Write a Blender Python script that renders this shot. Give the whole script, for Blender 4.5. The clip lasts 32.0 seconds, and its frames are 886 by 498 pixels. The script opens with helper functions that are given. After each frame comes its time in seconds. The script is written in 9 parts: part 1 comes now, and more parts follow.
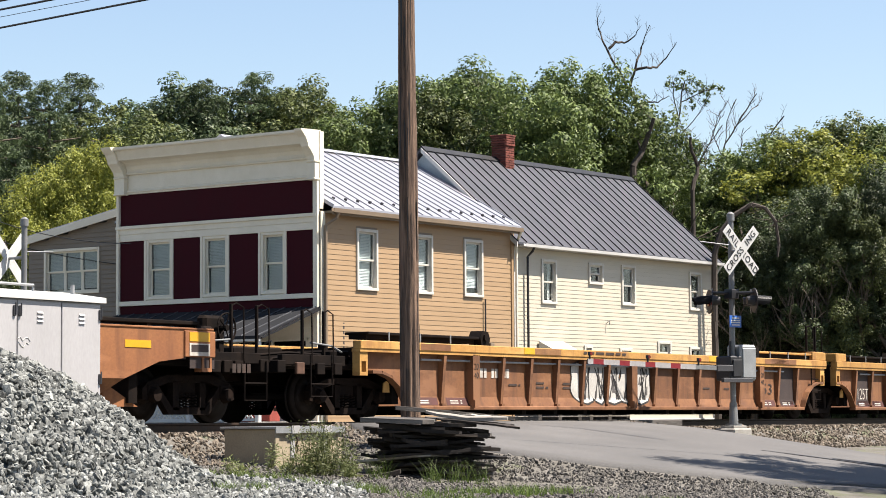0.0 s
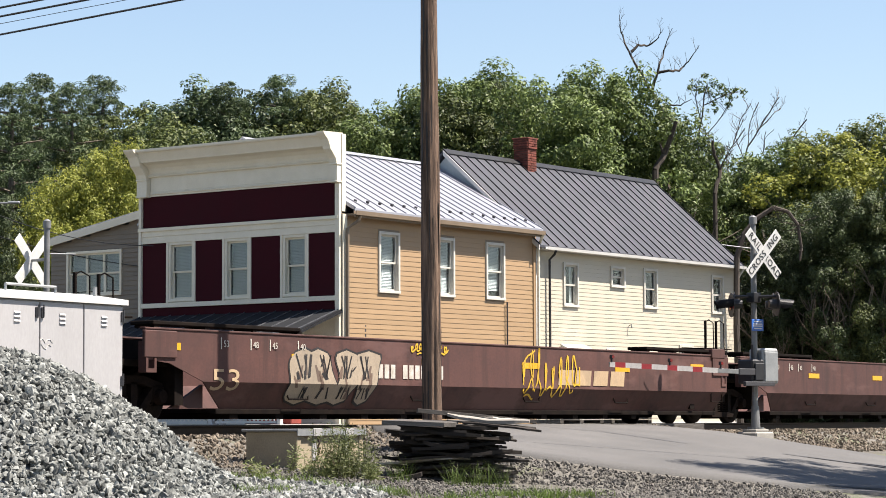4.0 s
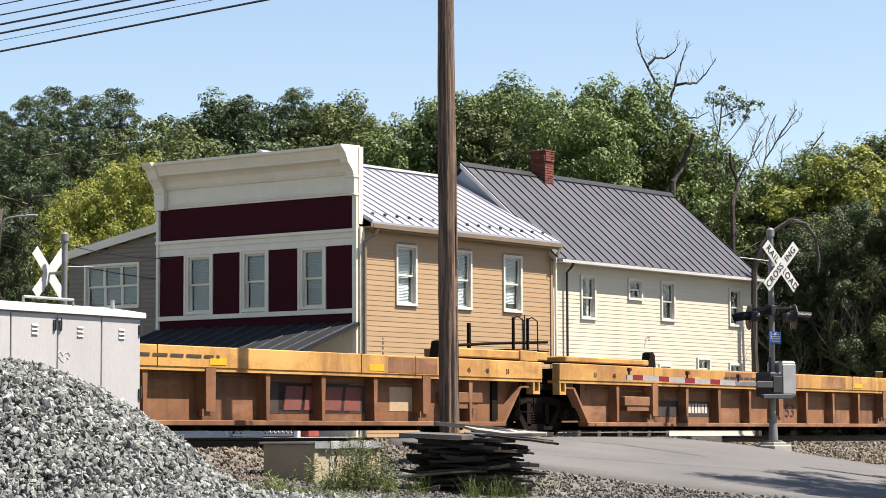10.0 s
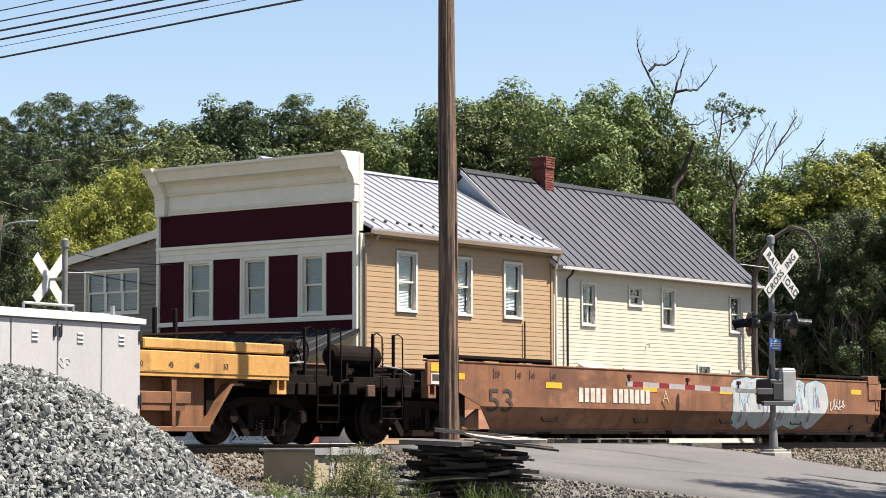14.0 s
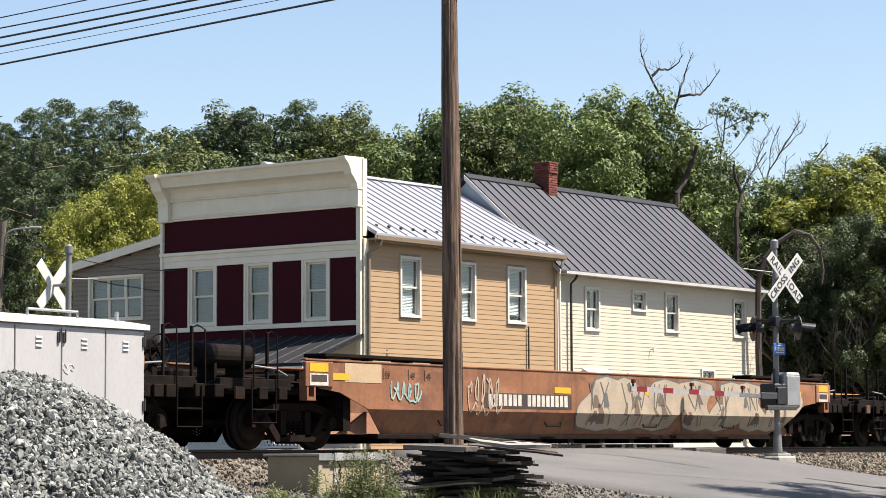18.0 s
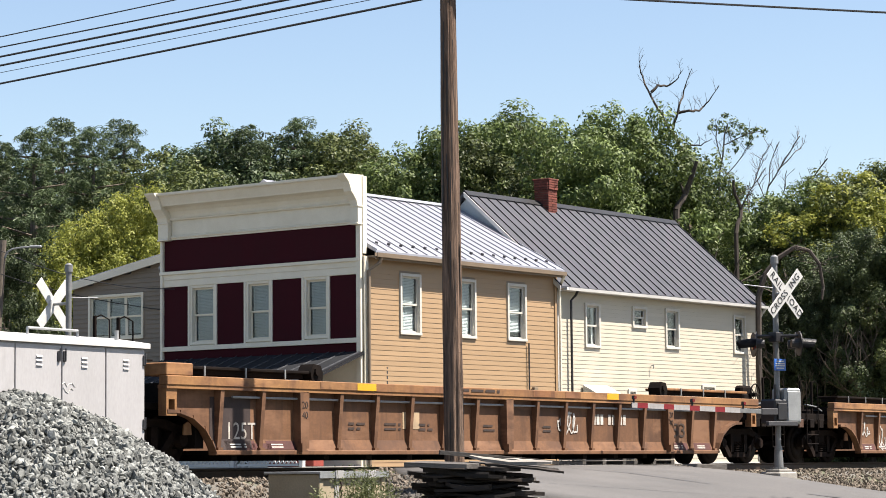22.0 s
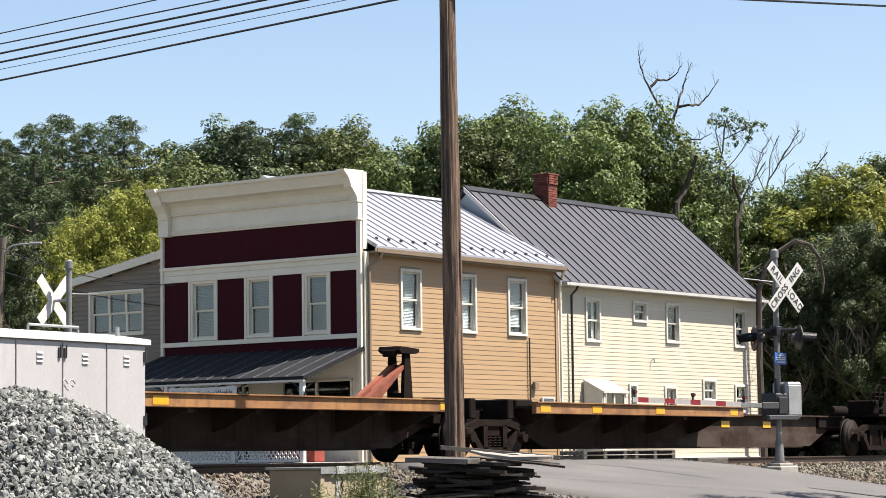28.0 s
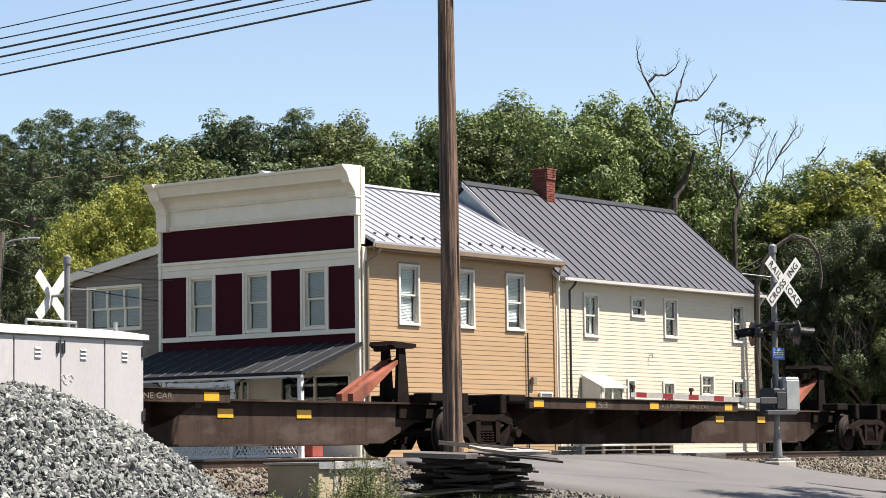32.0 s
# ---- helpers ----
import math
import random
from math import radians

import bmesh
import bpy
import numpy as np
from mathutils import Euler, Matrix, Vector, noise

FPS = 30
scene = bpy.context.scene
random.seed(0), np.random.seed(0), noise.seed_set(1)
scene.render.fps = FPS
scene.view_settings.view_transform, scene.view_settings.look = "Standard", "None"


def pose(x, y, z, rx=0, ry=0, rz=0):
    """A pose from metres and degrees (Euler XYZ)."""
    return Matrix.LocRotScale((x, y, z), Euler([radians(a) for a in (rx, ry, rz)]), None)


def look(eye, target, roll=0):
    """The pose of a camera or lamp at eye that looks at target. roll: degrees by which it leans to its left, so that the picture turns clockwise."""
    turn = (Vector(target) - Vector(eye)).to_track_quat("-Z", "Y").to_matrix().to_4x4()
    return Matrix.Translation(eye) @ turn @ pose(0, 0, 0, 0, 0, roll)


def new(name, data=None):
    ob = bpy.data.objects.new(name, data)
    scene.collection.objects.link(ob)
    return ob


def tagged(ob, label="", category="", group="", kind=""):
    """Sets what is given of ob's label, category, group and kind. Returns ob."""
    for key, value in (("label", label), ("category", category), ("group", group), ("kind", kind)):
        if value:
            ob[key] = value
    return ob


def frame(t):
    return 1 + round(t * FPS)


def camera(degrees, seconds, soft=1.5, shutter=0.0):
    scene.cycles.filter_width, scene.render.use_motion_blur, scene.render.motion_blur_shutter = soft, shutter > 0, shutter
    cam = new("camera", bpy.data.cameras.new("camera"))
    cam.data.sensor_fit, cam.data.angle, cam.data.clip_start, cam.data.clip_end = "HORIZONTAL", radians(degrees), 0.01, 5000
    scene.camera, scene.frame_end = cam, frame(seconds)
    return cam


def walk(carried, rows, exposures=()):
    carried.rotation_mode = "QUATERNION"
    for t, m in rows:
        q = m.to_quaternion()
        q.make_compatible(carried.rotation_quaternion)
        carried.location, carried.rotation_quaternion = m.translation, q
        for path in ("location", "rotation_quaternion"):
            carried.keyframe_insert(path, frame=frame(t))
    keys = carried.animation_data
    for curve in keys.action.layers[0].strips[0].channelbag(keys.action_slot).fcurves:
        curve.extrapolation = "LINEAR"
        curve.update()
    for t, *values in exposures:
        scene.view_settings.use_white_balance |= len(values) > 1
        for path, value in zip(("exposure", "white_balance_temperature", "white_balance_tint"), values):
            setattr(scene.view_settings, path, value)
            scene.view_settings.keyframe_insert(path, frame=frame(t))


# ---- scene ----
cam = camera(21.0, 32.0, soft=0.9)
EYE = (0.0, 0.0, 1.6)


def aim(yaw, pitch, roll):
    """Camera pose: yaw to the right and pitch up, in degrees."""
    return pose(*EYE, 90 + pitch, 0, -yaw) @ pose(0, 0, 0, 0, 0, roll)


walk(cam, [
    (0.0, aim(1.037, 4.096, -0.378)),
    (0.5, aim(0.959, 4.063, -0.347)),
    (1.0, aim(0.920, 4.048, -0.254)),
    (1.5, aim(0.930, 4.058, -0.215)),
    (2.0, aim(0.941, 4.088, -0.238)),
    (2.5, aim(0.884, 4.131, -0.241)),
    (3.0, aim(0.785, 4.169, -0.197)),
    (3.5, aim(0.651, 4.189, -0.201)),
    (5.5, aim(0.162, 4.048, -0.309)),
    (6.0, aim(0.100, 4.062, -0.327)),
    (6.5, aim(0.062, 4.113, -0.271)),
    (7.0, aim(0.021, 4.196, -0.269)),
    (7.5, aim(-0.021, 4.245, -0.288)),
    (8.0, aim(-0.060, 4.282, -0.236)),
    (8.5, aim(-0.043, 4.309, -0.292)),
    (9.0, aim(-0.000, 4.365, -0.234)),
    (9.5, aim(0.060, 4.427, -0.244)),
    (10.0, aim(0.097, 4.473, -0.226)),
    (10.5, aim(0.140, 4.509, -0.251)),
    (11.0, aim(0.170, 4.533, -0.219)),
    (11.5, aim(0.211, 4.561, -0.181)),
    (12.0, aim(0.238, 4.572, -0.160)),
    (12.5, aim(0.251, 4.586, -0.171)),
    (13.0, aim(0.233, 4.589, -0.154)),
    (13.5, aim(0.173, 4.601, -0.161)),
    (14.0, aim(0.091, 4.629, -0.153)),
    (14.5, aim(0.012, 4.656, -0.185)),
    (16.5, aim(-0.120, 4.549, -0.262)),
    (17.0, aim(-0.085, 4.576, -0.292)),
    (17.5, aim(-0.040, 4.659, -0.282)),
    (18.0, aim(0.004, 4.754, -0.283)),
    (18.5, aim(0.020, 4.830, -0.363)),
    (19.0, aim(-0.019, 4.890, -0.435)),
    (19.5, aim(-0.060, 4.919, -0.517)),
    (20.0, aim(-0.111, 4.962, -0.549)),
    (20.5, aim(-0.111, 5.011, -0.593)),
    (21.0, aim(-0.073, 5.079, -0.566)),
    (21.5, aim(-0.012, 5.133, -0.591)),
    (22.0, aim(0.008, 5.165, -0.539)),
    (22.5, aim(0.015, 5.163, -0.529)),
    (23.0, aim(-0.011, 5.126, -0.530)),
    (23.5, aim(-0.038, 5.084, -0.516)),
    (24.0, aim(-0.063, 5.061, -0.530)),
    (24.5, aim(-0.075, 5.061, -0.531)),
    (25.0, aim(-0.054, 5.088, -0.546)),
    (25.5, aim(-0.025, 5.129, -0.612)),
    (27.5, aim(0.035, 5.100, -0.724)),
    (28.0, aim(0.002, 5.049, -0.749)),
    (28.5, aim(-0.034, 5.003, -0.779)),
    (29.0, aim(-0.036, 4.991, -0.771)),
    (29.5, aim(-0.018, 5.020, -0.800)),
    (30.0, aim(0.023, 5.062, -0.785)),
    (30.5, aim(0.061, 5.101, -0.810)),
    (31.0, aim(0.072, 5.084, -0.785)),
    (31.5, aim(0.063, 5.019, -0.805)),
    (32.0, aim(0.046, 4.932, -0.761)),
], exposures=[(0.0, 1.42, 6750, 13), (32.0, 1.42, 6750, 13)])

# ---- light: clear late-summer morning, sun high on the far right ----
SUN_AZ, SUN_EL = -7.0, 60.0          # azimuth from +x, elevation
sun_dir = Vector((math.cos(radians(SUN_AZ)) * math.cos(radians(SUN_EL)), math.sin(radians(SUN_AZ)) * math.cos(radians(SUN_EL)), math.sin(radians(SUN_EL))))
world = bpy.data.worlds.new("sky")
scene.world = world
world.use_nodes = True
wn = world.node_tree.nodes
wn.clear()
sky = wn.new("ShaderNodeTexSky")
sky.sky_type, sky.sun_disc = "NISHITA", False
sky.sun_elevation, sky.sun_rotation = radians(SUN_EL), radians(90 - SUN_AZ)
sky.air_density, sky.dust_density, sky.ozone_density = 1.0, 0.7, 1.6
bg = wn.new("ShaderNodeBackground")
bg.inputs["Strength"].default_value = 0.068
wo = wn.new("ShaderNodeOutputWorld")
world.node_tree.links.new(sky.outputs[0], bg.inputs[0])
world.node_tree.links.new(bg.outputs[0], wo.inputs[0])
sun = new("sun", bpy.data.lights.new("sun", "SUN"))
sun.data.energy, sun.data.angle, sun.data.color = 5.0, radians(0.53), (1.0, 0.95, 0.87)
sun.matrix_world = look(sun_dir * 200, (0, 0, 0))

# ---- materials ----
def nd(nt, kind, **kw):
    n = nt.nodes.new(kind)
    for k, val in kw.items():
        if k in n.inputs:
            n.inputs[k].default_value = val
    return n


def surf(name, base, other=None, scale=3.0, fine=40.0, rough=0.7, metal=0.0, bump=0.2, amount=0.6, island=0.0, spec=0.4, stretch=(1, 1, 1), bump_dist=0.01, rnd=0.0, dark=None, dark_amount=0.0, coat=0.0, streak=None, fade=None):
    """A worn surface: two colours mixed by coarse noise, fine grain, fine relief. rnd / island: brightness spread per object / per piece."""
    m = bpy.data.materials.new(name)
    m.use_nodes = True
    nt = m.node_tree
    L = nt.links
    bsdf = nt.nodes["Principled BSDF"]
    tc = nd(nt, "ShaderNodeTexCoord")
    mp = nd(nt, "ShaderNodeMapping")
    mp.inputs["Scale"].default_value = stretch
    L.new(tc.outputs["Object"], mp.inputs[0])
    vec = mp.outputs[0]
    if rnd or island:
        oi = nd(nt, "ShaderNodeObjectInfo")
        ad = nt.nodes.new("ShaderNodeVectorMath")
        ad.operation = "ADD"
        sc = nt.nodes.new("ShaderNodeMath")
        sc.operation, sc.inputs[1].default_value = "MULTIPLY", 37.0
        L.new(oi.outputs["Random"], sc.inputs[0])
        L.new(mp.outputs[0], ad.inputs[0])
        L.new(sc.outputs[0], ad.inputs[1])
        vec = ad.outputs[0]
    n1 = nd(nt, "ShaderNodeTexNoise", Scale=scale, Detail=5.0, Roughness=0.6)
    n2 = nd(nt, "ShaderNodeTexNoise", Scale=fine, Detail=4.0, Roughness=0.65)
    L.new(vec, n1.inputs["Vector"])
    L.new(vec, n2.inputs["Vector"])
    ramp = nt.nodes.new("ShaderNodeValToRGB")
    ramp.color_ramp.elements[0].position, ramp.color_ramp.elements[1].position = 0.36, 0.66
    other = other or tuple(c * 0.72 for c in base)
    ramp.color_ramp.elements[0].color = (*other, 1)
    ramp.color_ramp.elements[1].color = (*base, 1)
    L.new(n1.outputs["Fac"], ramp.inputs[0])
    g = nt.nodes.new("ShaderNodeMapRange")
    g.inputs["From Min"].default_value, g.inputs["From Max"].default_value = 0.25, 0.75
    g.inputs["To Min"].default_value, g.inputs["To Max"].default_value = 1 - 0.5 * amount, 1 + 0.35 * amount
    L.new(n2.outputs["Fac"], g.inputs[0])
    mul = nt.nodes.new("ShaderNodeVectorMath")
    mul.operation = "MULTIPLY"
    L.new(ramp.outputs[0], mul.inputs[0])
    L.new(g.outputs[0], mul.inputs[1])
    col = mul.outputs[0]
    if dark:
        n3 = nd(nt, "ShaderNodeTexNoise", Scale=scale * 0.55, Detail=6.0, Roughness=0.7)
        L.new(vec, n3.inputs["Vector"])
        r3 = nt.nodes.new("ShaderNodeMapRange")
        r3.inputs["From Min"].default_value, r3.inputs["From Max"].default_value = 0.52, 0.62
        r3.inputs["To Max"].default_value = dark_amount
        L.new(n3.outputs["Fac"], r3.inputs[0])
        mx = nt.nodes.new("ShaderNodeMix")
        mx.data_type = "RGBA"
        L.new(r3.outputs[0], mx.inputs["Factor"])
        L.new(col, mx.inputs["A"])
        mx.inputs["B"].default_value = (*dark, 1)
        col = mx.outputs["Result"]
    if streak:
        # rust and dirt that has run down, and broad bleached fields
        for tint, st, lo, hi, top in ((streak, (5.0, 5.0, 0.35), 0.50, 0.68, 0.75), (fade, (0.8, 0.8, 1.5), 0.53, 0.63, 0.55)):
            mp2 = nd(nt, "ShaderNodeMapping")
            mp2.inputs["Scale"].default_value = st
            L.new(vec, mp2.inputs[0])
            n4 = nd(nt, "ShaderNodeTexNoise", Scale=1.0, Detail=5.0, Roughness=0.6)
            L.new(mp2.outputs[0], n4.inputs["Vector"])
            r4 = nt.nodes.new("ShaderNodeMapRange")
            r4.inputs["From Min"].default_value, r4.inputs["From Max"].default_value = lo, hi
            r4.inputs["To Max"].default_value = top
            L.new(n4.outputs["Fac"], r4.inputs[0])
            m4 = nt.nodes.new("ShaderNodeMix")
            m4.data_type = "RGBA"
            L.new(r4.outputs[0], m4.inputs["Factor"])
            L.new(col, m4.inputs["A"])
            m4.inputs["B"].default_value = (*tint, 1)
            col = m4.outputs["Result"]
    for src, spread in (("obj", rnd), ("isl", island)):
        if spread:
            mr = nt.nodes.new("ShaderNodeMapRange")
            mr.inputs["To Min"].default_value, mr.inputs["To Max"].default_value = 1 - spread, 1 + spread
            if src == "obj":
                L.new(oi.outputs["Random"], mr.inputs[0])
            else:
                ge = nd(nt, "ShaderNodeNewGeometry")
                L.new(ge.outputs["Random Per Island"], mr.inputs[0])
            m2 = nt.nodes.new("ShaderNodeVectorMath")
            m2.operation = "MULTIPLY"
            L.new(col, m2.inputs[0])
            L.new(mr.outputs[0], m2.inputs[1])
            col = m2.outputs[0]
    L.new(col, bsdf.inputs["Base Color"])
    rr = nt.nodes.new("ShaderNodeMapRange")
    rr.inputs["To Min"].default_value, rr.inputs["To Max"].default_value = max(0.02, rough - 0.12), min(1, rough + 0.12)
    L.new(n1.outputs["Fac"], rr.inputs[0])
    L.new(rr.outputs[0], bsdf.inputs["Roughness"])
    bsdf.inputs["Metallic"].default_value = metal
    bsdf.inputs["Specular IOR Level"].default_value = spec
    bsdf.inputs["Coat Weight"].default_value = coat
    if bump:
        b = nd(nt, "ShaderNodeBump", Strength=bump, Distance=bump_dist)
        L.new(n2.outputs["Fac"], b.inputs["Height"])
        L.new(b.outputs[0], bsdf.inputs["Normal"])
    return m


def leafy(name, base, other, trans=0.22, rnd=0.25):
    m = bpy.data.materials.new(name)
    m.use_nodes = True
    nt = m.node_tree
    L = nt.links
    bsdf = nt.nodes["Principled BSDF"]
    out = nt.nodes["Material Output"]
    ge = nd(nt, "ShaderNodeNewGeometry")
    oi = nd(nt, "ShaderNodeObjectInfo")
    ramp = nt.nodes.new("ShaderNodeValToRGB")
    ramp.color_ramp.elements[0].color, ramp.color_ramp.elements[1].color = (*other, 1), (*base, 1)
    L.new(ge.outputs["Random Per Island"], ramp.inputs[0])
    mr = nt.nodes.new("ShaderNodeMapRange")
    mr.inputs["To Min"].default_value, mr.inputs["To Max"].default_value = 1 - rnd, 1 + rnd
    L.new(oi.outputs["Random"], mr.inputs[0])
    mul = nt.nodes.new("ShaderNodeVectorMath")
    mul.operation = "MULTIPLY"
    L.new(ramp.outputs[0], mul.inputs[0])
    L.new(mr.outputs[0], mul.inputs[1])
    L.new(mul.outputs[0], bsdf.inputs["Base Color"])
    bsdf.inputs["Roughness"].default_value = 0.55
    bsdf.inputs["Specular IOR Level"].default_value = 0.3
    tr = nd(nt, "ShaderNodeBsdfTranslucent")
    L.new(mul.outputs[0], tr.inputs["Color"])
    mix = nd(nt, "ShaderNodeMixShader")
    mix.inputs[0].default_value = trans
    L.new(bsdf.outputs[0], mix.inputs[1])
    L.new(tr.outputs[0], mix.inputs[2])
    L.new(mix.outputs[0], out.inputs[0])
    return m


def glass(name, tint=(0.8, 0.86, 0.88)):
    m = bpy.data.materials.new(name)
    m.use_nodes = True
    b = m.node_tree.nodes["Principled BSDF"]
    b.inputs["Base Color"].default_value = (*tint, 1)
    b.inputs["Roughness"].default_value = 0.02
    b.inputs["Transmission Weight"].default_value = 1.0
    b.inputs["IOR"].default_value = 1.45
    return m


M = {}
M["ground"] = surf("ground_gravel_earth", (0.152, 0.1421, 0.1254), (0.0836, 0.0745, 0.0608), scale=1.2, fine=30, rough=0.95, bump=0.8, bump_dist=0.03, dark=(0.076, 0.0912, 0.0342), dark_amount=0.7)
M["asphalt"] = surf("asphalt_road", (0.114, 0.1094, 0.1049), (0.0851, 0.0821, 0.079), scale=0.45, fine=60, rough=0.9, bump=0.5, amount=0.75, dark=(0.0745, 0.0722, 0.0699), dark_amount=0.55)
M["ballast"] = surf("ballast_stone", (0.2508, 0.2569, 0.2402), (0.0988, 0.1034, 0.0988), scale=14, fine=90, rough=0.95, bump=0.4, island=0.62, spec=0.15)
M["track_ballast"] = surf("brown_track_ballast", (0.1976, 0.1634, 0.1254), (0.0988, 0.0798, 0.0608), scale=14, fine=90, rough=0.95, bump=0.4, island=0.4)
M["gravel"] = surf("grey_gravel", (0.1444, 0.1338, 0.1186), (0.0646, 0.0593, 0.0532), scale=14, fine=90, rough=0.95, bump=0.3, island=0.4)
# rust brown, darkened for the shadow that the train throws on the rails
M["rail"] = surf("rusty_rail_with_shade", (0.06, 0.036, 0.024), (0.035, 0.022, 0.016), scale=6, fine=60, rough=0.6, metal=0.4)
M["tie"] = surf("weathered_tie_wood", (0.076, 0.0646, 0.0532), (0.038, 0.0304, 0.0266), scale=3, fine=50, rough=0.95, stretch=(1, 6, 1))
M["beige"] = surf("beige_vinyl_siding", (0.3154, 0.209, 0.1155), (0.2888, 0.1915, 0.1049), scale=0.8, fine=60, rough=0.55, bump=0.06, amount=0.15, rnd=0.025)
M["cream"] = surf("cream_vinyl_siding", (0.4636, 0.418, 0.3306), (0.4332, 0.3876, 0.304), scale=0.8, fine=60, rough=0.5, bump=0.05, amount=0.12, rnd=0.02)
M["taupe"] = surf("taupe_siding", (0.20, 0.165, 0.125), (0.17, 0.14, 0.105), scale=0.8, fine=60, rough=0.6, bump=0.08, amount=0.2, rnd=0.03)
M["maroon"] = surf("maroon_painted_board", (0.042, 0.0055, 0.0095), (0.036, 0.005, 0.0085), scale=1.5, fine=50, rough=0.85, spec=0.12, bump=0.06, amount=0.25)
M["trim"] = surf("cream_painted_trim", (0.7176, 0.6624, 0.5336), (0.6624, 0.6072, 0.4784), scale=2.0, fine=40, rough=0.5, bump=0.08, amount=0.2)
M["white"] = surf("white_paint", (0.528, 0.52, 0.496), (0.464, 0.456, 0.432), scale=2, fine=40, rough=0.45, bump=0.05, amount=0.15)
M["soffit"] = surf("tan_gutter_paint", (0.20, 0.15, 0.10), (0.165, 0.122, 0.083), scale=2, fine=40, rough=0.5, amount=0.2)
M["roof_white"] = surf("pale_metal_roof", (0.34, 0.345, 0.38), (0.305, 0.31, 0.345), scale=0.9, fine=30, rough=0.42, metal=0.35, bump=0.05, amount=0.12)
M["roof_black"] = surf("charcoal_metal_roof", (0.052, 0.054, 0.064), (0.046, 0.048, 0.057), scale=0.7, fine=30, rough=0.55, metal=0.1, bump=0.05, amount=0.15)
M["awning"] = surf("black_awning_metal", (0.016, 0.017, 0.020), (0.012, 0.013, 0.015), scale=1.5, fine=30, rough=0.85, bump=0.05, amount=0.2, spec=0.2)
# paler than the sheet: the glint along the seams is put into the colour
M["awning_seam"] = surf("awning_seam_highlight_grey", (0.13, 0.133, 0.14), (0.08, 0.083, 0.09), scale=4, fine=30, rough=0.5, metal=0.3, amount=0.4)
M["roof_seam"] = surf("charcoal_roof_seam", (0.0137, 0.0137, 0.0152), (0.0106, 0.0106, 0.0122), scale=2, fine=30, rough=0.5, metal=0.2, amount=0.15)
M["blue_gable"] = surf("pale_blue_gable_siding", (0.425, 0.4845, 0.51), (0.374, 0.4335, 0.459), scale=1, fine=40, rough=0.6, amount=0.2)
M["brick"] = surf("red_brick", (0.1748, 0.0471, 0.0319), (0.1064, 0.0304, 0.0213), scale=9, fine=80, rough=0.9, bump=0.3, rnd=0.3)
M["mortar"] = surf("mortar", (0.1976, 0.152, 0.1292), scale=9, fine=80, rough=0.95)
M["flashing"] = surf("lead_flashing", (0.06, 0.06, 0.065), rough=0.6, metal=0.3)
M["pane"] = glass("window_glass")
M["blind"] = surf("white_blind", (0.42, 0.45, 0.45), (0.37, 0.40, 0.40), scale=2, fine=30, rough=0.7, amount=0.15)
# near-black: the shade of unlit rooms is put into the colour
M["dark_room"] = surf("room_shade_black", (0.035, 0.035, 0.038), rough=0.95, bump=0)
M["curtain"] = surf("sheer_curtain", (0.75, 0.75, 0.72), scale=5, rough=0.9)
M["trim_dull"] = surf("dull_cream_window_paint", (0.528, 0.504, 0.448), (0.464, 0.44, 0.384), scale=3, fine=40, rough=0.55, bump=0.05, amount=0.2)
M["silver"] = surf("grey_aluminium_cabinet", (0.36, 0.352, 0.355), (0.325, 0.318, 0.318), scale=0.9, fine=30, rough=0.6, metal=0.05, bump=0.04, amount=0.18, dark=(0.2432, 0.2394, 0.228), dark_amount=0.6, stretch=(1, 1, 0.4))
M["galv"] = surf("galvanised_steel", (0.3192, 0.3268, 0.3268), (0.2508, 0.2584, 0.2584), scale=4, fine=40, rough=0.5, metal=0.5, amount=0.3)
M["black_paint"] = surf("black_painted_metal", (0.02, 0.02, 0.022), (0.013, 0.013, 0.014), scale=4, fine=40, rough=0.5, amount=0.3)
M["red"] = surf("red_reflective", (0.2052, 0.0152, 0.0213), (0.1672, 0.0122, 0.0152), scale=5, rough=0.4, amount=0.15)
M["red_lens"] = surf("red_lens", (0.16, 0.01, 0.012), rough=0.15, bump=0)
M["arm_white"] = surf("dull_reflective_white", (0.3496, 0.3344, 0.3268), (0.2736, 0.2584, 0.2508), scale=6, fine=40, rough=0.5, amount=0.3)
M["mast_grey"] = surf("dulled_galvanised_post", (0.1976, 0.2014, 0.2014), (0.1444, 0.1482, 0.1482), scale=4, fine=40, rough=0.55, metal=0.3, amount=0.4)
M["blue_sign"] = surf("blue_sign", (0.03, 0.13, 0.45), (0.025, 0.11, 0.38), rough=0.4, bump=0)
M["sign_white"] = surf("sign_white", (0.4861, 0.4861, 0.4736), (0.4238, 0.4238, 0.4051), scale=6, fine=40, rough=0.4, amount=0.2)
M["sign_black"] = surf("sign_black", (0.02, 0.02, 0.02), rough=0.5, bump=0)
M["concrete"] = surf("concrete", (0.3192, 0.304, 0.2736), (0.2508, 0.2356, 0.2128), scale=4, fine=60, rough=0.9, bump=0.25)
M["bark_dark"] = surf("dark_bark", (0.075, 0.06, 0.048), (0.04, 0.032, 0.026), scale=5, fine=30, rough=0.95, bump=0.5, stretch=(2, 2, 0.3))
M["pole_wood"] = surf("weathered_pole_wood", (0.27, 0.175, 0.12), (0.085, 0.055, 0.04), scale=6, fine=22, rough=0.95, bump=1.0, bump_dist=0.03, stretch=(4.0, 4.0, 0.16), amount=1.0, dark=(0.0228, 0.0167, 0.0137), dark_amount=0.6)
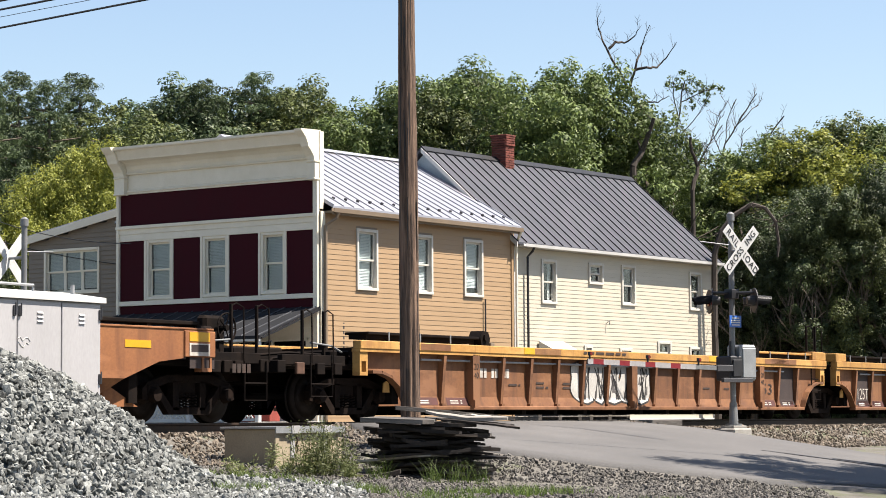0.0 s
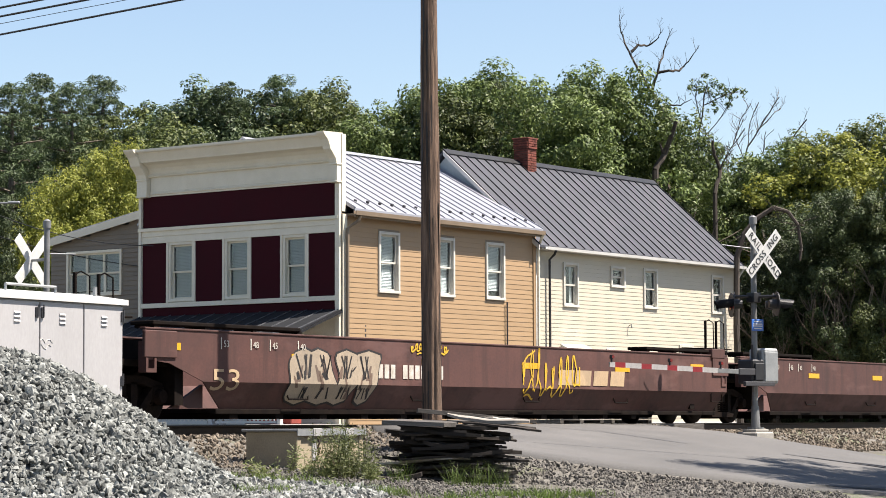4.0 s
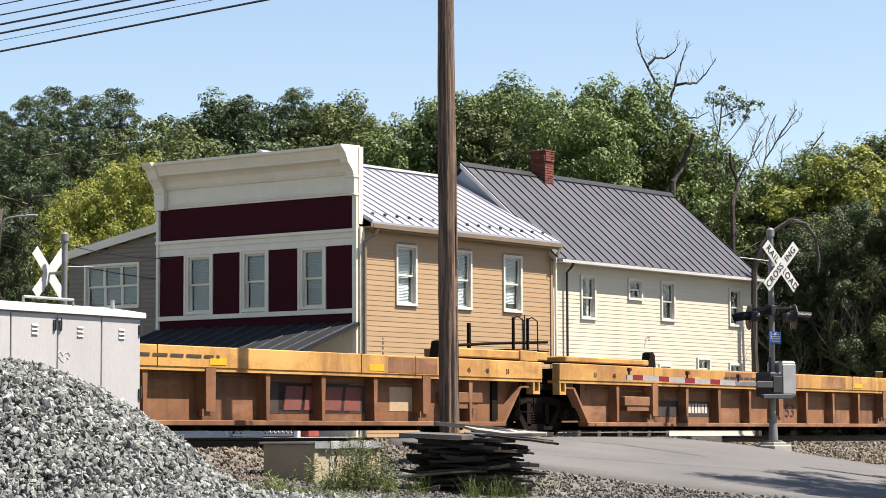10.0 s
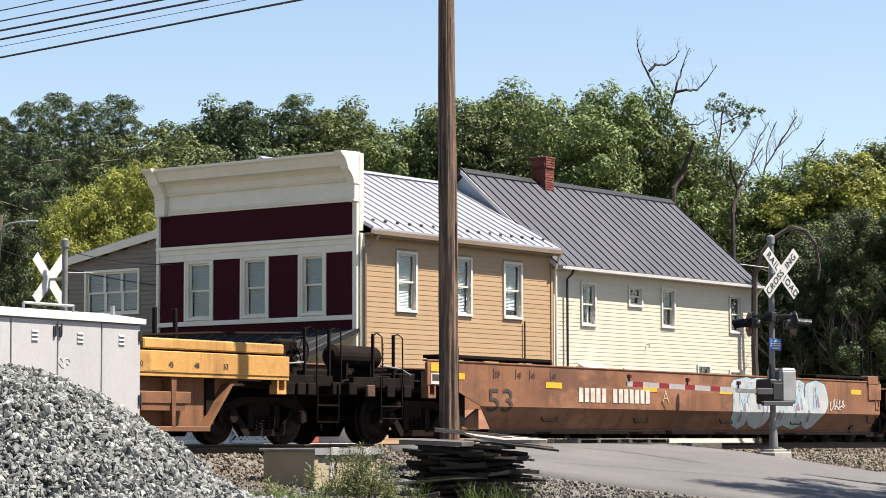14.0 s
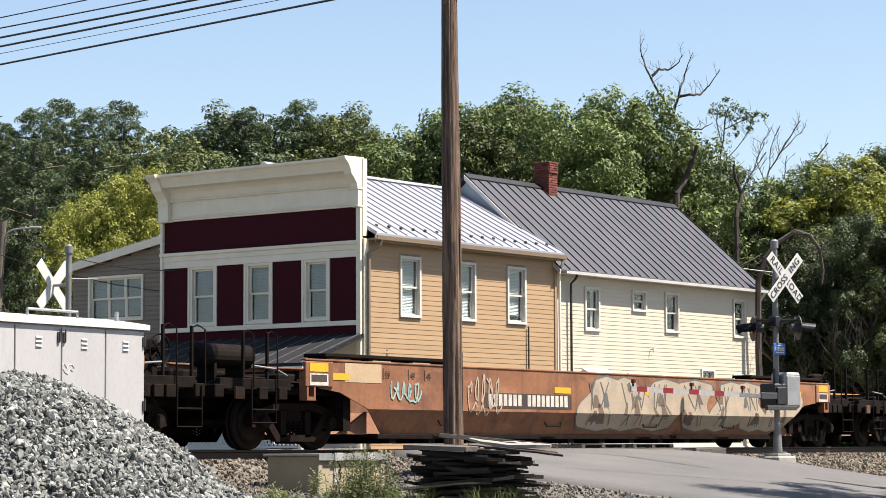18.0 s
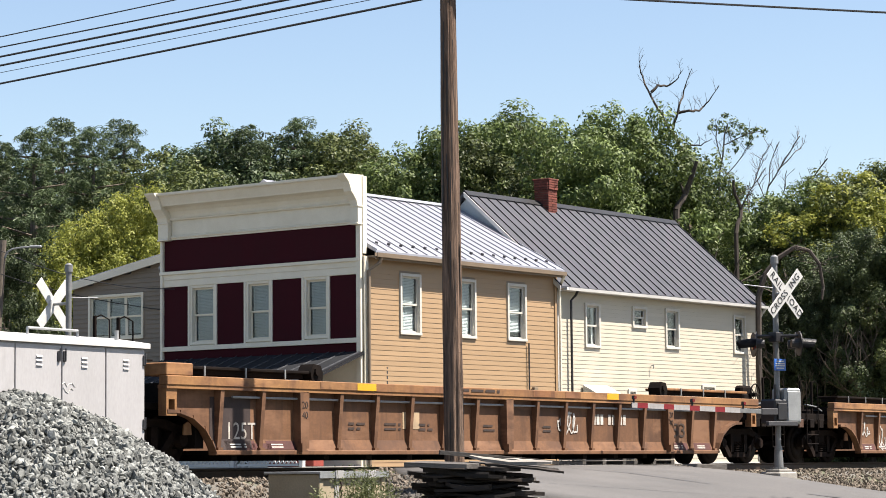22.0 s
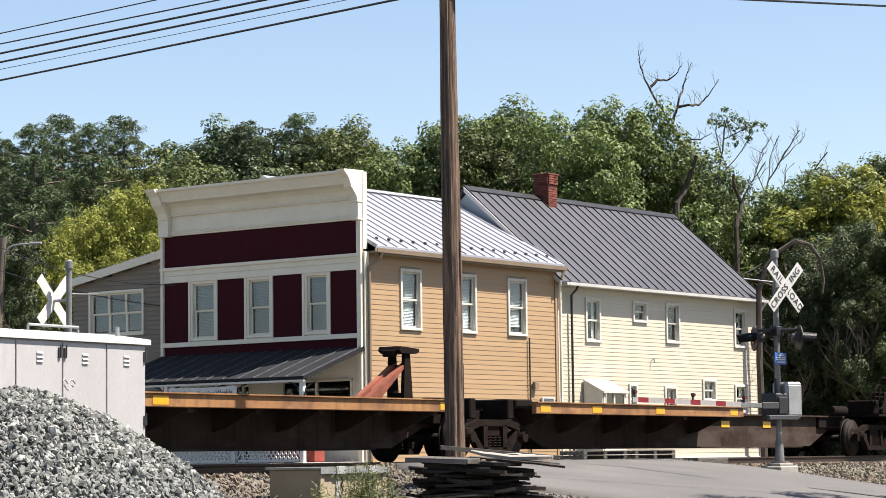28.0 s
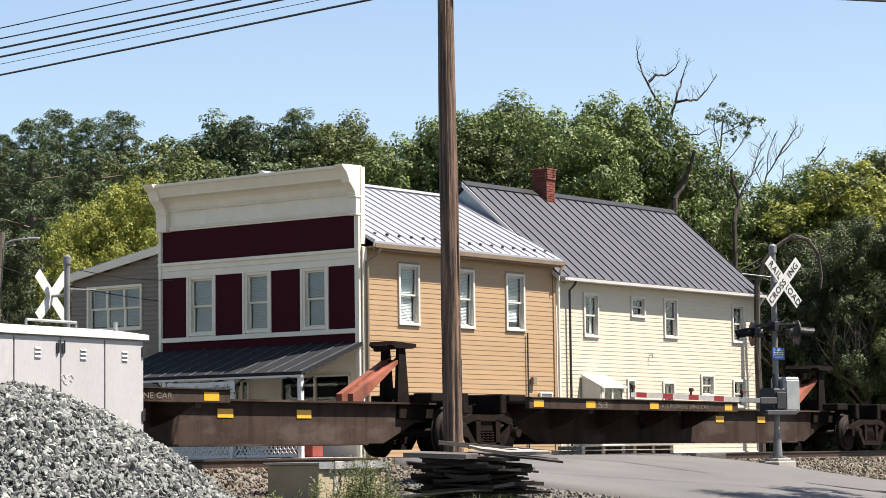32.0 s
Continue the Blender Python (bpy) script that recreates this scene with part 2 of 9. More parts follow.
M["old_wood"] = surf("grey_weathered_plank", (0.1292, 0.1178, 0.1064), (0.0532, 0.0471, 0.0418), scale=4, fine=30, rough=0.95, bump=0.7, bump_dist=0.01, stretch=(0.4, 3, 3), rnd=0.35, amount=0.7)
M["dark_wood"] = surf("black_creosote_plank", (0.0319, 0.0243, 0.019), (0.0114, 0.0091, 0.0076), scale=4, fine=30, rough=0.95, bump=0.7, bump_dist=0.01, stretch=(0.4, 3, 3), rnd=0.5, amount=0.6)
M["pale_wood"] = surf("silvered_plank", (0.3192, 0.2926, 0.2584), (0.19, 0.171, 0.1482), scale=4, fine=30, rough=0.9, bump=0.6, bump_dist=0.008, stretch=(0.4, 3, 3), rnd=0.2)
M["box_board"] = surf("tan_board", (0.3192, 0.266, 0.1824), (0.2508, 0.2052, 0.1368), scale=2, fine=40, rough=0.85, bump=0.2, amount=0.35)
M["wire"] = surf("black_cable", (0.02, 0.02, 0.02), rough=0.7, bump=0)
M["bark"] = surf("grey_bark", (0.16, 0.13, 0.10), (0.08, 0.065, 0.05), scale=5, fine=30, rough=0.95, bump=0.6, stretch=(2, 2, 0.3))
M["bark_pale"] = surf("bleached_dead_wood", (0.24, 0.21, 0.18), (0.12, 0.10, 0.085), scale=5, fine=30, rough=0.95, bump=0.4, stretch=(2, 2, 0.3))
M["leaf_mid"] = leafy("leaf_mid_green", (0.132, 0.176, 0.048), (0.04, 0.064, 0.0192))
# dark green trees; also darkened so the wood's shade lies in the colour
M["leaf_dark"] = leafy("leaf_green_with_shade", (0.065, 0.088, 0.032), (0.018, 0.028, 0.011))
M["leaf_pine"] = leafy("pine_needles", (0.104, 0.144, 0.06), (0.0336, 0.0544, 0.024), trans=0.2)
M["leaf_yellow"] = leafy("leaf_yellow_green", (0.328, 0.336, 0.064), (0.132, 0.16, 0.0304), trans=0.4, rnd=0.1)
M["leaf_olive"] = leafy("leaf_olive", (0.105, 0.125, 0.036), (0.034, 0.048, 0.016))
M["grass"] = leafy("grass_blade", (0.1292, 0.1824, 0.038), (0.0608, 0.0988, 0.0228), trans=0.4)
M["weed"] = leafy("weed_leaf", (0.1596, 0.1748, 0.0646), (0.076, 0.0988, 0.0304), trans=0.4)
M["flower"] = surf("white_flower", (0.75, 0.75, 0.7), rough=0.8, bump=0)
M["pot_red"] = surf("faded_red_planter", (0.28, 0.05, 0.035), (0.2, 0.04, 0.03), rough=0.8)

# train paints
RUST = (0.086, 0.035, 0.017)
DARK_STEEL = (0.030, 0.022, 0.018)
def car_paint(name, base, other, dark=RUST, dark_amount=0.55, spec=0.4):
    return surf(name, base, other, scale=1.3, fine=22, rough=0.78, bump=0.08, amount=0.38, spec=spec, dark=dark, dark_amount=min(0.85, dark_amount + 0.1), rnd=0.10, stretch=(0.75, 1, 1.1), streak=tuple(0.5 * a + 0.25 * b for a, b in zip(dark, other)), fade=tuple(min(0.8, a * 1.28 + 0.018) for a in base))


M["chord_yellow"] = car_paint("worn_yellow_chord", (0.4056, 0.2223, 0.0585), (0.3432, 0.1755, 0.0468), (0.2106, 0.0936, 0.0351), 0.5)
M["chord_orange"] = car_paint("worn_orange_chord", (0.2574, 0.1287, 0.0468), (0.1872, 0.0858, 0.0343), (0.1014, 0.0452, 0.025), 0.7)
M["panel_orange"] = car_paint("rusty_orange_panel", (0.1833, 0.0796, 0.0312), (0.1365, 0.0569, 0.0242), (0.0819, 0.0359, 0.0187), 0.5)
M["panel_brown"] = car_paint("faded_brown_panel", (0.1443, 0.0686, 0.0312), (0.1053, 0.0491, 0.0234), (0.0624, 0.0296, 0.0164), 0.55)
M["panel_tan"] = car_paint("sunlit_tan_panel", (0.2106, 0.0975, 0.0421), (0.156, 0.0686, 0.0312), (0.0858, 0.039, 0.0211), 0.55)
M["panel_dark"] = car_paint("dark_rust_panel", (0.0936, 0.0437, 0.0234), (0.0663, 0.0312, 0.0179), (0.039, 0.0195, 0.0125), 0.55)
M["panel_pale"] = car_paint("bleached_tan_panel", (0.3276, 0.2028, 0.1248), (0.234, 0.1326, 0.078), (0.1248, 0.0585, 0.039), 0.8)
M["smooth_orange"] = car_paint("orange_brown_side", (0.2418, 0.0975, 0.0343), (0.195, 0.0741, 0.0281), (0.117, 0.0452, 0.0234), 0.6)
M["smooth_rust"] = car_paint("rust_brown_side", (0.1989, 0.0842, 0.0374), (0.1482, 0.0593, 0.0273), (0.0858, 0.0359, 0.0203), 0.6)
M["smooth_maroon"] = car_paint("dark_maroon_side", (0.0764, 0.0312, 0.025), (0.0585, 0.0242, 0.0203), (0.039, 0.0187, 0.0156), 0.4)
# end gear and trucks: shade under the cars is put into these near-black colours
M["dark_steel"] = surf("dark_steel_with_shade", (0.013, 0.009, 0.007), (0.006, 0.0045, 0.004), scale=4, fine=40, rough=0.9, amount=0.5, spec=0.08)
M["truck"] = surf("cast_steel_with_shade", (0.016, 0.010, 0.0075), (0.006, 0.004, 0.0033), scale=5, fine=40, rough=0.9, amount=0.5, spec=0.08)
M["wheel"] = surf("worn_wheel_steel", (0.028, 0.021, 0.018), (0.015, 0.012, 0.011), scale=6, fine=50, rough=0.7, metal=0.2, amount=0.4, spec=0.1)
M["spine"] = car_paint("brown_spine_steel", (0.050, 0.036, 0.029), (0.036, 0.026, 0.021), (0.022, 0.015, 0.012), 0.5, 0.04)
M["spine_red"] = car_paint("red_oxide_hitch", (0.234, 0.0663, 0.0351), (0.156, 0.0429, 0.0234), (0.078, 0.0312, 0.0195), 0.5)
M["reflector"] = surf("yellow_reflector", (0.5624, 0.304, 0.0122), (0.5016, 0.2584, 0.0122), scale=3, rough=0.4, bump=0, amount=0.2)
M["stencil_white"] = surf("faded_white_stencil", (0.5016, 0.4788, 0.4332), (0.342, 0.304, 0.2584), scale=5, fine=30, rough=0.8, amount=0.4)
M["stencil_tan"] = surf("grimy_tan_stencil", (0.17, 0.145, 0.115), (0.08, 0.062, 0.048), scale=5, fine=30, rough=0.85, amount=0.5)
M["stencil_black"] = surf("black_stencil", (0.025, 0.018, 0.015), (0.05, 0.03, 0.022), scale=5, rough=0.8, amount=0.4)
M["patch_dark"] = surf("dark_stencil_panel", (0.045, 0.030, 0.026), (0.03, 0.02, 0.018), scale=3, rough=0.8, amount=0.4)
M["patch_red"] = surf("dull_red_patch", (0.085, 0.03, 0.026), (0.06, 0.024, 0.02), scale=3, rough=0.8, amount=0.4)
SPRAY = {"blue": (0.040, 0.200, 0.400), "pale_blue": (0.224, 0.400, 0.496), "white": (0.448, 0.432, 0.400), "grey": (0.104, 0.096, 0.092), "pink": (0.528, 0.288, 0.288), "salmon": (0.528, 0.336, 0.264), "green": (0.160, 0.176, 0.056), "yellow": (0.560, 0.336, 0.024), "black": (0.016, 0.014, 0.014), "lilac": (0.192, 0.136, 0.176), "silver": (0.336, 0.352, 0.352), "aqua": (0.240, 0.336, 0.320), "red": (0.16, 0.045, 0.035), "taupe": (0.136, 0.092, 0.068), "sand": (0.336, 0.272, 0.200), "buff": (0.400, 0.288, 0.176)}
for k, c in SPRAY.items():
    M["spray_" + k] = surf("spray_" + k, c, tuple(x * 0.82 for x in c), scale=2.5, fine=30, rough=0.75, bump=0.05, amount=0.35, dark=tuple(0.55 * x + 0.025 for x in c), dark_amount=0.55)

# ---- mesh helpers ----
MESH = {}


def box(bm, x0, x1, y0, y1, z0, z1, bevel=0.0):
    vs = [bm.verts.new((x, y, z)) for z in (z0, z1) for y in (y0, y1) for x in (x0, x1)]
    fs = [bm.faces.new([vs[i] for i in f]) for f in ((0, 2, 3, 1), (4, 5, 7, 6), (0, 1, 5, 4), (2, 6, 7, 3), (0, 4, 6, 2), (1, 3, 7, 5))]
    if bevel:
        es = list({e for f in fs for e in f.edges})
        bmesh.ops.bevel(bm, geom=es, offset=bevel, segments=1, affect="EDGES")


def obox(bm, m, sx, sy, sz, bevel=0.0):
    """A box of the size sx, sy, sz centred on the pose m."""
    b2 = bmesh.new()
    box(b2, -sx / 2, sx / 2, -sy / 2, sy / 2, -sz / 2, sz / 2, bevel)
    b2.transform(m)
    add(bm, b2)


def add(bm, b2):
    me = bpy.data.meshes.new("tmp")
    b2.to_mesh(me)
    b2.free()
    bm.from_mesh(me)
    bpy.data.meshes.remove(me)


def tube(bm, p0, p1, r0, r1=None, n=8, caps=True):
    p0, p1 = Vector(p0), Vector(p1)
    r1 = r0 if r1 is None else r1
    q = (p1 - p0).to_track_quat("Z", "Y")
    rings = []
    for p, r in ((p0, r0), (p1, r1)):
        rings.append([bm.verts.new(p + q @ Vector((r * math.cos(2 * math.pi * i / n), r * math.sin(2 * math.pi * i / n), 0))) for i in range(n)])
    for i in range(n):
        bm.faces.new((rings[0][i], rings[0][(i + 1) % n], rings[1][(i + 1) % n], rings[1][i]))
    if caps:
        bm.faces.new(rings[0][::-1])
        bm.faces.new(rings[1])


def bend(bm, pts, r, n=6):
    """One bent bar through the points."""
    pts = [Vector(p) for p in pts]
    prev = None
    for k, p in enumerate(pts):
        d = (pts[min(k + 1, len(pts) - 1)] - pts[max(k - 1, 0)])
        if d.length < 1e-6:
            d = pts[k] - pts[k - 1] if k else pts[1] - pts[0]
        q = d.to_track_quat("Z", "Y")
        ring = [bm.verts.new(p + q @ Vector((r * math.cos(2 * math.pi * i / n), r * math.sin(2 * math.pi * i / n), 0))) for i in range(n)]
        if prev:
            shift = min(range(n), key=lambda s: sum((ring[(i + s) % n].co - prev[i].co).length for i in range(n)))
            ring = [ring[(i + shift) % n] for i in range(n)]
            for i in range(n):
                bm.faces.new((prev[i], prev[(i + 1) % n], ring[(i + 1) % n], ring[i]))
        else:
            bm.faces.new(ring[::-1])
        prev = ring
    bm.faces.new(prev)


def prism(bm, pts, lo, hi, plane="xz"):
    """Extrudes an outline of (a, b) points from lo to hi across its plane."""
    def v3(a, b, c):
        return (a, c, b) if plane == "xz" else (c, a, b) if plane == "yz" else (a, b, c)
    a = [bm.verts.new(v3(p[0], p[1], lo)) for p in pts]
    b = [bm.verts.new(v3(p[0], p[1], hi)) for p in pts]
    n = len(pts)
    fs = [bm.faces.new(a), bm.faces.new(b[::-1])]
    for i in range(n):
        fs.append(bm.faces.new((a[i], b[i], b[(i + 1) % n], a[(i + 1) % n])))
    bmesh.ops.recalc_face_normals(bm, faces=fs)


def link_mesh(bm, name, smooth=False):
    me = bpy.data.meshes.new(name)
    bmesh.ops.recalc_face_normals(bm, faces=bm.faces)
    bm.to_mesh(me)
    bm.free()
    if smooth:
        me.shade_smooth()
    return me


def part(name, bm, material, parent, label="", m=None, smooth=False):
    me = bm if isinstance(bm, bpy.types.Mesh) else link_mesh(bm, name, smooth)
    if not me.materials:
        me.materials.append(material)
    ob = new(name, me)
    if me.materials[0] != material:
        ob.material_slots[0].link = "OBJECT"
        ob.material_slots[0].material = material
    ob.parent = parent
    if m is not None:
        ob.matrix_basis = m
    if label:
        tagged(ob, label)
    return ob


def shared(key, build, smooth=False):
    """One mesh for all alike pieces."""
    if key not in MESH:
        bm = bmesh.new()
        build(bm)
        MESH[key] = link_mesh(bm, str(key[0]) if isinstance(key, tuple) else key, smooth)
    return MESH[key]


def thing(name, m, label, category, group="", kind=""):
    ob = new(name)
    ob.empty_display_size = 0.3
    ob.matrix_basis = m
    return tagged(ob, label, category, group, kind)


def solid(name, bm, material, label, category="", group="", kind="", m=None, smooth=False):
    me = bm if isinstance(bm, bpy.types.Mesh) else link_mesh(bm, name, smooth)
    if not me.materials:
        me.materials.append(material)
    ob = new(name, me)
    if m is not None:
        ob.matrix_basis = m
    return tagged(ob, label, category, group, kind)


def text_mesh(txt, height, spacing=1.0, thick=0.004):
    key = ("text", txt, height)
    if key not in MESH:
        cu = bpy.data.curves.new("txt", "FONT")
        cu.body, cu.size, cu.extrude, cu.space_character = txt, height / 0.70, thick, spacing
        cu.align_x, cu.align_y, cu.resolution_u = "CENTER", "CENTER", 3
        ob = bpy.data.objects.new("txt", cu)
        scene.collection.objects.link(ob)
        dg = bpy.context.evaluated_depsgraph_get()
        MESH[key] = bpy.data.meshes.new_from_object(ob.evaluated_get(dg))
        bpy.data.objects.remove(ob)
    me = MESH[key].copy()
    me.materials.clear()
    return me


# ---- the lie of the land ----
TRACK = pose(-1.19, 42.07, 1.58, 0, 0, 57.0)      # on the centre line, x along the track, z from the rail head
TU, TN = Vector((0.5446, 0.8387)), Vector((0.8387, -0.5446))


def q_of(x, y):
    """Distance from the track's centre line, towards the camera."""
    return (x + 1.19) * TN.x + (y - 42.07) * TN.y


def s_of(x, y):
    return (x + 1.19) * TU.x + (y - 42.07) * TU.y


def lerp_table(v, tab):
    for (a, ya), (b, yb) in zip(tab, tab[1:]):
        if v <= b:
            k = max(0.0, (v - a) / (b - a))
            return ya + (yb - ya) * k
    return tab[-1][1]


LAND = ((-60, 1.5), (-4, 1.45), (-3.0, 1.22), (-1.9, 1.38), (1.9, 1.38), (2.5, 1.12), (3.2, 0.98), (5.2, 0.86), (9.5, 0.55), (14, 0.28), (22, 0.02), (26, 0.0))
ROAD = ((-60, 1.50), (-5, 1.50), (-1.6, 1.565), (1.6, 1.565), (3.5, 1.42), (6.5, 1.06), (9.5, 0.66), (14, 0.36), (22, 0.08), (26, 0.05))


def land(x, y):
    return lerp_table(q_of(x, y), LAND)


def surface(x, y):
    """Height of the ground with the road's sloping shoulders."""
    z, w = land(x, y), off_road(x, y)
    if -0.3 < w < 2.2:
        r = lerp_table(q_of(x, y), ROAD) - 0.04
        z = max(z, r + (z - r) * max(0.0, w) / 2.2)
    return z


# the paved apron flares on the near side of the crossing: way along the road, half width
APRON = ((-60, 3.6), (-4.0, 3.6), (-1.5, 5.0), (0.5, 6.6), (2.5, 7.2), (4.2, 7.25), (5.3, 6.7), (6.3, 5.9), (7.0, 5.0), (8.0, 4.6), (10.0, 4.2), (15.0, 3.7), (60, 3.6))


def off_road(x, y):
    """Distance outside the paved edge; negative on the road."""
    w = road_offset(x, y)
    along = (x - 3.59) * 0.7071 - (y - 43.5) * 0.7071
    return w - 3.6 if w > 0 else -w - lerp_table(along, APRON)


def road_offset(x, y):
    """Distance across the road, 0 on its axis."""
    return (x - 3.59) * 0.7071 + (y - 43.5) * 0.7071


# ---- ground, road, track ----
def build_ground():
    bm = bmesh.new()
    qs = sorted(set([-2500, -900, -300, -120, -60] + [v * 1.0 for v in range(-40, -4, 4)] + [-4, -3.5, -3, -2.4, -1.9, 0, 1.9, 2.2, 2.5, 2.85, 3.2, 4, 5.2, 6.2, 7.5, 9.5, 11, 14, 18, 22, 26, 60, 200, 900, 2500]))
    ss = [-2500, -900, -300, -100] + list(range(-60, 61, 2)) + [80, 120, 300, 900, 2500]
    grid = {}
    for i, q in enumerate(qs):
        for j, s in enumerate(ss):
            x, y = -1.19 + TN.x * q + TU.x * s, 42.07 + TN.y * q + TU.y * s
            z = lerp_table(q, LAND)
            if abs(q) > 2.2 and abs(s) < 62 and abs(q) < 60:
                z += noise.noise((x * 0.35, y * 0.35, 0)) * 0.05 + noise.noise((x * 1.3, y * 1.3, 3)) * 0.02
            if off_road(x, y) < 1.8 and abs(q) < 40:
                z = min(z, lerp_table(q, ROAD) - 0.10)
            grid[i, j] = bm.verts.new((x, y, z))
    for i in range(len(qs) - 1):
        for j in range(len(ss) - 1):
            bm.faces.new((grid[i, j], grid[i, j + 1], grid[i + 1, j + 1], grid[i + 1, j]))
    solid("ground", bm, M["ground"], "gravelly ground with thin grass beside a railway", "ground", kind="structure", smooth=True)


build_ground()


def build_road():
    bm = bmesh.new()
    rows = []
    for k in range(-60, 61):
        along = k * 0.5 if abs(k) < 50 else k * 0.5 + (abs(k) - 50) * math.copysign(2.0, k)
        ring = []
        near = lerp_table(along, APRON)
        for w in (-near - 0.05, -near, -near + 1.0, -3.6 + (3.6 - near) * 0.4, -2.4, -1.2, 0, 1.2, 2.4, 3.6, 3.65):
            wob = 0.12 * noise.noise((along * 0.7, w, 5)) if abs(w) > 3.5 else 0
            x = 3.59 + 0.7071 * along + 0.7071 * (w + wob)
            y = 43.5 - 0.7071 * along + 0.7071 * (w + wob)
            z = lerp_table(q_of(x, y), ROAD) + 0.012 * (1 - min(1.0, (w / 3.6) ** 2))
            ring.append(bm.verts.new((x, y, z - (0.16 if w > 3.62 or w < -near - 0.02 else 0))))
        rows.append(ring)
    for a, b in zip(rows, rows[1:]):
        for i in range(len(a) - 1):
            bm.faces.new((a[i], b[i], b[i + 1], a[i + 1]))
    solid("road", bm, M["asphalt"], "grey asphalt road climbing over the level crossing", "road", kind="structure", smooth=True)
    for sg in (-1, 1):
        b3 = bmesh.new()
        pv = None
        for k in range(-44, 45):
            along, ring = k * 0.5, []
            near = lerp_table(along, APRON) - 3.6 if sg < 0 else 0.0
            for w0 in (3.3, 3.6, 4.1, 4.7, 5.3, 5.9):
                w = w0 + near
                x, y = 3.59 + 0.7071 * (along + sg * w), 43.5 - 0.7071 * (along - sg * w)
                ring.append(b3.verts.new((x, y, surface(x, y) - (0.10 if w0 < 3.5 else 0.0 if w0 < 5.8 else 0.08) + (0.02 * noise.noise((x * 2, y * 2, 1)) if 3.7 < w0 < 5.8 else 0))))
            if pv:
                for a in range(5):
                    b3.faces.new((pv[a], ring[a], ring[a + 1], pv[a + 1]))
            pv = ring
        solid("road_shoulder", b3, M["ground"], "gravel shoulder sloping down from the road", "road shoulder", kind="structure", smooth=True)
    b2 = bmesh.new()
    for x0, y0, x1, y1, w in ((2.2, 43.2, 4.6, 41.4, 0.03), (6.2, 41.2, 9.5, 39.9, 0.10), (7.4, 41.0, 9.8, 40.2, 0.14)):
        n = 10
        d = Vector((x1 - x0, y1 - y0)).normalized()
        pv = None
        for i in range(n + 1):
            x, y = x0 + (x1 - x0) * i / n, y0 + (y1 - y0) * i / n
            ww = w * (0.5 + 0.5 * math.sin(math.pi * i / n)) * (1 + 0.5 * noise.noise((x * 3, y * 3, 0)))
            z = lerp_table(q_of(x, y), ROAD) + 0.02
            v = [b2.verts.new((x - d.y * ww, y + d.x * ww, z)), b2.verts.new((x + d.y * ww, y - d.x * ww, z))]
            if pv:
                b2.faces.new((pv[0], v[0], v[1], pv[1]))
            pv = v
    solid("road_crack", b2, M["flashing"], "tar-filled crack in the asphalt road", "crack", kind="structure")


build_road()


def build_track():
    def rail(bm):
        prof = [(-0.07, -0.17), (0.07, -0.17), (0.07, -0.15), (0.012, -0.13), (0.012, -0.045), (0.037, -0.03), (0.037, -0.004), (0.03, 0.0), (-0.03, 0.0), (-0.037, -0.004), (-0.037, -0.03), (-0.012, -0.045), (-0.012, -0.13), (-0.07, -0.15)]
        prism(bm, prof, -900, 900, "yz")
    tr = thing("railway_track", TRACK, "single railway track of rusty rails on wooden ties", "track", kind="structure")
    for y in (-0.755, 0.755):
        part("rail", shared("rail", rail), M["rail"], tr, "rusty steel rail", m=pose(0, y, 0))
    tie = shared("tie", lambda bm: box(bm, -0.11, 0.11, -1.29, 1.29, -0.33, -0.165, 0.012))
    for k in range(-52, 90):
        part("tie", tie, M["tie"], tr, m=pose(k * 0.52 + random.uniform(-0.03, 0.03), random.uniform(-0.03, 0.03), random.uniform(-0.012, 0.0), 0, 0, random.uniform(-1, 1)))
    # timber and asphalt infill of the level crossing
    for y in (-1.45, -0.95, -0.36, 0.0, 0.36, 0.95, 1.45):
        w = 0.17 if abs(y) in (0.95,) else 0.17
        part("crossing_plank", shared("xplank", lambda bm: box(bm, -4.9, 4.9, -0.17, 0.17, -0.16, -0.012, 0.01)), M["old_wood"], tr, m=pose(5.6, y, 0))


build_track()


STONES = []
for v in range(10):
    b = bmesh.new()
    bmesh.ops.create_icosphere(b, subdivisions=1, radius=1.0)
    sq = (random.uniform(0.95, 1.6), random.uniform(0.6, 1.0), random.uniform(0.38, 0.68))
    pts = np.array([[vv.co.x * sq[0], vv.co.y * sq[1], vv.co.z * sq[2]] for vv in b.verts])
    pts *= np.array([[random.uniform(0.52, 1.25)] for _ in pts])
    STONES.append((pts, [[vv.index for vv in f.verts] for f in b.faces]))
    b.free()


def scatter_stones(name, spots, material, label, category):
    """spots: x, y, z, size. One heap of separate stones."""
    verts, faces, base = [], [], 0
    for x, y, z, r in spots:
        pts, fs = STONES[random.randrange(len(STONES))]
        rot = np.array(Euler((random.uniform(0, 6.3), random.uniform(0, 6.3), random.uniform(0, 6.3))).to_matrix())
        verts.append(pts @ rot.T * r + np.array((x, y, z)))
        faces += [[i + base for i in f] for f in fs]
        base += len(pts)
    me = bpy.data.meshes.new(name)
    me.from_pydata(np.concatenate(verts).tolist(), [], faces)
    me.materials.append(material)
    ob = new(name, me)
    return tagged(ob, label, category, kind="stuff")


PILE_C = Vector((-6.05, 29.6))
PILE = ((0, 2.58), (0.6, 2.52), (1.2, 2.38), (1.85, 2.13), (2.4, 1.76), (3.0, 1.38), (3.55, 0.98), (4.1, 0.70), (4.9, 0.52), (6.0, 0.35), (7.0, 0.15))


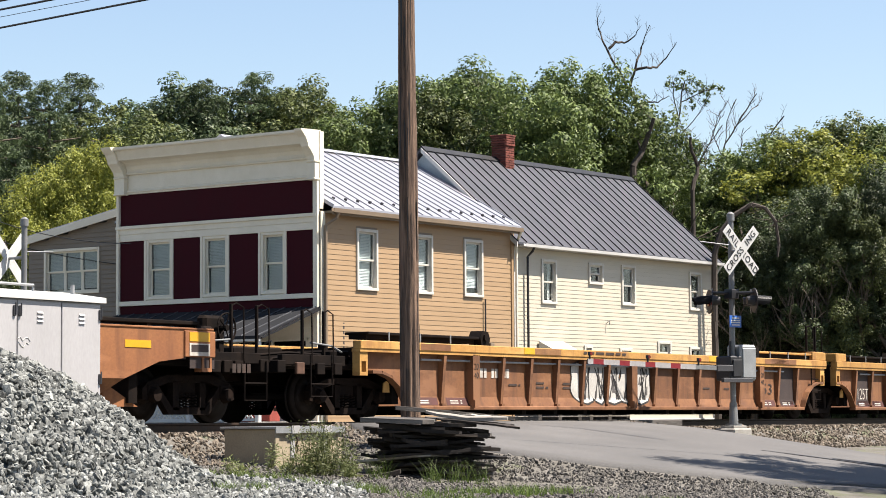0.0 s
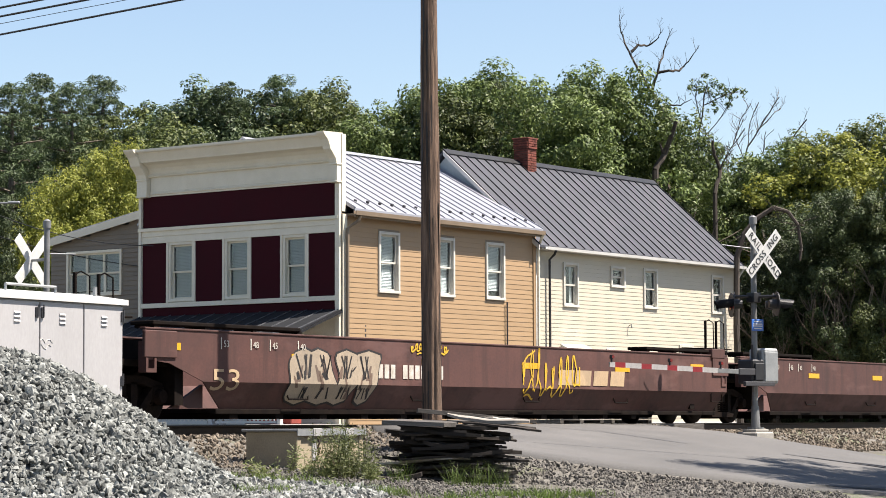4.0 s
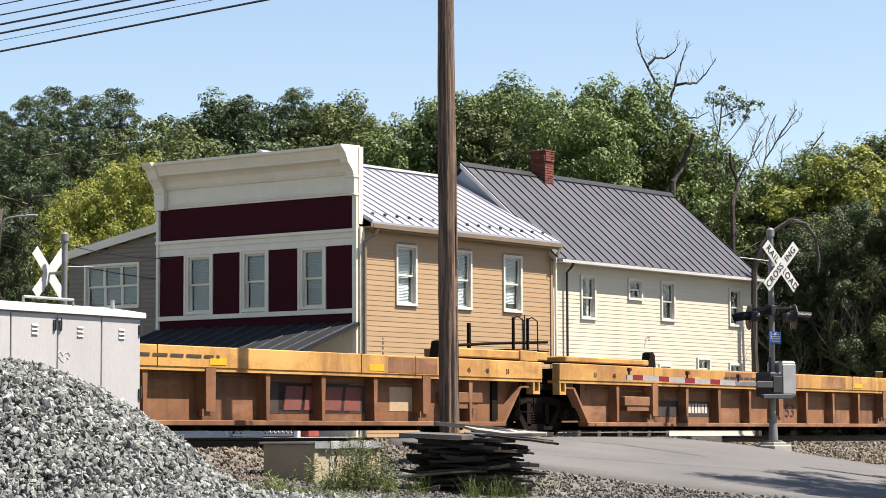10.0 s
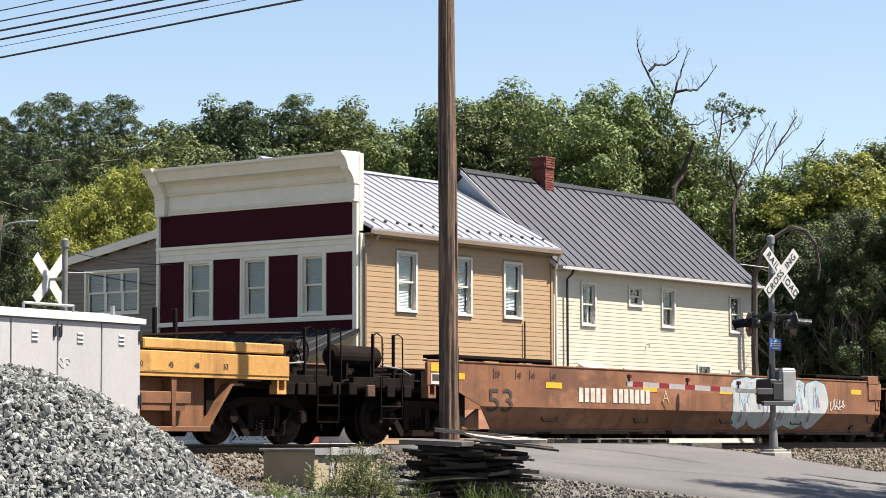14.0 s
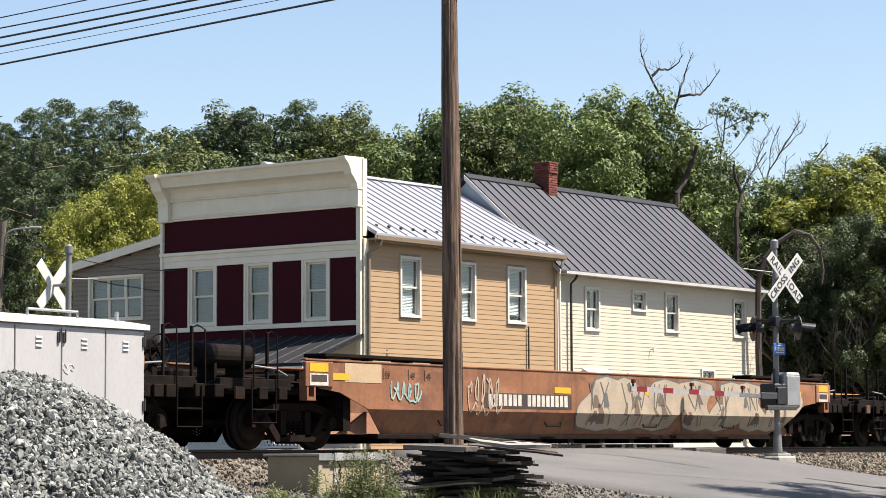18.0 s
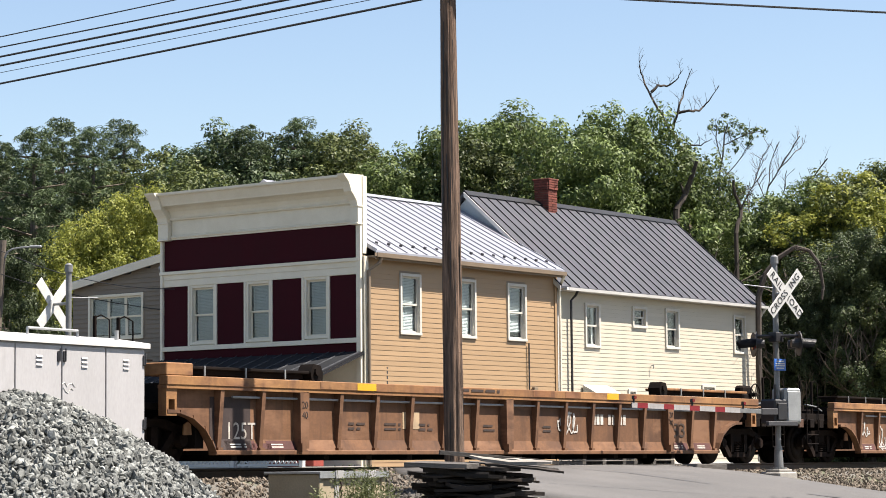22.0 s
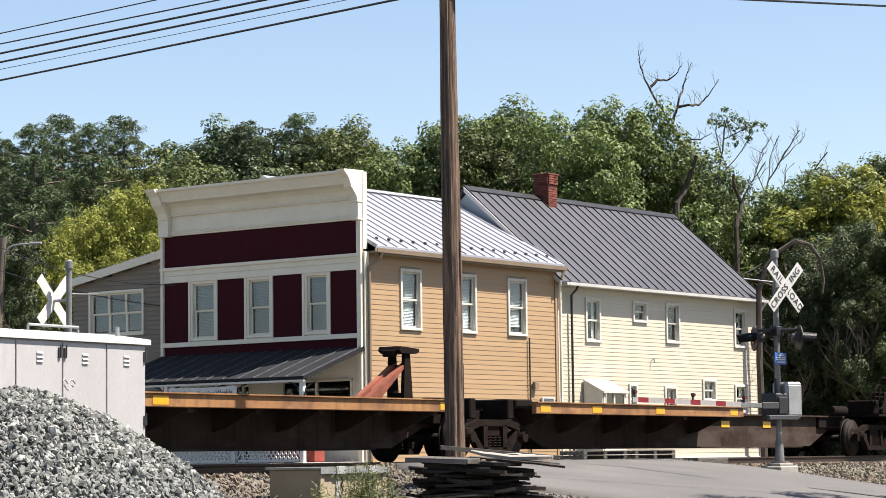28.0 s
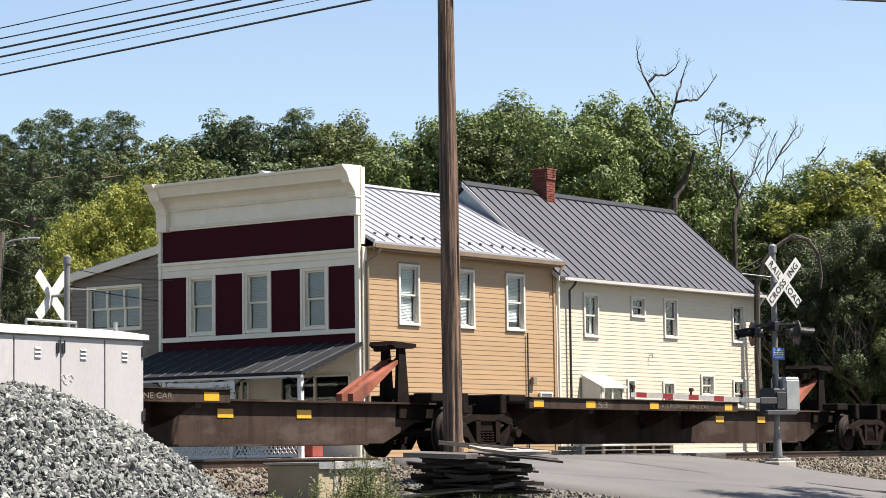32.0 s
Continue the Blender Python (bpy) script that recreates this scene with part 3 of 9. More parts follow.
def pile_z(x, y):
    r = math.hypot(x - PILE_C.x, (y - PILE_C.y) * 0.9)
    return lerp_table(r, PILE) + 0.10 * noise.noise((x * 0.9, y * 0.9, 7)) + 0.05 * noise.noise((x * 2.3, y * 2.3, 2))


def build_pile():
    bm = bmesh.new()
    vs = {}
    for i in range(41):
        for j in range(41):
            x, y = PILE_C.x - 6 + i * 0.3, PILE_C.y - 6 + j * 0.3
            vs[i, j] = bm.verts.new((x, y, pile_z(x, y) - 0.05 if math.hypot(x - PILE_C.x, y - PILE_C.y) < 5.6 else land(x, y) - 0.25))
    for i in range(40):
        for j in range(40):
            bm.faces.new((vs[i, j], vs[i + 1, j], vs[i + 1, j + 1], vs[i, j + 1]))
    solid("ballast_mound", bm, M["ballast"], "large heap of fresh grey crushed ballast stone", "gravel pile", smooth=True)
    spots = []
    rng = random.Random(4)
    while len(spots) < 25000:
        x, y = rng.uniform(-8.6, -0.4), rng.uniform(24.3, 31.9)
        r = math.hypot(x - PILE_C.x, (y - PILE_C.y) * 0.9)
        if r > 6.2 or (r > 4.4 and rng.random() < (r - 4.4) * 0.5):
            continue
        if y > PILE_C.y + 1.2:
            continue
        if x < -7.6:
            continue
        spots.append((x, y, max(pile_z(x, y), surface(x, y)) + rng.uniform(-0.03, 0.04), rng.uniform(0.030, 0.050) * (1.4 if rng.random() < 0.3 else 1.0)))
    scatter_stones("ballast_gravel", spots, M["ballast"], "loose grey crushed stones on the heap", "stones")


build_pile()


def build_track_stones():
    rng = random.Random(5)
    a = []
    while len(a) < 9000:
        s, q = rng.uniform(-9, 24), rng.uniform(1.3, 3.6)
        x, y = -1.19 + TN.x * q + TU.x * s, 42.07 + TN.y * q + TU.y * s
        if off_road(x, y) < 0.1:
            continue
        a.append((x, y, surface(x, y) + rng.uniform(-0.01, 0.04), rng.uniform(0.022, 0.05)))
    scatter_stones("track_ballast", a, M["track_ballast"], "brown stone ballast along the track shoulder", "ballast")
    g = []
    while len(g) < 26000:
        x, y = rng.uniform(-5.2, 6.0), rng.uniform(27.0, 41.5)
        q = q_of(x, y)
        if q < 2.6 or road_offset(x, y) > -3.75 or off_road(x, y) < 0.12 + 0.3 * noise.noise((x * 1.5, y * 1.5, 4)) or road_offset(x, y) < -15:
            continue
        if x < -0.11 * y:
            continue
        g.append((x, y, surface(x, y) + rng.uniform(-0.005, 0.025), rng.uniform(0.014, 0.038)))
    scatter_stones("gravel", g, M["gravel"], "grey gravel verge between track and road", "gravel")


build_track_stones()
# ---- buildings: local x along the side wall away from the street front, y along the front, z from the base ----
GB = 1.45
BPOSE = pose(-1.95, 59.0, GB, 0, 0, 53.0)


def H(z):
    return z - GB


def wall_with_openings(bm, a0, a1, z0, z1, lo, hi, openings, plane):
    """A wall of thickness lo..hi in the plane 'xz' or 'yz', cut by openings (a0, a1, z0, z1)."""
    ae = sorted({a0, a1, *[o[0] for o in openings], *[o[1] for o in openings]})
    ze = sorted({z0, z1, *[o[2] for o in openings], *[o[3] for o in openings]})
    for p, q in zip(ae, ae[1:]):
        for r, t in zip(ze, ze[1:]):
            cx, cz = (p + q) / 2, (r + t) / 2
            if any(o[0] < cx < o[1] and o[2] < cz < o[3] for o in openings):
                continue
            if plane == "xz":
                box(bm, p, q, lo, hi, r, t)
            else:
                box(bm, lo, hi, p, q, r, t)
    bmesh.ops.remove_doubles(bm, verts=bm.verts[:], dist=0.0005)


def siding(parent, material, a0, a1, z0, z1, face, openings, plane, step=0.127, upper=None):
    """Lapped boards on a wall face; each course is cut at the openings. upper(z): the course's end on a sloping wall."""
    z = z0
    sign = -1
    while z < z1 - 0.01:
        h = min(step, z1 - z)
        end = a1 if upper is None else upper(z + h)
        cuts = sorted([(o[0], o[1]) for o in openings if o[2] < z + h * 0.5 < o[3]])
        segs, at = [], a0
        for c0, c1 in cuts:
            segs.append((at, c0))
            at = c1
        segs.append((at, end))
        for s0, s1 in segs:
            if s1 - s0 < 0.03:
                continue
            key = ("siding_board", plane, round(s1 - s0, 2), round(h, 3))

            def build(bm, w=s1 - s0, hh=h):
                prof = [(0.0, 0.0), (-0.0125, 0.0), (-0.0125, 0.010), (-0.004, hh + 0.006), (0.0, hh + 0.006)]
                if plane == "xz":
                    prism(bm, prof, 0, w, "yz")
                else:
                    prism(bm, prof, 0, w, "xz")
            me = shared(key, build)
            part("siding_board", me, material, parent, m=pose(s0, face, z) if plane == "xz" else pose(face, s0, z))
        z += h


def window(parent, plane, a0, a1, z0, z1, face, trim, blind=0.6, sashes=1, muntin=True, drape=False):
    """A double-hung window in an opening: outer casing, sashes, panes, blind and a near-black box for the unlit room
    behind. face: the wall's outer plane, outside is negative.
    """
    w, h = a1 - a0, z1 - z0
    base = pose(a0, face, z0) if plane == "xz" else pose(face, a0, z0) @ pose(0, 0, 0, 0, 0, 90) @ Matrix.Diagonal((1, -1, 1, 1))
    if plane == "yz":
        base = Matrix(((0, 1, 0, face), (1, 0, 0, a0), (0, 0, 1, z0), (0, 0, 0, 1)))
    t = 0.07

    def casing(bm):
        for x0, x1, zz0, zz1 in ((-0.005, t, -0.005, h + 0.005), (w - t, w + 0.005, -0.005, h + 0.005), (t, w - t, h - t, h + 0.005)):
            box(bm, x0, x1, -0.024, 0.10, zz0, zz1, 0.005)
        box(bm, -0.01, w + 0.01, -0.034, 0.10, -0.012, t * 0.8, 0.005)
    win = part("window", casing_mesh := link_from(casing), trim, parent, m=base)
    n = sashes
    iw = (w - 2 * t) / n
    for k in range(n):
        x0 = t + k * iw
        mid = t * 0.8 + (h - t * 1.8) * 0.5

        def sash(bm, zz0, zz1, y):
            f = 0.045
            box(bm, x0, x0 + f, y, y + 0.035, zz0, zz1)
            box(bm, x0 + iw - f, x0 + iw, y, y + 0.035, zz0, zz1)
            box(bm, x0 + f, x0 + iw - f, y, y + 0.035, zz1 - f, zz1)
            box(bm, x0 + f, x0 + iw - f, y, y + 0.035, zz0, zz0 + f)
        for zz0, zz1, y in ((mid - 0.02, h - t, 0.05), (t * 0.8, mid + 0.02, 0.088)):
            bm = bmesh.new()
            sash(bm, zz0, zz1, y)
            part("sash", bm, trim, win)
            bm = bmesh.new()
            box(bm, x0 + 0.04, x0 + iw - 0.04, y + 0.014, y + 0.02, zz0 + 0.04, zz1 - 0.04)
            p = part("pane", bm, M["pane"], win, "clear window glass")
            p.visible_shadow = False
        if blind > 0:
            bm = bmesh.new()
            zb = h - t - (h - 1.8 * t) * blind
            zz = h - t
            while zz > zb:
                obox(bm, pose(x0 + iw / 2, 0.165, zz - 0.02, 52, 0, 0), iw - 0.06, 0.045, 0.003)
                zz -= 0.038
            part("blind", bm, M["blind"], win, "white slatted blind")
        if drape:
            bm = bmesh.new()
            for c0, c1 in ((x0 + 0.03, x0 + iw * 0.3), (x0 + iw * 0.72, x0 + iw - 0.03)):
                m = 7
                for i in range(m):
                    xa, xb = c0 + (c1 - c0) * i / m, c0 + (c1 - c0) * (i + 1) / m
                    ya, yb = 0.16 + 0.02 * (i % 2), 0.16 + 0.02 * ((i + 1) % 2)
                    vs = [bm.verts.new(q) for q in ((xa, ya, 0.1), (xb, yb, 0.1), (xb, yb, h - t), (xa, ya, h - t))]
                    bm.faces.new(vs)
            part("curtain", bm, M["curtain"], win, "white sheer curtain")
    # near-black box that stands in for the unlit room
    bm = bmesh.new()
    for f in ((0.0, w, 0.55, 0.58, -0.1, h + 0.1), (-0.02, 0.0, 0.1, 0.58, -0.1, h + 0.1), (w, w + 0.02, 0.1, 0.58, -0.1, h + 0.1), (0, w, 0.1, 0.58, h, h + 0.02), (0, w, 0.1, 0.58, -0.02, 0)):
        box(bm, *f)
    part("reveal", bm, M["dark_room"], win, "near-black box standing for the unlit room behind the glass")
    return win


def link_from(fn):
    bm = bmesh.new()
    fn(bm)
    return link_mesh(bm, "casing")


def gable_roof(parent, x0, x1, y_e, z_e, y_r, z_r, step, pan, seam, thick=0.06, seam_h=0.045, far=True):
    """A standing-seam roof: near slope, far slope, seams and a ridge cap."""
    def slab(bm, y0, z0, y1, z1):
        prism(bm, [(y0, z0), (y1, z1), (y1, z1 + thick), (y0, z0 + thick)], x0, x1, "yz")
    bm = bmesh.new()
    slab(bm, y_e, z_e, y_r, z_r)
    near = part("roof_slope", bm, pan, parent, "near roof slope of standing-seam metal")
    yf = 2 * y_r - y_e
    bm = bmesh.new()
    slab(bm, y_r, z_r, yf, z_e)
    part("roof_slope", bm, pan, parent, "rear roof slope of standing-seam metal")
    ln = math.hypot(y_r - y_e, z_r - z_e)
    ang = math.degrees(math.atan2(z_r - z_e, y_r - y_e))
    key = ("roof_seam", round(ln, 2))
    me = shared(key, lambda b: box(b, -0.009, 0.009, 0, ln, 0, seam_h))
    n = round((x1 - x0) / step)
    for k in range(n + 1):
        x = min(max(x0 + (x1 - x0) * k / n, x0 + 0.02), x1 - 0.02)
        part("roof_seam", me, seam, near, m=pose(x, y_e, z_e + thick, ang, 0, 0))
    bm = bmesh.new()
    prism(bm, [(y_r - 0.16, z_r + thick - 0.16 * math.tan(radians(ang)) + 0.05), (y_r, z_r + thick + 0.06), (y_r + 0.16, z_r + thick - 0.16 * math.tan(radians(ang)) + 0.05), (y_r, z_r + thick)], x0, x1, "yz")
    part("ridge_cap", bm, seam, parent)


def downpipe(parent, material, pts, r=0.045):
    bm = bmesh.new()
    bend(bm, pts, r, 8)
    part("downpipe", bm, material, parent)


def build_store():
    st = thing("storefront_building", BPOSE, "two-storey shop building with maroon front, cream cornice and beige siding", "building")
    # window places: along, bottom, top
    side = [(1.44, 2.30, H(4.90), H(6.44)), (3.86, 4.67, H(4.90), H(6.44)), (6.10, 6.97, H(4.91), H(6.44))]
    front = [(1.15, 1.93, H(4.80), H(6.34)), (3.05, 3.88, H(4.80), H(6.34)), (4.96, 5.84, H(4.80), H(6.34))]
    shop = [(0.42, 2.75, H(2.2), H(3.65)), (3.77, 4.3, H(1.5), H(3.6)), (4.7, 6.5, H(2.2), H(3.65))]
    top = H(6.80)
    bm = bmesh.new()
    wall_with_openings(bm, 0.0, 8.45, 0, top, 0.03, 0.18, side, "xz")
    part("wall", bm, M["soffit"], st, "side wall behind the siding")
    siding(st, M["beige"], 0.17, 8.33, 0.1, H(6.75), 0.03, side, "xz", 0.127)
    bm = bmesh.new()
    wall_with_openings(bm, 0.18, 6.86, 0, H(8.55), 0.02, 0.16, front + shop, "yz")
    part("wall", bm, M["trim"], st, "street front wall")
    bm = bmesh.new()
    box(bm, 0.17, 8.45, 6.75, 6.9, 0, top)
    part("wall", bm, M["taupe"], st, "far side wall")
    bm = bmesh.new()
    box(bm, 8.30, 8.45, 0.18, 6.75, 0, top)
    part("wall", bm, M["beige"], st, "rear wall")
    for o, b in zip(side, (1.0, 0.95, 0.85)):
        window(st, "xz", *o, 0.0, M["trim_dull"], blind=b)
    for o in front:
        window(st, "yz", *o, 0.0, M["trim"], blind=1.0)
    # corner boards and conduit
    for x0, x1 in ((0.0, 0.16), (8.34, 8.46)):
        bm = bmesh.new()
        box(bm, x0, x1, -0.012, 0.03, 0, H(6.78), 0.004)
        part("corner_board", bm, M["trim"] if x0 < 1 else M["beige"], st)
    bm = bmesh.new()
    tube(bm, (7.03, -0.035, 0.0), (7.03, -0.035, H(4.86)), 0.022)
    part("conduit", bm, M["black_paint"], st, "dark electrical conduit on the wall")
    bm = bmesh.new()
    box(bm, 7.18, 7.36, -0.10, 0.0, H(3.48), H(3.68), 0.01)
    part("meter_box", bm, M["soffit"], st)
    bm = bmesh.new()
    box(bm, 7.57, 8.16, -0.06, 0.0, H(3.05), H(3.27), 0.008)
    part("vent_frame", bm, M["white"], st)
    bm = bmesh.new()
    for k in range(4):
        box(bm, 7.62, 8.11, -0.07, -0.055, H(3.08) + k * 0.045, H(3.10) + k * 0.045)
    part("vent_slats", bm, M["dark_room"], st)
    # roof with eave, soffit, gutter and snow guards
    gable_roof(st, 0.16, 8.46, -0.26, H(6.86), 3.45, H(8.86), 0.42, M["roof_white"], M["roof_white"], seam_h=0.032)
    bm = bmesh.new()
    box(bm, 0.17, 8.44, -0.21, 0.03, H(6.75), H(6.80))
    box(bm, 0.17, 8.45, -0.25, -0.21, H(6.70), H(6.88))
    part("soffit", bm, M["soffit"], st)
    bm = bmesh.new()
    prism(bm, [(-0.355, H(6.855)), (-0.345, H(6.75)), (-0.26, H(6.75)), (-0.252, H(6.855)), (-0.27, H(6.855)), (-0.275, H(6.77)), (-0.33, H(6.77)), (-0.34, H(6.855))], 0.1, 8.45, "yz")
    part("gutter", bm, M["soffit"], st, "tan painted gutter")
    guard = shared("snow_guard", lambda b: box(b, -0.04, 0.04, -0.03, 0.03, 0, 0.07, 0.01))
    for k in range(16):
        part("snow_guard", guard, M["flashing"], st, m=pose(0.62 + k * 0.50, 0.12, H(7.125), 28.3, 0, 0))
    downpipe(st, M["soffit"], [(0.32, -0.30, H(6.75)), (0.30, -0.26, H(6.62)), (0.10, -0.07, H(6.42)), (0.10, -0.07, 0.0)])
    downpipe(st, M["trim"], [(8.40, -0.30, H(6.75)), (8.40, -0.22, H(6.62)), (8.50, -0.06, H(6.42)), (8.50, -0.06, 0.0)], 0.04)
    # gable of the far end
    bm = bmesh.new()
    prism(bm, [(0.0, top), (6.9, top), (3.45, H(8.84))], 8.30, 8.44, "yz")
    part("gable", bm, M["beige"], st)
    # street front: maroon boards and cream rails, from the top down
    def board(name, material, y0, y1, z0, z1, x0, x1=0.02, label="", bevel=0.006):
        bm = bmesh.new()
        box(bm, x0, x1, y0, y1, H(z0), H(z1), bevel)
        return part(name, bm, material, st, label)
    board("sign_board", M["maroon"], 0.19, 6.77, 6.74, 7.58, -0.02, label="plain maroon sign board")
    board("rail", M["trim"], 0.10, 6.86, 6.52, 6.74, -0.06)
    board("rail", M["trim"], 0.08, 6.88, 6.66, 6.745, -0.11)
    board("rail", M["trim"], 0.06, 6.90, 6.34, 6.52, -0.045)
    for y0, y1 in ((0.19, 1.08), (2.00, 2.98), (3.95, 4.89), (5.91, 6.78)):
        board("panel", M["maroon"], y0, y1, 4.76, 6.34, -0.02, label="maroon panel between windows")
    for y0, y1 in ((1.08, 1.15), (1.93, 2.00), (2.98, 3.05), (3.88, 3.95), (4.89, 4.96), (5.84, 5.91)):
        board("mullion", M["trim"], y0, y1, 4.76, 6.34, -0.05)
    board("rail", M["trim"], 0.08, 6.88, 4.64, 4.76, -0.08)
    board("panel", M["maroon"], 0.19, 6.78, 4.34, 4.64, -0.02, label="maroon panel over the awning")
    for y0, y1 in ((0.05, 0.19), (6.78, 6.87)):
        board("pilaster", M["trim"], y0, y1, 1.47, 7.6, -0.09)
    board("frieze", M["trim"], 0.30, 6.50, 7.58, 7.70, -0.055)
    board("frieze_bead", M["trim"], 0.30, 6.50, 7.63, 7.665, -0.085)
    board("frieze", M["trim"], 0.30, 6.50, 7.70, 8.12, -0.03)
    # cornice: bead, hollow cove, sloping fascia and crown moulding, held between two scrolled brackets
    for name, prof, lb in (
        ("cornice_bead", [(0.0, 8.09), (-0.09, 8.09), (-0.11, 8.12), (-0.09, 8.15), (0.0, 8.15)], ""),
        ("cornice_cove", [(0.0, 8.15), (-0.06, 8.15), (-0.075, 8.23), (-0.12, 8.32), (-0.21, 8.40), (-0.34, 8.45), (0.0, 8.45)], "deep cream-painted hollow cove"),
        ("cornice_fascia", [(0.0, 8.45), (-0.40, 8.45), (-0.41, 8.49), (-0.50, 8.66), (-0.52, 8.70), (0.0, 8.70)], "leaning cream fascia"),
        ("crown_moulding", [(0.10, 8.70), (-0.58, 8.70), (-0.60, 8.73), (-0.60, 8.78), (0.10, 8.80)], ""),
    ):
        bm = bmesh.new()
        prism(bm, [(x, H(z)) for x, z in prof], 0.28, 6.52, "xz")
        part(name, bm, M["trim"], st, lb)
    for y0, y1 in ((0.05, 0.29), (6.51, 6.86)):
        p2 = [(0.06, 7.55), (-0.17, 7.58), (-0.17, 8.02), (-0.22, 8.16), (-0.34, 8.30), (-0.42, 8.37), (-0.44, 8.44), (-0.52, 8.60), (-0.68, 8.74), (-0.70, 8.79), (0.06, 8.81)]
        bm = bmesh.new()
        prism(bm, [(x, H(z)) for x, z in p2], y0, y1, "xz")
        br = part("cornice_bracket", bm, M["trim"], st, "scrolled cream end bracket")
        for zz in (7.56, 8.00):
            bm = bmesh.new()
            box(bm, -0.20, 0.0, y0 - 0.02, y1 + 0.02, H(zz), H(zz) + 0.045, 0.01)
            part("bracket_moulding", bm, M["trim"], br)
    bm = bmesh.new()
    box(bm, 0.0, 0.16, 0.03, 0.08, H(6.85), H(8.78))
    part("parapet_return", bm, M["trim"], st, "sunlit cream return of the parapet")
    # shop front
    for k, (y0, y1, z0, z1) in enumerate(shop):
        bm = bmesh.new()
        for a, b, c, d in ((y0, y0 + 0.06, z0, z1), (y1 - 0.06, y1, z0, z1), (y0, y1, z1 - 0.06, z1), (y0, y1, z0, z0 + 0.08), ((y0 + y1) / 2 - 0.025, (y0 + y1) / 2 + 0.025, z0, z1)):
            box(bm, -0.02, 0.08, a, b, c, d)
        w = part("door" if k == 1 else "shop_window", bm, M["trim"], st)
        bm = bmesh.new()
        box(bm, 0.03, 0.036, y0 + 0.05, y1 - 0.05, z0 + 0.05, z1 - 0.05)
        p = part("pane", bm, M["pane"], w, "dark shop glass")
        # near-black sheet in place of the unlit shop interior
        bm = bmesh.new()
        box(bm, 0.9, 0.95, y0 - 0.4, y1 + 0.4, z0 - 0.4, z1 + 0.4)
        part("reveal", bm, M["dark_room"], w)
    # awning with seams, posts and brackets
    def awn_z(x):
        return H(4.38) + (H(3.62) - H(4.38)) * (-x / 2.24)
    bm = bmesh.new()
    prism(bm, [(0.0, awn_z(0)), (-2.3, awn_z(-2.3)), (-2.3, awn_z(-2.3) + 0.05), (0.0, awn_z(0) + 0.05)], 0.04, 6.9, "xz")
    aw = part("awning_roof", bm, M["awning"], st, "charcoal standing-seam metal awning")
    ln = math.hypot(2.3, awn_z(0) - awn_z(-2.3))
    ang = math.degrees(math.atan2(awn_z(0) - awn_z(-2.3), 2.3))
    me = shared("awning_seam", lambda b: box(b, -ln, 0, -0.005, 0.005, 0, 0.025))
    for k in range(14):
        part("awning_seam", me, M["awning_seam"], aw, m=pose(0.0, 0.10 + k * 0.515, awn_z(0) + 0.05, 0, -ang, 0))
    bm = bmesh.new()
    box(bm, -2.32, -2.24, 0.04, 6.9, awn_z(-2.3) - 0.03, awn_z(-2.3) + 0.03)
    part("awning_fascia", bm, M["awning"], st)
    bm = bmesh.new()
    box(bm, -2.31, -2.25, 0.05, 6.89, awn_z(-2.3) - 0.08, awn_z(-2.3) - 0.03)
    part("awning_trim", bm, M["white"], st, "white trim under the awning edge")
    bm = bmesh.new()
    prism(bm, [(-0.02, awn_z(0) - 0.01), (-2.24, awn_z(-2.24) - 0.01), (-2.24, awn_z(-2.24) - 0.05), (-0.02, awn_z(0) - 0.05)], 0.0, 0.05, "xz")
    part("awning_end", bm, M["roof_seam"], st, "dark end trim of the awning")
    for y in (0.15, 2.35, 4.6, 6.75):
        bm = bmesh.new()
        box(bm, -2.28, -2.16, y - 0.06, y + 0.06, 0.12, awn_z(-2.22) - 0.02, 0.01)
        part("porch_post", bm, M["white"], st, "white wooden porch post")
        bm = bmesh.new()
        for s in (-1, 1):
            pts = [(-2.22, y + s * 0.06, awn_z(-2.22) - 0.45), (-2.22, y + s * 0.12, awn_z(-2.22) - 0.25), (-2.22, y + s * 0.28, awn_z(-2.22) - 0.14), (-2.22, y + s * 0.42, awn_z(-2.22) - 0.12)]
            bend(bm, pts, 0.02)
        part("post_bracket", bm, M["black_paint"], st)
    bm = bmesh.new()
    box(bm, -2.4, 0.0, 0.0, 6.95, 0.0, 0.14, 0.01)
    part("porch_floor", bm, M["concrete"], st)
    # lattice railing
    for y0 in (0.25, 2.45, 4.7):
        bm = bmesh.new()
        box(bm, -2.25, -2.19, y0, y0 + 1.95, 0.55, 0.62)
        box(bm, -2.25, -2.19, y0, y0 + 1.95, 0.16, 0.22)
        for k in range(15):
            for s in (-1, 1):
                obox(bm, pose(-2.22, y0 + 0.07 + k * 0.13, 0.39, s * 38, 0, 0), 0.02, 0.03, 0.42)
        part("lattice_rail", bm, M["white"], st, "white lattice porch railing")
    # hanging banner with dark lettering
    def sag(y):
        return -0.05 * (1 - ((y - 3.29) / 1.13) ** 2)
    bm = bmesh.new()
    cut = [2.16 + 2.26 * k / 12 for k in range(13)]
    for y0, y1 in zip(cut, cut[1:]):
        ym = (y0 + y1) / 2
        box(bm, -2.35, -2.34, y0, y1, 1.76 + sag(ym), 2.03 + sag(ym) * 0.4)
    ban = part("banner", bm, M["sign_white"], st, "pale banner with dark lettering hanging under the awning")
    bm = bmesh.new()
    bm.from_mesh(text_mesh("New Items Arriving Weekly", 0.15, 1.0, 0.0))
    hw = max(v.co.x for v in bm.verts)
    for v in bm.verts:
        y = 3.29 - v.co.x * 1.0 / hw
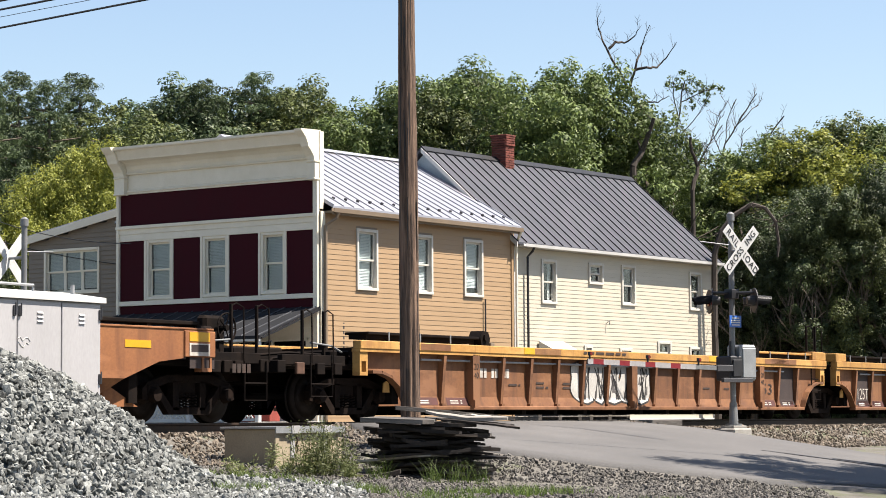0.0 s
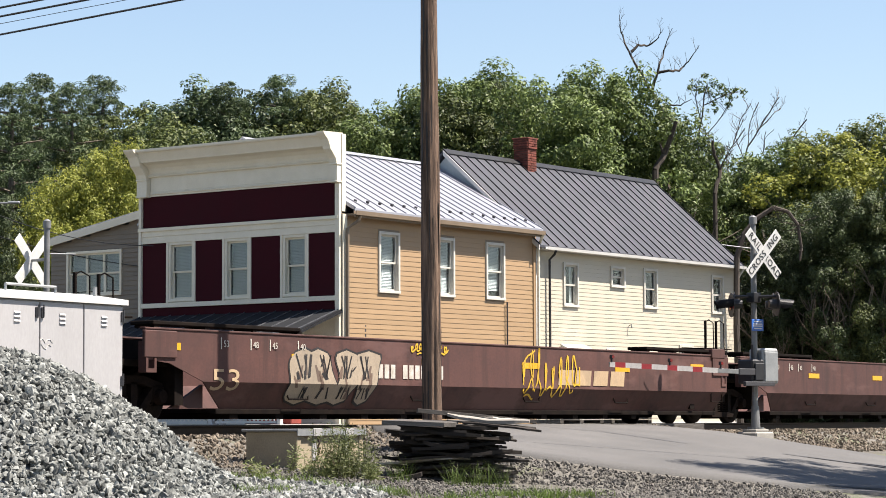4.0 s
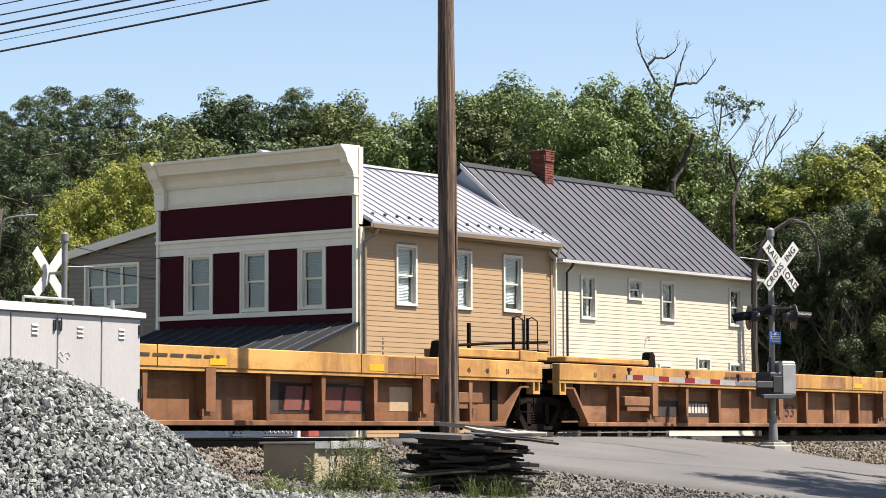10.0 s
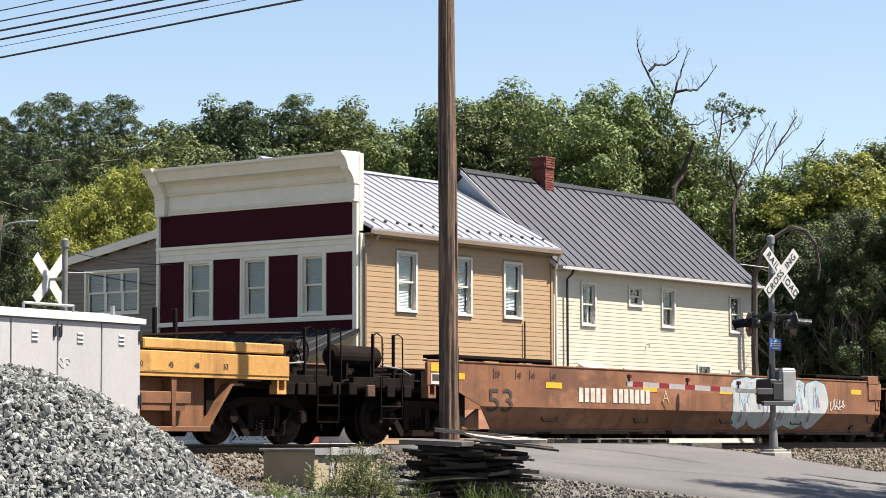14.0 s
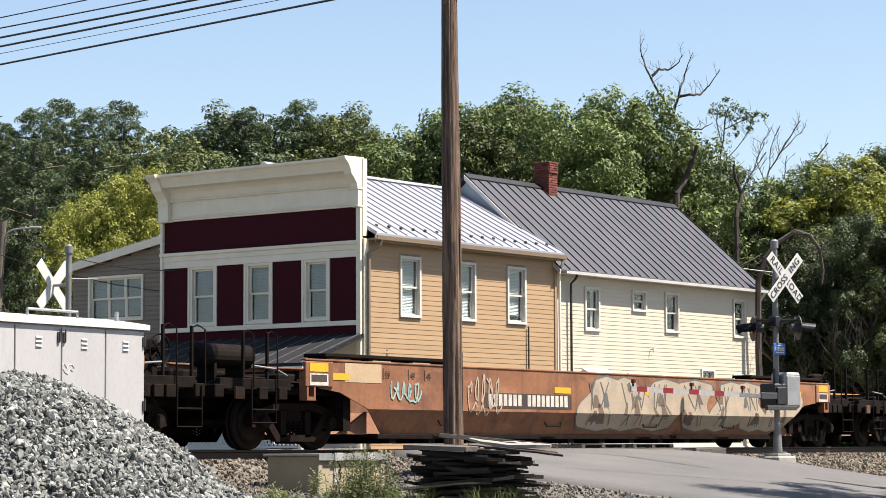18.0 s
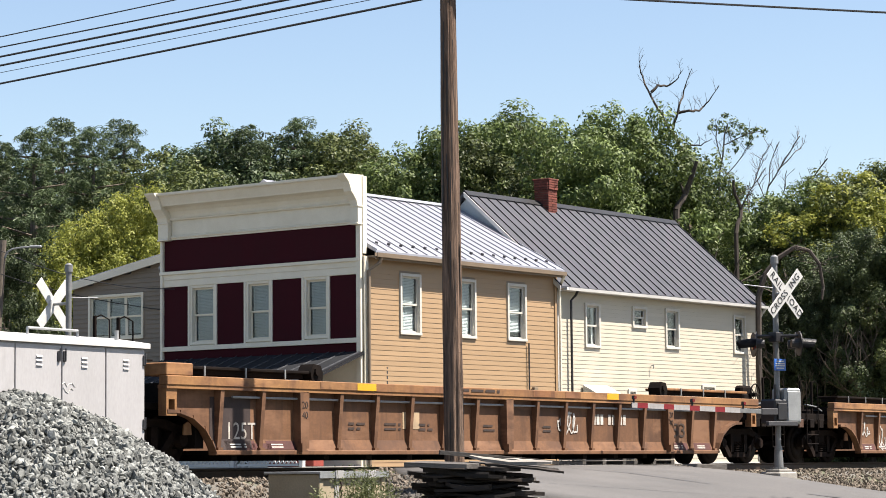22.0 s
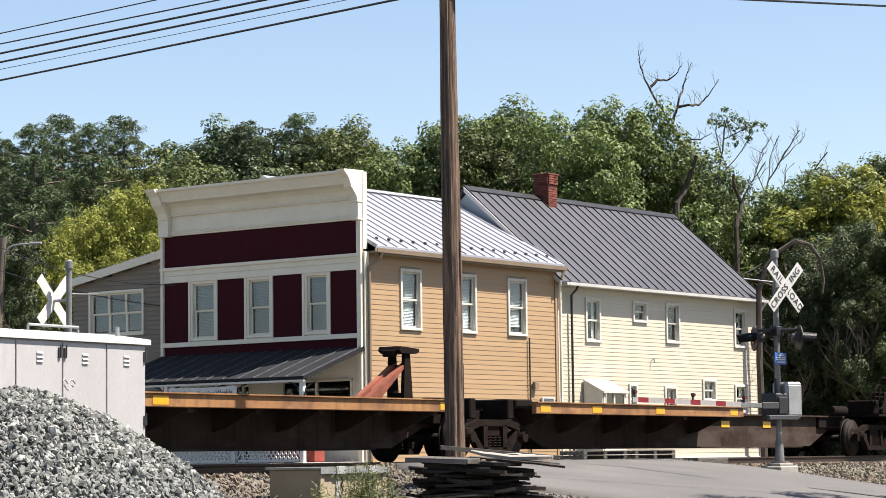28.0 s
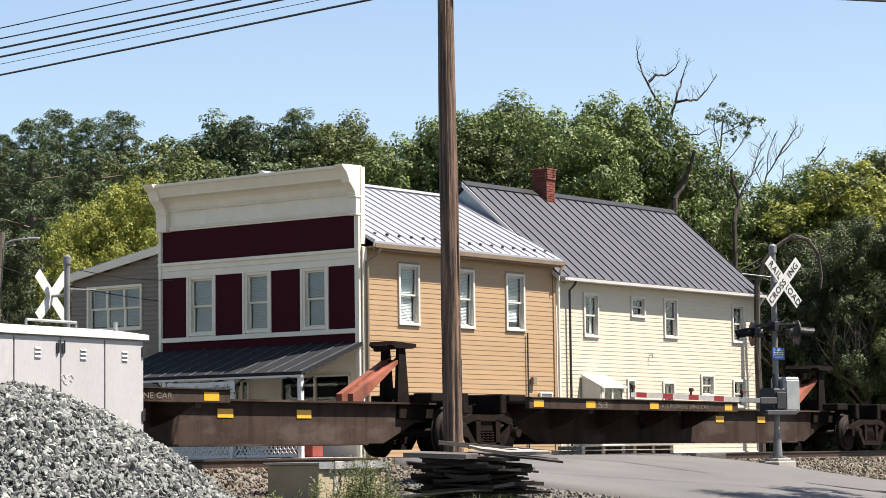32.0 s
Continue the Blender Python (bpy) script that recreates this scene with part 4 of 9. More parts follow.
        v.co = Vector((-2.356, y, 1.885 + sag(y) * 0.7 + v.co.y))
    part("banner_lettering", bm, M["flashing"], ban)
    bm = bmesh.new()
    box(bm, -1.5, -1.1, 0.4, 1.9, 0.14, 0.62, 0.02)
    part("planter", bm, M["pot_red"], st, "faded red planter box on the porch")
    # side wing
    def wing_top(y):
        return H(7.20) + (H(6.62) - H(7.20)) * (y - 7.88) / 3.35
    wo = [(8.5, 10.6, H(5.12), H(6.36))]
    bm = bmesh.new()
    prism(bm, [(6.9, 0.0), (11.25, 0.0), (11.25, wing_top(11.25)), (6.9, wing_top(6.9))], 1.56, 1.66, "yz")
    part("wing_wall", bm, M["dark_room"], st)
    z = 0.1
    while z < H(7.3):
        end = min(11.23, 7.88 + (H(7.20) - z - 0.127) / (H(7.20) - H(6.62)) * 3.35)
        cuts = [(6.9, end)] if not (wo[0][2] < z + 0.06 < wo[0][3]) else [(6.9, 8.5), (10.6, end)]
        for c0, c1 in cuts:
            if c1 - c0 > 0.05:
                b = bmesh.new()
                prism(b, [(0.0, 0.0), (-0.026, 0.0), (-0.004, 0.13), (0.0, 0.13)], 0, c1 - c0, "xz")
                part("siding_board", b, M["taupe"], st, m=pose(1.0, c0, z))
        z += 0.127
    window(st, "yz", *wo[0], 0.97, M["trim"], blind=0.9, sashes=3)
    bm = bmesh.new()
    prism(bm, [(6.9, wing_top(6.9)), (11.45, wing_top(11.45)), (11.45, wing_top(11.45) + 0.14), (6.9, wing_top(6.9) + 0.14)], 0.85, 5.5, "yz")
    part("wing_roof", bm, M["roof_white"], st, "low pale metal roof of the side wing")
    bm = bmesh.new()
    prism(bm, [(6.9, wing_top(6.9) - 0.10), (11.45, wing_top(11.45) - 0.10), (11.45, wing_top(11.45) + 0.10), (6.9, wing_top(6.9) + 0.10)], 0.80, 0.848, "yz")
    part("wing_fascia", bm, M["trim"], st)
    return st


build_store()


def build_house():
    ho = thing("cream_house", BPOSE, "two-storey cream-sided house with a charcoal metal roof and brick chimney", "house")
    X0, X1 = 8.52, 19.70
    F = 0.06
    wins = [(9.93, 10.69, H(4.86), H(6.10)), (12.40, 13.17, H(5.51), H(6.12)), (14.20, 14.97, H(4.96), H(6.14)), (18.17, 18.90, H(4.94), H(6.12)),
            (12.12, 12.55, H(2.85), H(3.72)), (14.05, 14.72, H(2.75), H(3.68)), (16.22, 17.00, H(3.27), H(3.93)), (18.13, 18.90, H(2.95), H(3.80))]
    door = (9.95, 10.9, 0.05, H(3.45))
    bm = bmesh.new()
    wall_with_openings(bm, X0, X1, 0, H(6.42), F + 0.03, F + 0.18, wins + [door], "xz")
    part("wall", bm, M["white"], ho, "side wall behind the siding")
    siding(ho, M["cream"], X0 + 0.12, X1 - 0.12, 0.16, H(6.36), F + 0.03, wins + [door], "xz", 0.115)
    bm = bmesh.new()
    box(bm, X0, X1, F - 0.02, F + 0.02, 0.0, 0.16)
    part("foundation", bm, M["white"], ho)
    for k, o in enumerate(wins):
        window(ho, "xz", *o, F, M["trim_dull"], blind=0.0, drape=(k in (0, 5, 6, 7)))
    for x0, x1 in ((X0, X0 + 0.12), (X1 - 0.12, X1)):
        bm = bmesh.new()
        box(bm, x0, x1, F - 0.015, F + 0.03, 0, H(6.40), 0.004)
        part("corner_board", bm, M["white"], ho)
    # end walls with gables
    for x0, x1, mat in ((X0, X0 + 0.12, M["blue_gable"]), (X1 - 0.14, X1 - 0.02, M["cream"])):
        bm = bmesh.new()
        prism(bm, [(F + 0.18, 0), (6.2, 0), (6.2, H(6.45)), (3.06, H(9.20)), (0.10, H(6.70)), (F + 0.18, H(6.42))], x0, x1, "yz")
        part("gable_wall", bm, mat, ho, "gable wall with pale siding")
    bm = bmesh.new()
    box(bm, X0, X1, 6.1, 6.22, 0, H(6.42))
    part("wall", bm, M["cream"], ho, "rear wall")
    gable_roof(ho, 8.34, 19.72, -0.22, H(6.42), 3.06, H(9.26), 0.46, M["roof_black"], M["roof_seam"], seam_h=0.032)
    bm = bmesh.new()
    box(bm, X0, X1, -0.18, F + 0.03, H(6.38), H(6.42))
    part("soffit", bm, M["white"], ho)
    bm = bmesh.new()
    prism(bm, [(-0.31, H(6.45)), (-0.30, H(6.37)), (-0.23, H(6.36)), (-0.21, H(6.45)), (-0.23, H(6.45)), (-0.235, H(6.38)), (-0.29, H(6.38)), (-0.30, H(6.45))], 8.62, 19.74, "yz")
    part("gutter", bm, M["white"], ho, "thin white gutter")
    for x in (8.31, 19.72):
        bm = bmesh.new()
        prism(bm, [(-0.22, H(6.34)), (3.06, H(9.18)), (3.06, H(9.32)), (-0.22, H(6.48))], x, x + 0.03, "yz")
        part("bargeboard", bm, M["roof_seam"] if x > 10 else M["white"], ho)
    downpipe(ho, M["black_paint"], [(9.08, -0.27, H(6.37)), (9.10, -0.2, H(6.26)), (9.12, -0.02, H(6.12)), (9.12, -0.02, 0.0)], 0.035)
    downpipe(ho, M["white"], [(19.6, -0.27, H(6.37)), (19.6, -0.15, H(6.22)), (19.64, -0.02, H(6.05)), (19.64, -0.02, 0.0)], 0.04)
    # lamp bracket on the wall
    bm = bmesh.new()
    bend(bm, [(13.36, F, H(4.42)), (13.36, -0.03, H(4.45)), (13.36, -0.03, H(4.34))], 0.018)
    part("wall_lamp", bm, M["galv"], ho)
    # small vestibule round the side entry
    bm = bmesh.new()
    prism(bm, [(F - 0.02, H(3.80)), (-0.62, H(3.46)), (-0.62, H(3.40)), (F - 0.02, H(3.74))], 9.72, 10.98, "yz")
    hood = part("porch_hood", bm, M["trim_dull"], ho, "small grey-white lean-to roof over the side entry")
    bm = bmesh.new()
    box(bm, 9.70, 11.0, -0.66, -0.60, H(3.40), H(3.47), 0.006)
    part("hood_fascia", bm, M["trim_dull"], hood)
    for x in (9.76, 10.92):
        bm = bmesh.new()
        prism(bm, [(-0.58, 0.0), (F - 0.02, 0.0), (F - 0.02, H(3.74)), (-0.58, H(3.44))], x - 0.025, x + 0.025, "yz")
        part("hood_cheek", bm, M["trim_dull"], hood)
    bm = bmesh.new()
    for x0, x1, z0, z1 in ((9.785, 9.86, 0.0, 3.40), (10.28, 10.36, 0.0, 3.40), (10.82, 10.895, 0.0, 3.40), (9.86, 10.28, 0.0, 2.5), (10.36, 10.82, 0.0, 2.1)):
        box(bm, x0, x1, -0.60, -0.555, 0.02, H(z1) if z1 > 2.6 else H(z1))
    part("vestibule_front", bm, M["trim_dull"], hood, "framed vestibule front with glass over panels")
    bm = bmesh.new()
    box(bm, 9.86, 10.82, -0.58, -0.57, H(2.1), H(3.39))
    part("vestibule_glass", bm, M["pane"], hood)
    bm = bmesh.new()
    box(bm, 9.95, 10.9, F + 0.08, F + 0.12, 0.05, H(3.45), 0.01)
    d = part("door", bm, M["white"], ho, "white panelled side door")
    # near-black boxes stand in for panes before an unlit room
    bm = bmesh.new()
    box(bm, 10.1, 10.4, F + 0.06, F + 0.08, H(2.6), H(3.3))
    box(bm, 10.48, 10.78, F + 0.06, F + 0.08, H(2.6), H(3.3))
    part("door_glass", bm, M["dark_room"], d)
    # chimney of separate bricks
    cx0, cx1, cy0, cy1 = 12.07, 12.51, 2.72, 3.21
    bm = bmesh.new()
    box(bm, cx0 + 0.02, cx1 - 0.02, cy0 + 0.02, cy1 - 0.02, H(8.4), H(9.92))
    ch = part("chimney", bm, M["mortar"], ho, "square red-brick chimney")
    brick = shared("brick", lambda b: box(b, -0.096, 0.096, -0.045, 0.045, 0, 0.06, 0.004))
    half = shared("half_brick", lambda b: box(b, -0.096, 0.096, -0.045, 0.045, 0, 0.06, 0.004))
    row = 0
    zz = H(8.62)
    while zz < H(9.98):
        out = 0.03 if row >= 15 else 0.0
        for i in range(3):
            off = 0.1 if row % 2 else 0.0
            x = min(max(cx0 + 0.09 + i * 0.2 - off * 0.9, cx0 + 0.09), cx1 - 0.09)
            y = min(max(cy0 + 0.09 + i * 0.2 - off * 0.9, cy0 + 0.09), cy1 - 0.09)
            part("brick", brick, M["brick"], ch, m=pose(x, cy0 + 0.035 - out, zz))
            part("brick", brick, M["brick"], ch, m=pose(cx0 + 0.035 - out, y, zz, 0, 0, 90))
            part("brick", brick, M["brick"], ch, m=pose(cx1 - 0.035 + out, y, zz, 0, 0, 90))
        zz += 0.072
        row += 1
    bm = bmesh.new()
    box(bm, cx0 - 0.05, cx1 + 0.05, cy0 - 0.05, cy1 + 0.05, H(9.98), H(10.03), 0.01)
    part("chimney_cap", bm, M["brick"], ch)
    bm = bmesh.new()
    box(bm, cx0 - 0.05, cx1 + 0.05, cy0 - 0.06, cy1 + 0.05, H(8.55), H(8.98), 0.01)
    part("flashing", bm, M["flashing"], ch)


build_house()
# ---- crossing signals ----
def flasher(parent, x, y, z, facing):
    """One signal head: round black background, hood and red lens. facing: degrees about z of the way it looks along local -y."""
    def disc(bm):
        tube(bm, (0, -0.01, 0), (0, 0.01, 0), 0.25, n=20)
        tube(bm, (0, 0.01, 0), (0, 0.16, 0), 0.11, 0.08, n=12)
    def hood(bm):
        n = 10
        prev = None
        for i in range(n + 1):
            a = math.pi * (-0.12 + 1.24 * i / n)
            ring = [bm.verts.new((0.115 * math.cos(a), yy, 0.115 * math.sin(a) + dz)) for yy, dz in ((-0.01, 0), (-0.30 - 0.06 * math.sin(a), -0.03))]
            if prev:
                bm.faces.new((prev[0], ring[0], ring[1], prev[1]))
            prev = ring
        bmesh.ops.solidify(bm, geom=bm.faces[:], thickness=0.008)
    h = part("signal_head", shared("signal_disc", disc), M["black_paint"], parent, "black round signal background", m=pose(x, y, z, 0, 0, facing))
    part("hood", shared("signal_hood", hood), M["black_paint"], h)
    part("lens", shared("signal_lens", lambda bm: tube(bm, (0, -0.03, 0), (0, -0.012, 0), 0.10, n=14)), M["red_lens"], h, "unlit dark red lens")
    return h


def crossbuck(parent, z, y, lettered):
    bm = bmesh.new()
    tube(bm, (0, 0, z), (0, y, z), 0.03, n=8)
    part("crossbuck_bracket", bm, M["galv"], parent)
    words = {1: ("RAIL", "ROAD"), -1: ("CROSS", "ING")}
    for s in (1, -1):
        bm = bmesh.new()
        box(bm, -0.62, 0.62, -0.006, 0.006, -0.115, 0.115, 0.003)
        blade = part("crossbuck_blade", bm, M["sign_white"], parent, "white diagonal crossbuck blade", m=pose(0, y - (0.012 if s == -1 else 0), z, 0, s * 45 if s == 1 else -45, 0))
        if lettered:
            for txt, x in zip(words[s], (-0.34, 0.34) if s == 1 else (-0.27, 0.36)):
                me = text_mesh(txt, 0.135, 1.12, 0.003)
                part("lettering", me, M["sign_black"], blade, "black capital letters", m=pose(x, -0.011, 0, 90, 0, 0))


def build_mast(m, lettered, gate):
    ma = thing("crossing_signal", m, "galvanised level-crossing mast with white crossbuck and flashing-light heads" if lettered else "galvanised level-crossing mast seen from behind, with white crossbuck", "crossing signal", "crossing signals")
    bm = bmesh.new()
    box(bm, -0.27, 0.27, -0.27, 0.27, -0.9, 0.26, 0.03)
    box(bm, -0.19, 0.19, -0.19, 0.19, 0.26, 0.31, 0.01)
    part("foundation", bm, M["concrete"], ma, "weathered concrete footing")
    bm = bmesh.new()
    tube(bm, (0, 0, 0.3), (0, 0, 4.52), 0.058, n=16)
    tube(bm, (0, 0, 0.3), (0, 0, 0.78), 0.10, 0.075, n=16)
    tube(bm, (0, 0, 0.3), (0, 0, 0.35), 0.17, n=16)
    part("mast", bm, M["mast_grey"], ma, "galvanised steel post")
    bm = bmesh.new()
    tube(bm, (0, 0, 4.48), (0, 0, 4.62), 0.08, n=16)
    tube(bm, (0, 0, 4.62), (0, 0, 4.66), 0.08, 0.03, n=16)
    part("finial", bm, M["mast_grey"], ma)
    crossbuck(ma, 3.86, -0.28 if lettered else -0.38, lettered)
    bm = bmesh.new()
    tube(bm, (-0.46, 0.10, 3.0), (0.46, -0.10, 3.0), 0.028, n=8)
    tube(bm, (-0.20, 0.44, 3.0), (0.20, -0.44, 3.0), 0.028, n=8)
    box(bm, -0.11, 0.11, -0.11, 0.11, 2.88, 3.08, 0.01)
    part("crossarm", bm, M["black_paint"], ma)
    for x, y, f in ((-0.46, 0.10, 226), (-0.20, 0.44, 240), (0.20, -0.44, 60), (0.46, -0.10, 46)):
        flasher(ma, x, y, 2.84, f)
    bm = bmesh.new()
    box(bm, -0.17, 0.17, -0.10, -0.085, 2.30, 2.54, 0.01)
    sg = part("blue_notice", bm, M["blue_sign"], ma, "small blue emergency notice plate")
    for k, (w, z) in enumerate(((0.2, 2.49), (0.26, 2.44), (0.26, 2.40), (0.22, 2.35))):
        bm = bmesh.new()
        box(bm, -w / 2, w / 2, -0.105, -0.10, z - 0.011, z + 0.011)
        part("lettering_bar", bm, M["sign_white"], sg)
    bm = bmesh.new()
    tube(bm, (-0.9, 0, 4.02), (0, 0, 3.98), 0.012, n=6)
    part("sensor_rod", bm, M["galv"], ma, "thin pale rod on the post")
    if gate:
        bm = bmesh.new()
        box(bm, 0.06, 0.52, -0.18, 0.24, 1.22, 1.95, 0.04)
        box(bm, 0.10, 0.48, -0.20, -0.18, 1.28, 1.88, 0.01)
        box(bm, 0.52, 0.56, -0.10, 0.16, 1.35, 1.80, 0.01)
        part("gate_motor", bm, M["galv"], ma, "grey gate machine housing")
        bm = bmesh.new()
        box(bm, -0.30, 0.06, -0.22, 0.2, 1.22, 1.72, 0.03)
        box(bm, -0.24, 0.02, -0.26, -0.22, 1.30, 1.64, 0.01)
        tube(bm, (-0.12, -0.05, 1.72), (-0.12, -0.05, 2.02), 0.025, n=8)
        part("junction_box", bm, M["black_paint"], ma)
        bm = bmesh.new()
        box(bm, -0.55, 0.3, -0.28, -0.2, 1.18, 1.27, 0.01)
        box(bm, -0.7, 0.0, -0.25, -0.18, 1.40, 1.53, 0.01)
        part("gate_bracket", bm, M["flashing"], ma)
        # striped arm with three lamps
        a, e = -0.45, -4.2
        bm = bmesh.new()
        box(bm, e, a, -0.015, 0.015, -0.045, 0.045, 0.004)
        arm = part("gate_arm", bm, M["mast_grey"], ma, "lowered crossing gate arm with dull red and white stripes", m=pose(0, -0.22, 1.445, 0, 1.7, 0))
        x, k = -1.30, 0
        while x > e + 0.05:
            w = min(x - e, 0.27 if k % 2 else 0.42)
            me = shared(("gate_stripe", round(w, 2)), lambda b: prism(b, [(0, -0.05), (-w, -0.05), (-w, 0.05), (0, 0.05)], -0.004, 0.0, "xz"))
            part("stripe", me, M["red"] if k % 2 else M["arm_white"], arm, m=pose(x, -0.015, 0))
            x, k = x - w, k + 1
        for x in (-1.2, -2.6, -4.14):
            bm = bmesh.new()
            tube(bm, (x, 0, 0.045), (x, 0, 0.12), 0.02, n=10)
            tube(bm, (x, 0, 0.11), (x, 0, 0.18), 0.04, n=10)
            lamp = part("arm_lamp", bm, M["black_paint"], arm)
            bm = bmesh.new()
            tube(bm, (x, -0.05, 0.145), (x, -0.04, 0.145), 0.033, n=10)
            part("lens", bm, M["red_lens"], lamp)
    return ma


build_mast(pose(6.75, 48.5, 1.14, 0, 0, 38), True, True)
build_mast(pose(-7.38, 47.0, 0.98, 0, 0, 240), False, False)


# ---- utility poles and cables ----
def build_pole():
    po = thing("utility_pole", pose(0.15, 36.2, 0.80), "weathered brown wooden utility pole beside the track", "utility pole")
    bm = bmesh.new()
    n, rows = 44, 110
    ring = []
    for k in range(rows + 1):
        z = -0.8 + k * 11.3 / rows
        r = 0.160 - 0.0050 * max(z, 0)
        row = []
        for t in [2 * math.pi * i / n for i in range(n)]:
            c, q = math.cos(t), math.sin(t)
            rr = r + 0.018 * noise.noise((c * 4, q * 4, z * 0.35)) - 0.05 * max(0.0, noise.noise((c * 9, q * 9, z * 0.45 + 7)) - 0.12) + 0.004 * noise.noise((c * 20, q * 20, z * 2.0))
            row.append(bm.verts.new((rr * c - 0.004 * z, rr * q, z)))
        ring.append(row)
    for a, b in zip(ring, ring[1:]):
        for i in range(n):
            bm.faces.new((a[i], a[(i + 1) % n], b[(i + 1) % n], b[i]))
    bm.faces.new(ring[-1])
    part("shaft", bm, M["pole_wood"], po, "cracked weathered wood shaft", smooth=True)
    crack = shared("pole_check", lambda b: prism(b, [(-0.006, 0), (0, 0.02), (0.006, 0), (0.004, -0.9), (-0.003, -0.7)], -0.004, 0.0, "xz"))
    rng = random.Random(8)
    for k in range(26):
        a = radians(rng.uniform(200, 340))
        z = rng.uniform(0.8, 7.6)
        r = 0.166 - 0.0050 * z
        part("drying_crack", crack, M["sign_black"], po, m=pose(r * math.cos(a) - 0.004 * z, r * math.sin(a), z, 0, 0, math.degrees(a) + 90))
    bm = bmesh.new()
    box(bm, -1.2, 1.2, -0.22, -0.12, 9.6, 9.72, 0.01)
    part("crossarm", bm, M["pole_wood"], po)
    return po


build_pole()


def cable(p0, p1, r, sag, label="thin black overhead cable from the pole"):
    bm = bmesh.new()
    p0, p1 = Vector(p0), Vector(p1)
    n = 18
    pts = [p0.lerp(p1, i / n) - Vector((0, 0, 4 * sag * (i / n) * (1 - i / n))) for i in range(n + 1)]
    bend(bm, pts, r, 5)
    solid("overhead_cable", bm, M["wire"], label, "cable", "overhead cables", m=None)


for z0, z1, r in ((8.77, 9.37, 0.020), (8.92, 9.83, 0.006), (9.05, 9.99, 0.021), (9.18, 10.32, 0.021), (9.32, 10.68, 0.014), (9.58, 10.63, 0.012)):
    cable((0.12, 36.05, z0), (-44.0, 81.0, z1), r, 0.06)
cable((0.12, 36.05, 8.84), (22.27, 42.0, 8.79), 0.018, 0.05)


def build_far_pole(x, y, z0, h):
    po = thing("street_lamp_pole", pose(x, y, z0), "grey wooden pole with a street lamp arm before woods", "utility pole")
    bm = bmesh.new()
    tube(bm, (0, 0, -0.3), (0.38, 0, h), 0.13, 0.10, n=12)
    part("shaft", bm, M["bark"], po)
    bm = bmesh.new()
    bend(bm, [(0.44, -0.05, h - 0.52), (0.52, -0.06, h - 0.34), (0.66, -0.08, h - 0.26), (0.9, -0.1, h - 0.22), (1.30, -0.15, h - 0.21)], 0.03)
    part("lamp_arm", bm, M["galv"], po)
    bm = bmesh.new()
    obox(bm, pose(1.34, -0.15, h - 0.20), 0.34, 0.14, 0.07, 0.02)
    part("lamp_head", bm, M["galv"], po)
    for k, (z, e) in enumerate(((h - 0.2, (6, -6, h - 1.9)), (h - 0.9, (8, -6, h - 2.6)), (h - 2.4, (5, -5, h - 3.6)))):
        bm = bmesh.new()
        p0, p1 = Vector((0.1, 0, z)), Vector(e)
        bend(bm, [p0.lerp(p1, i / 8) - Vector((0, 0, 1.2 * (i / 8) * (1 - i / 8))) for i in range(9)], 0.012, 5)
        part("service_wire", bm, M["wire"], po)


build_far_pole(-13.03, 68.5, 1.4, 6.76)


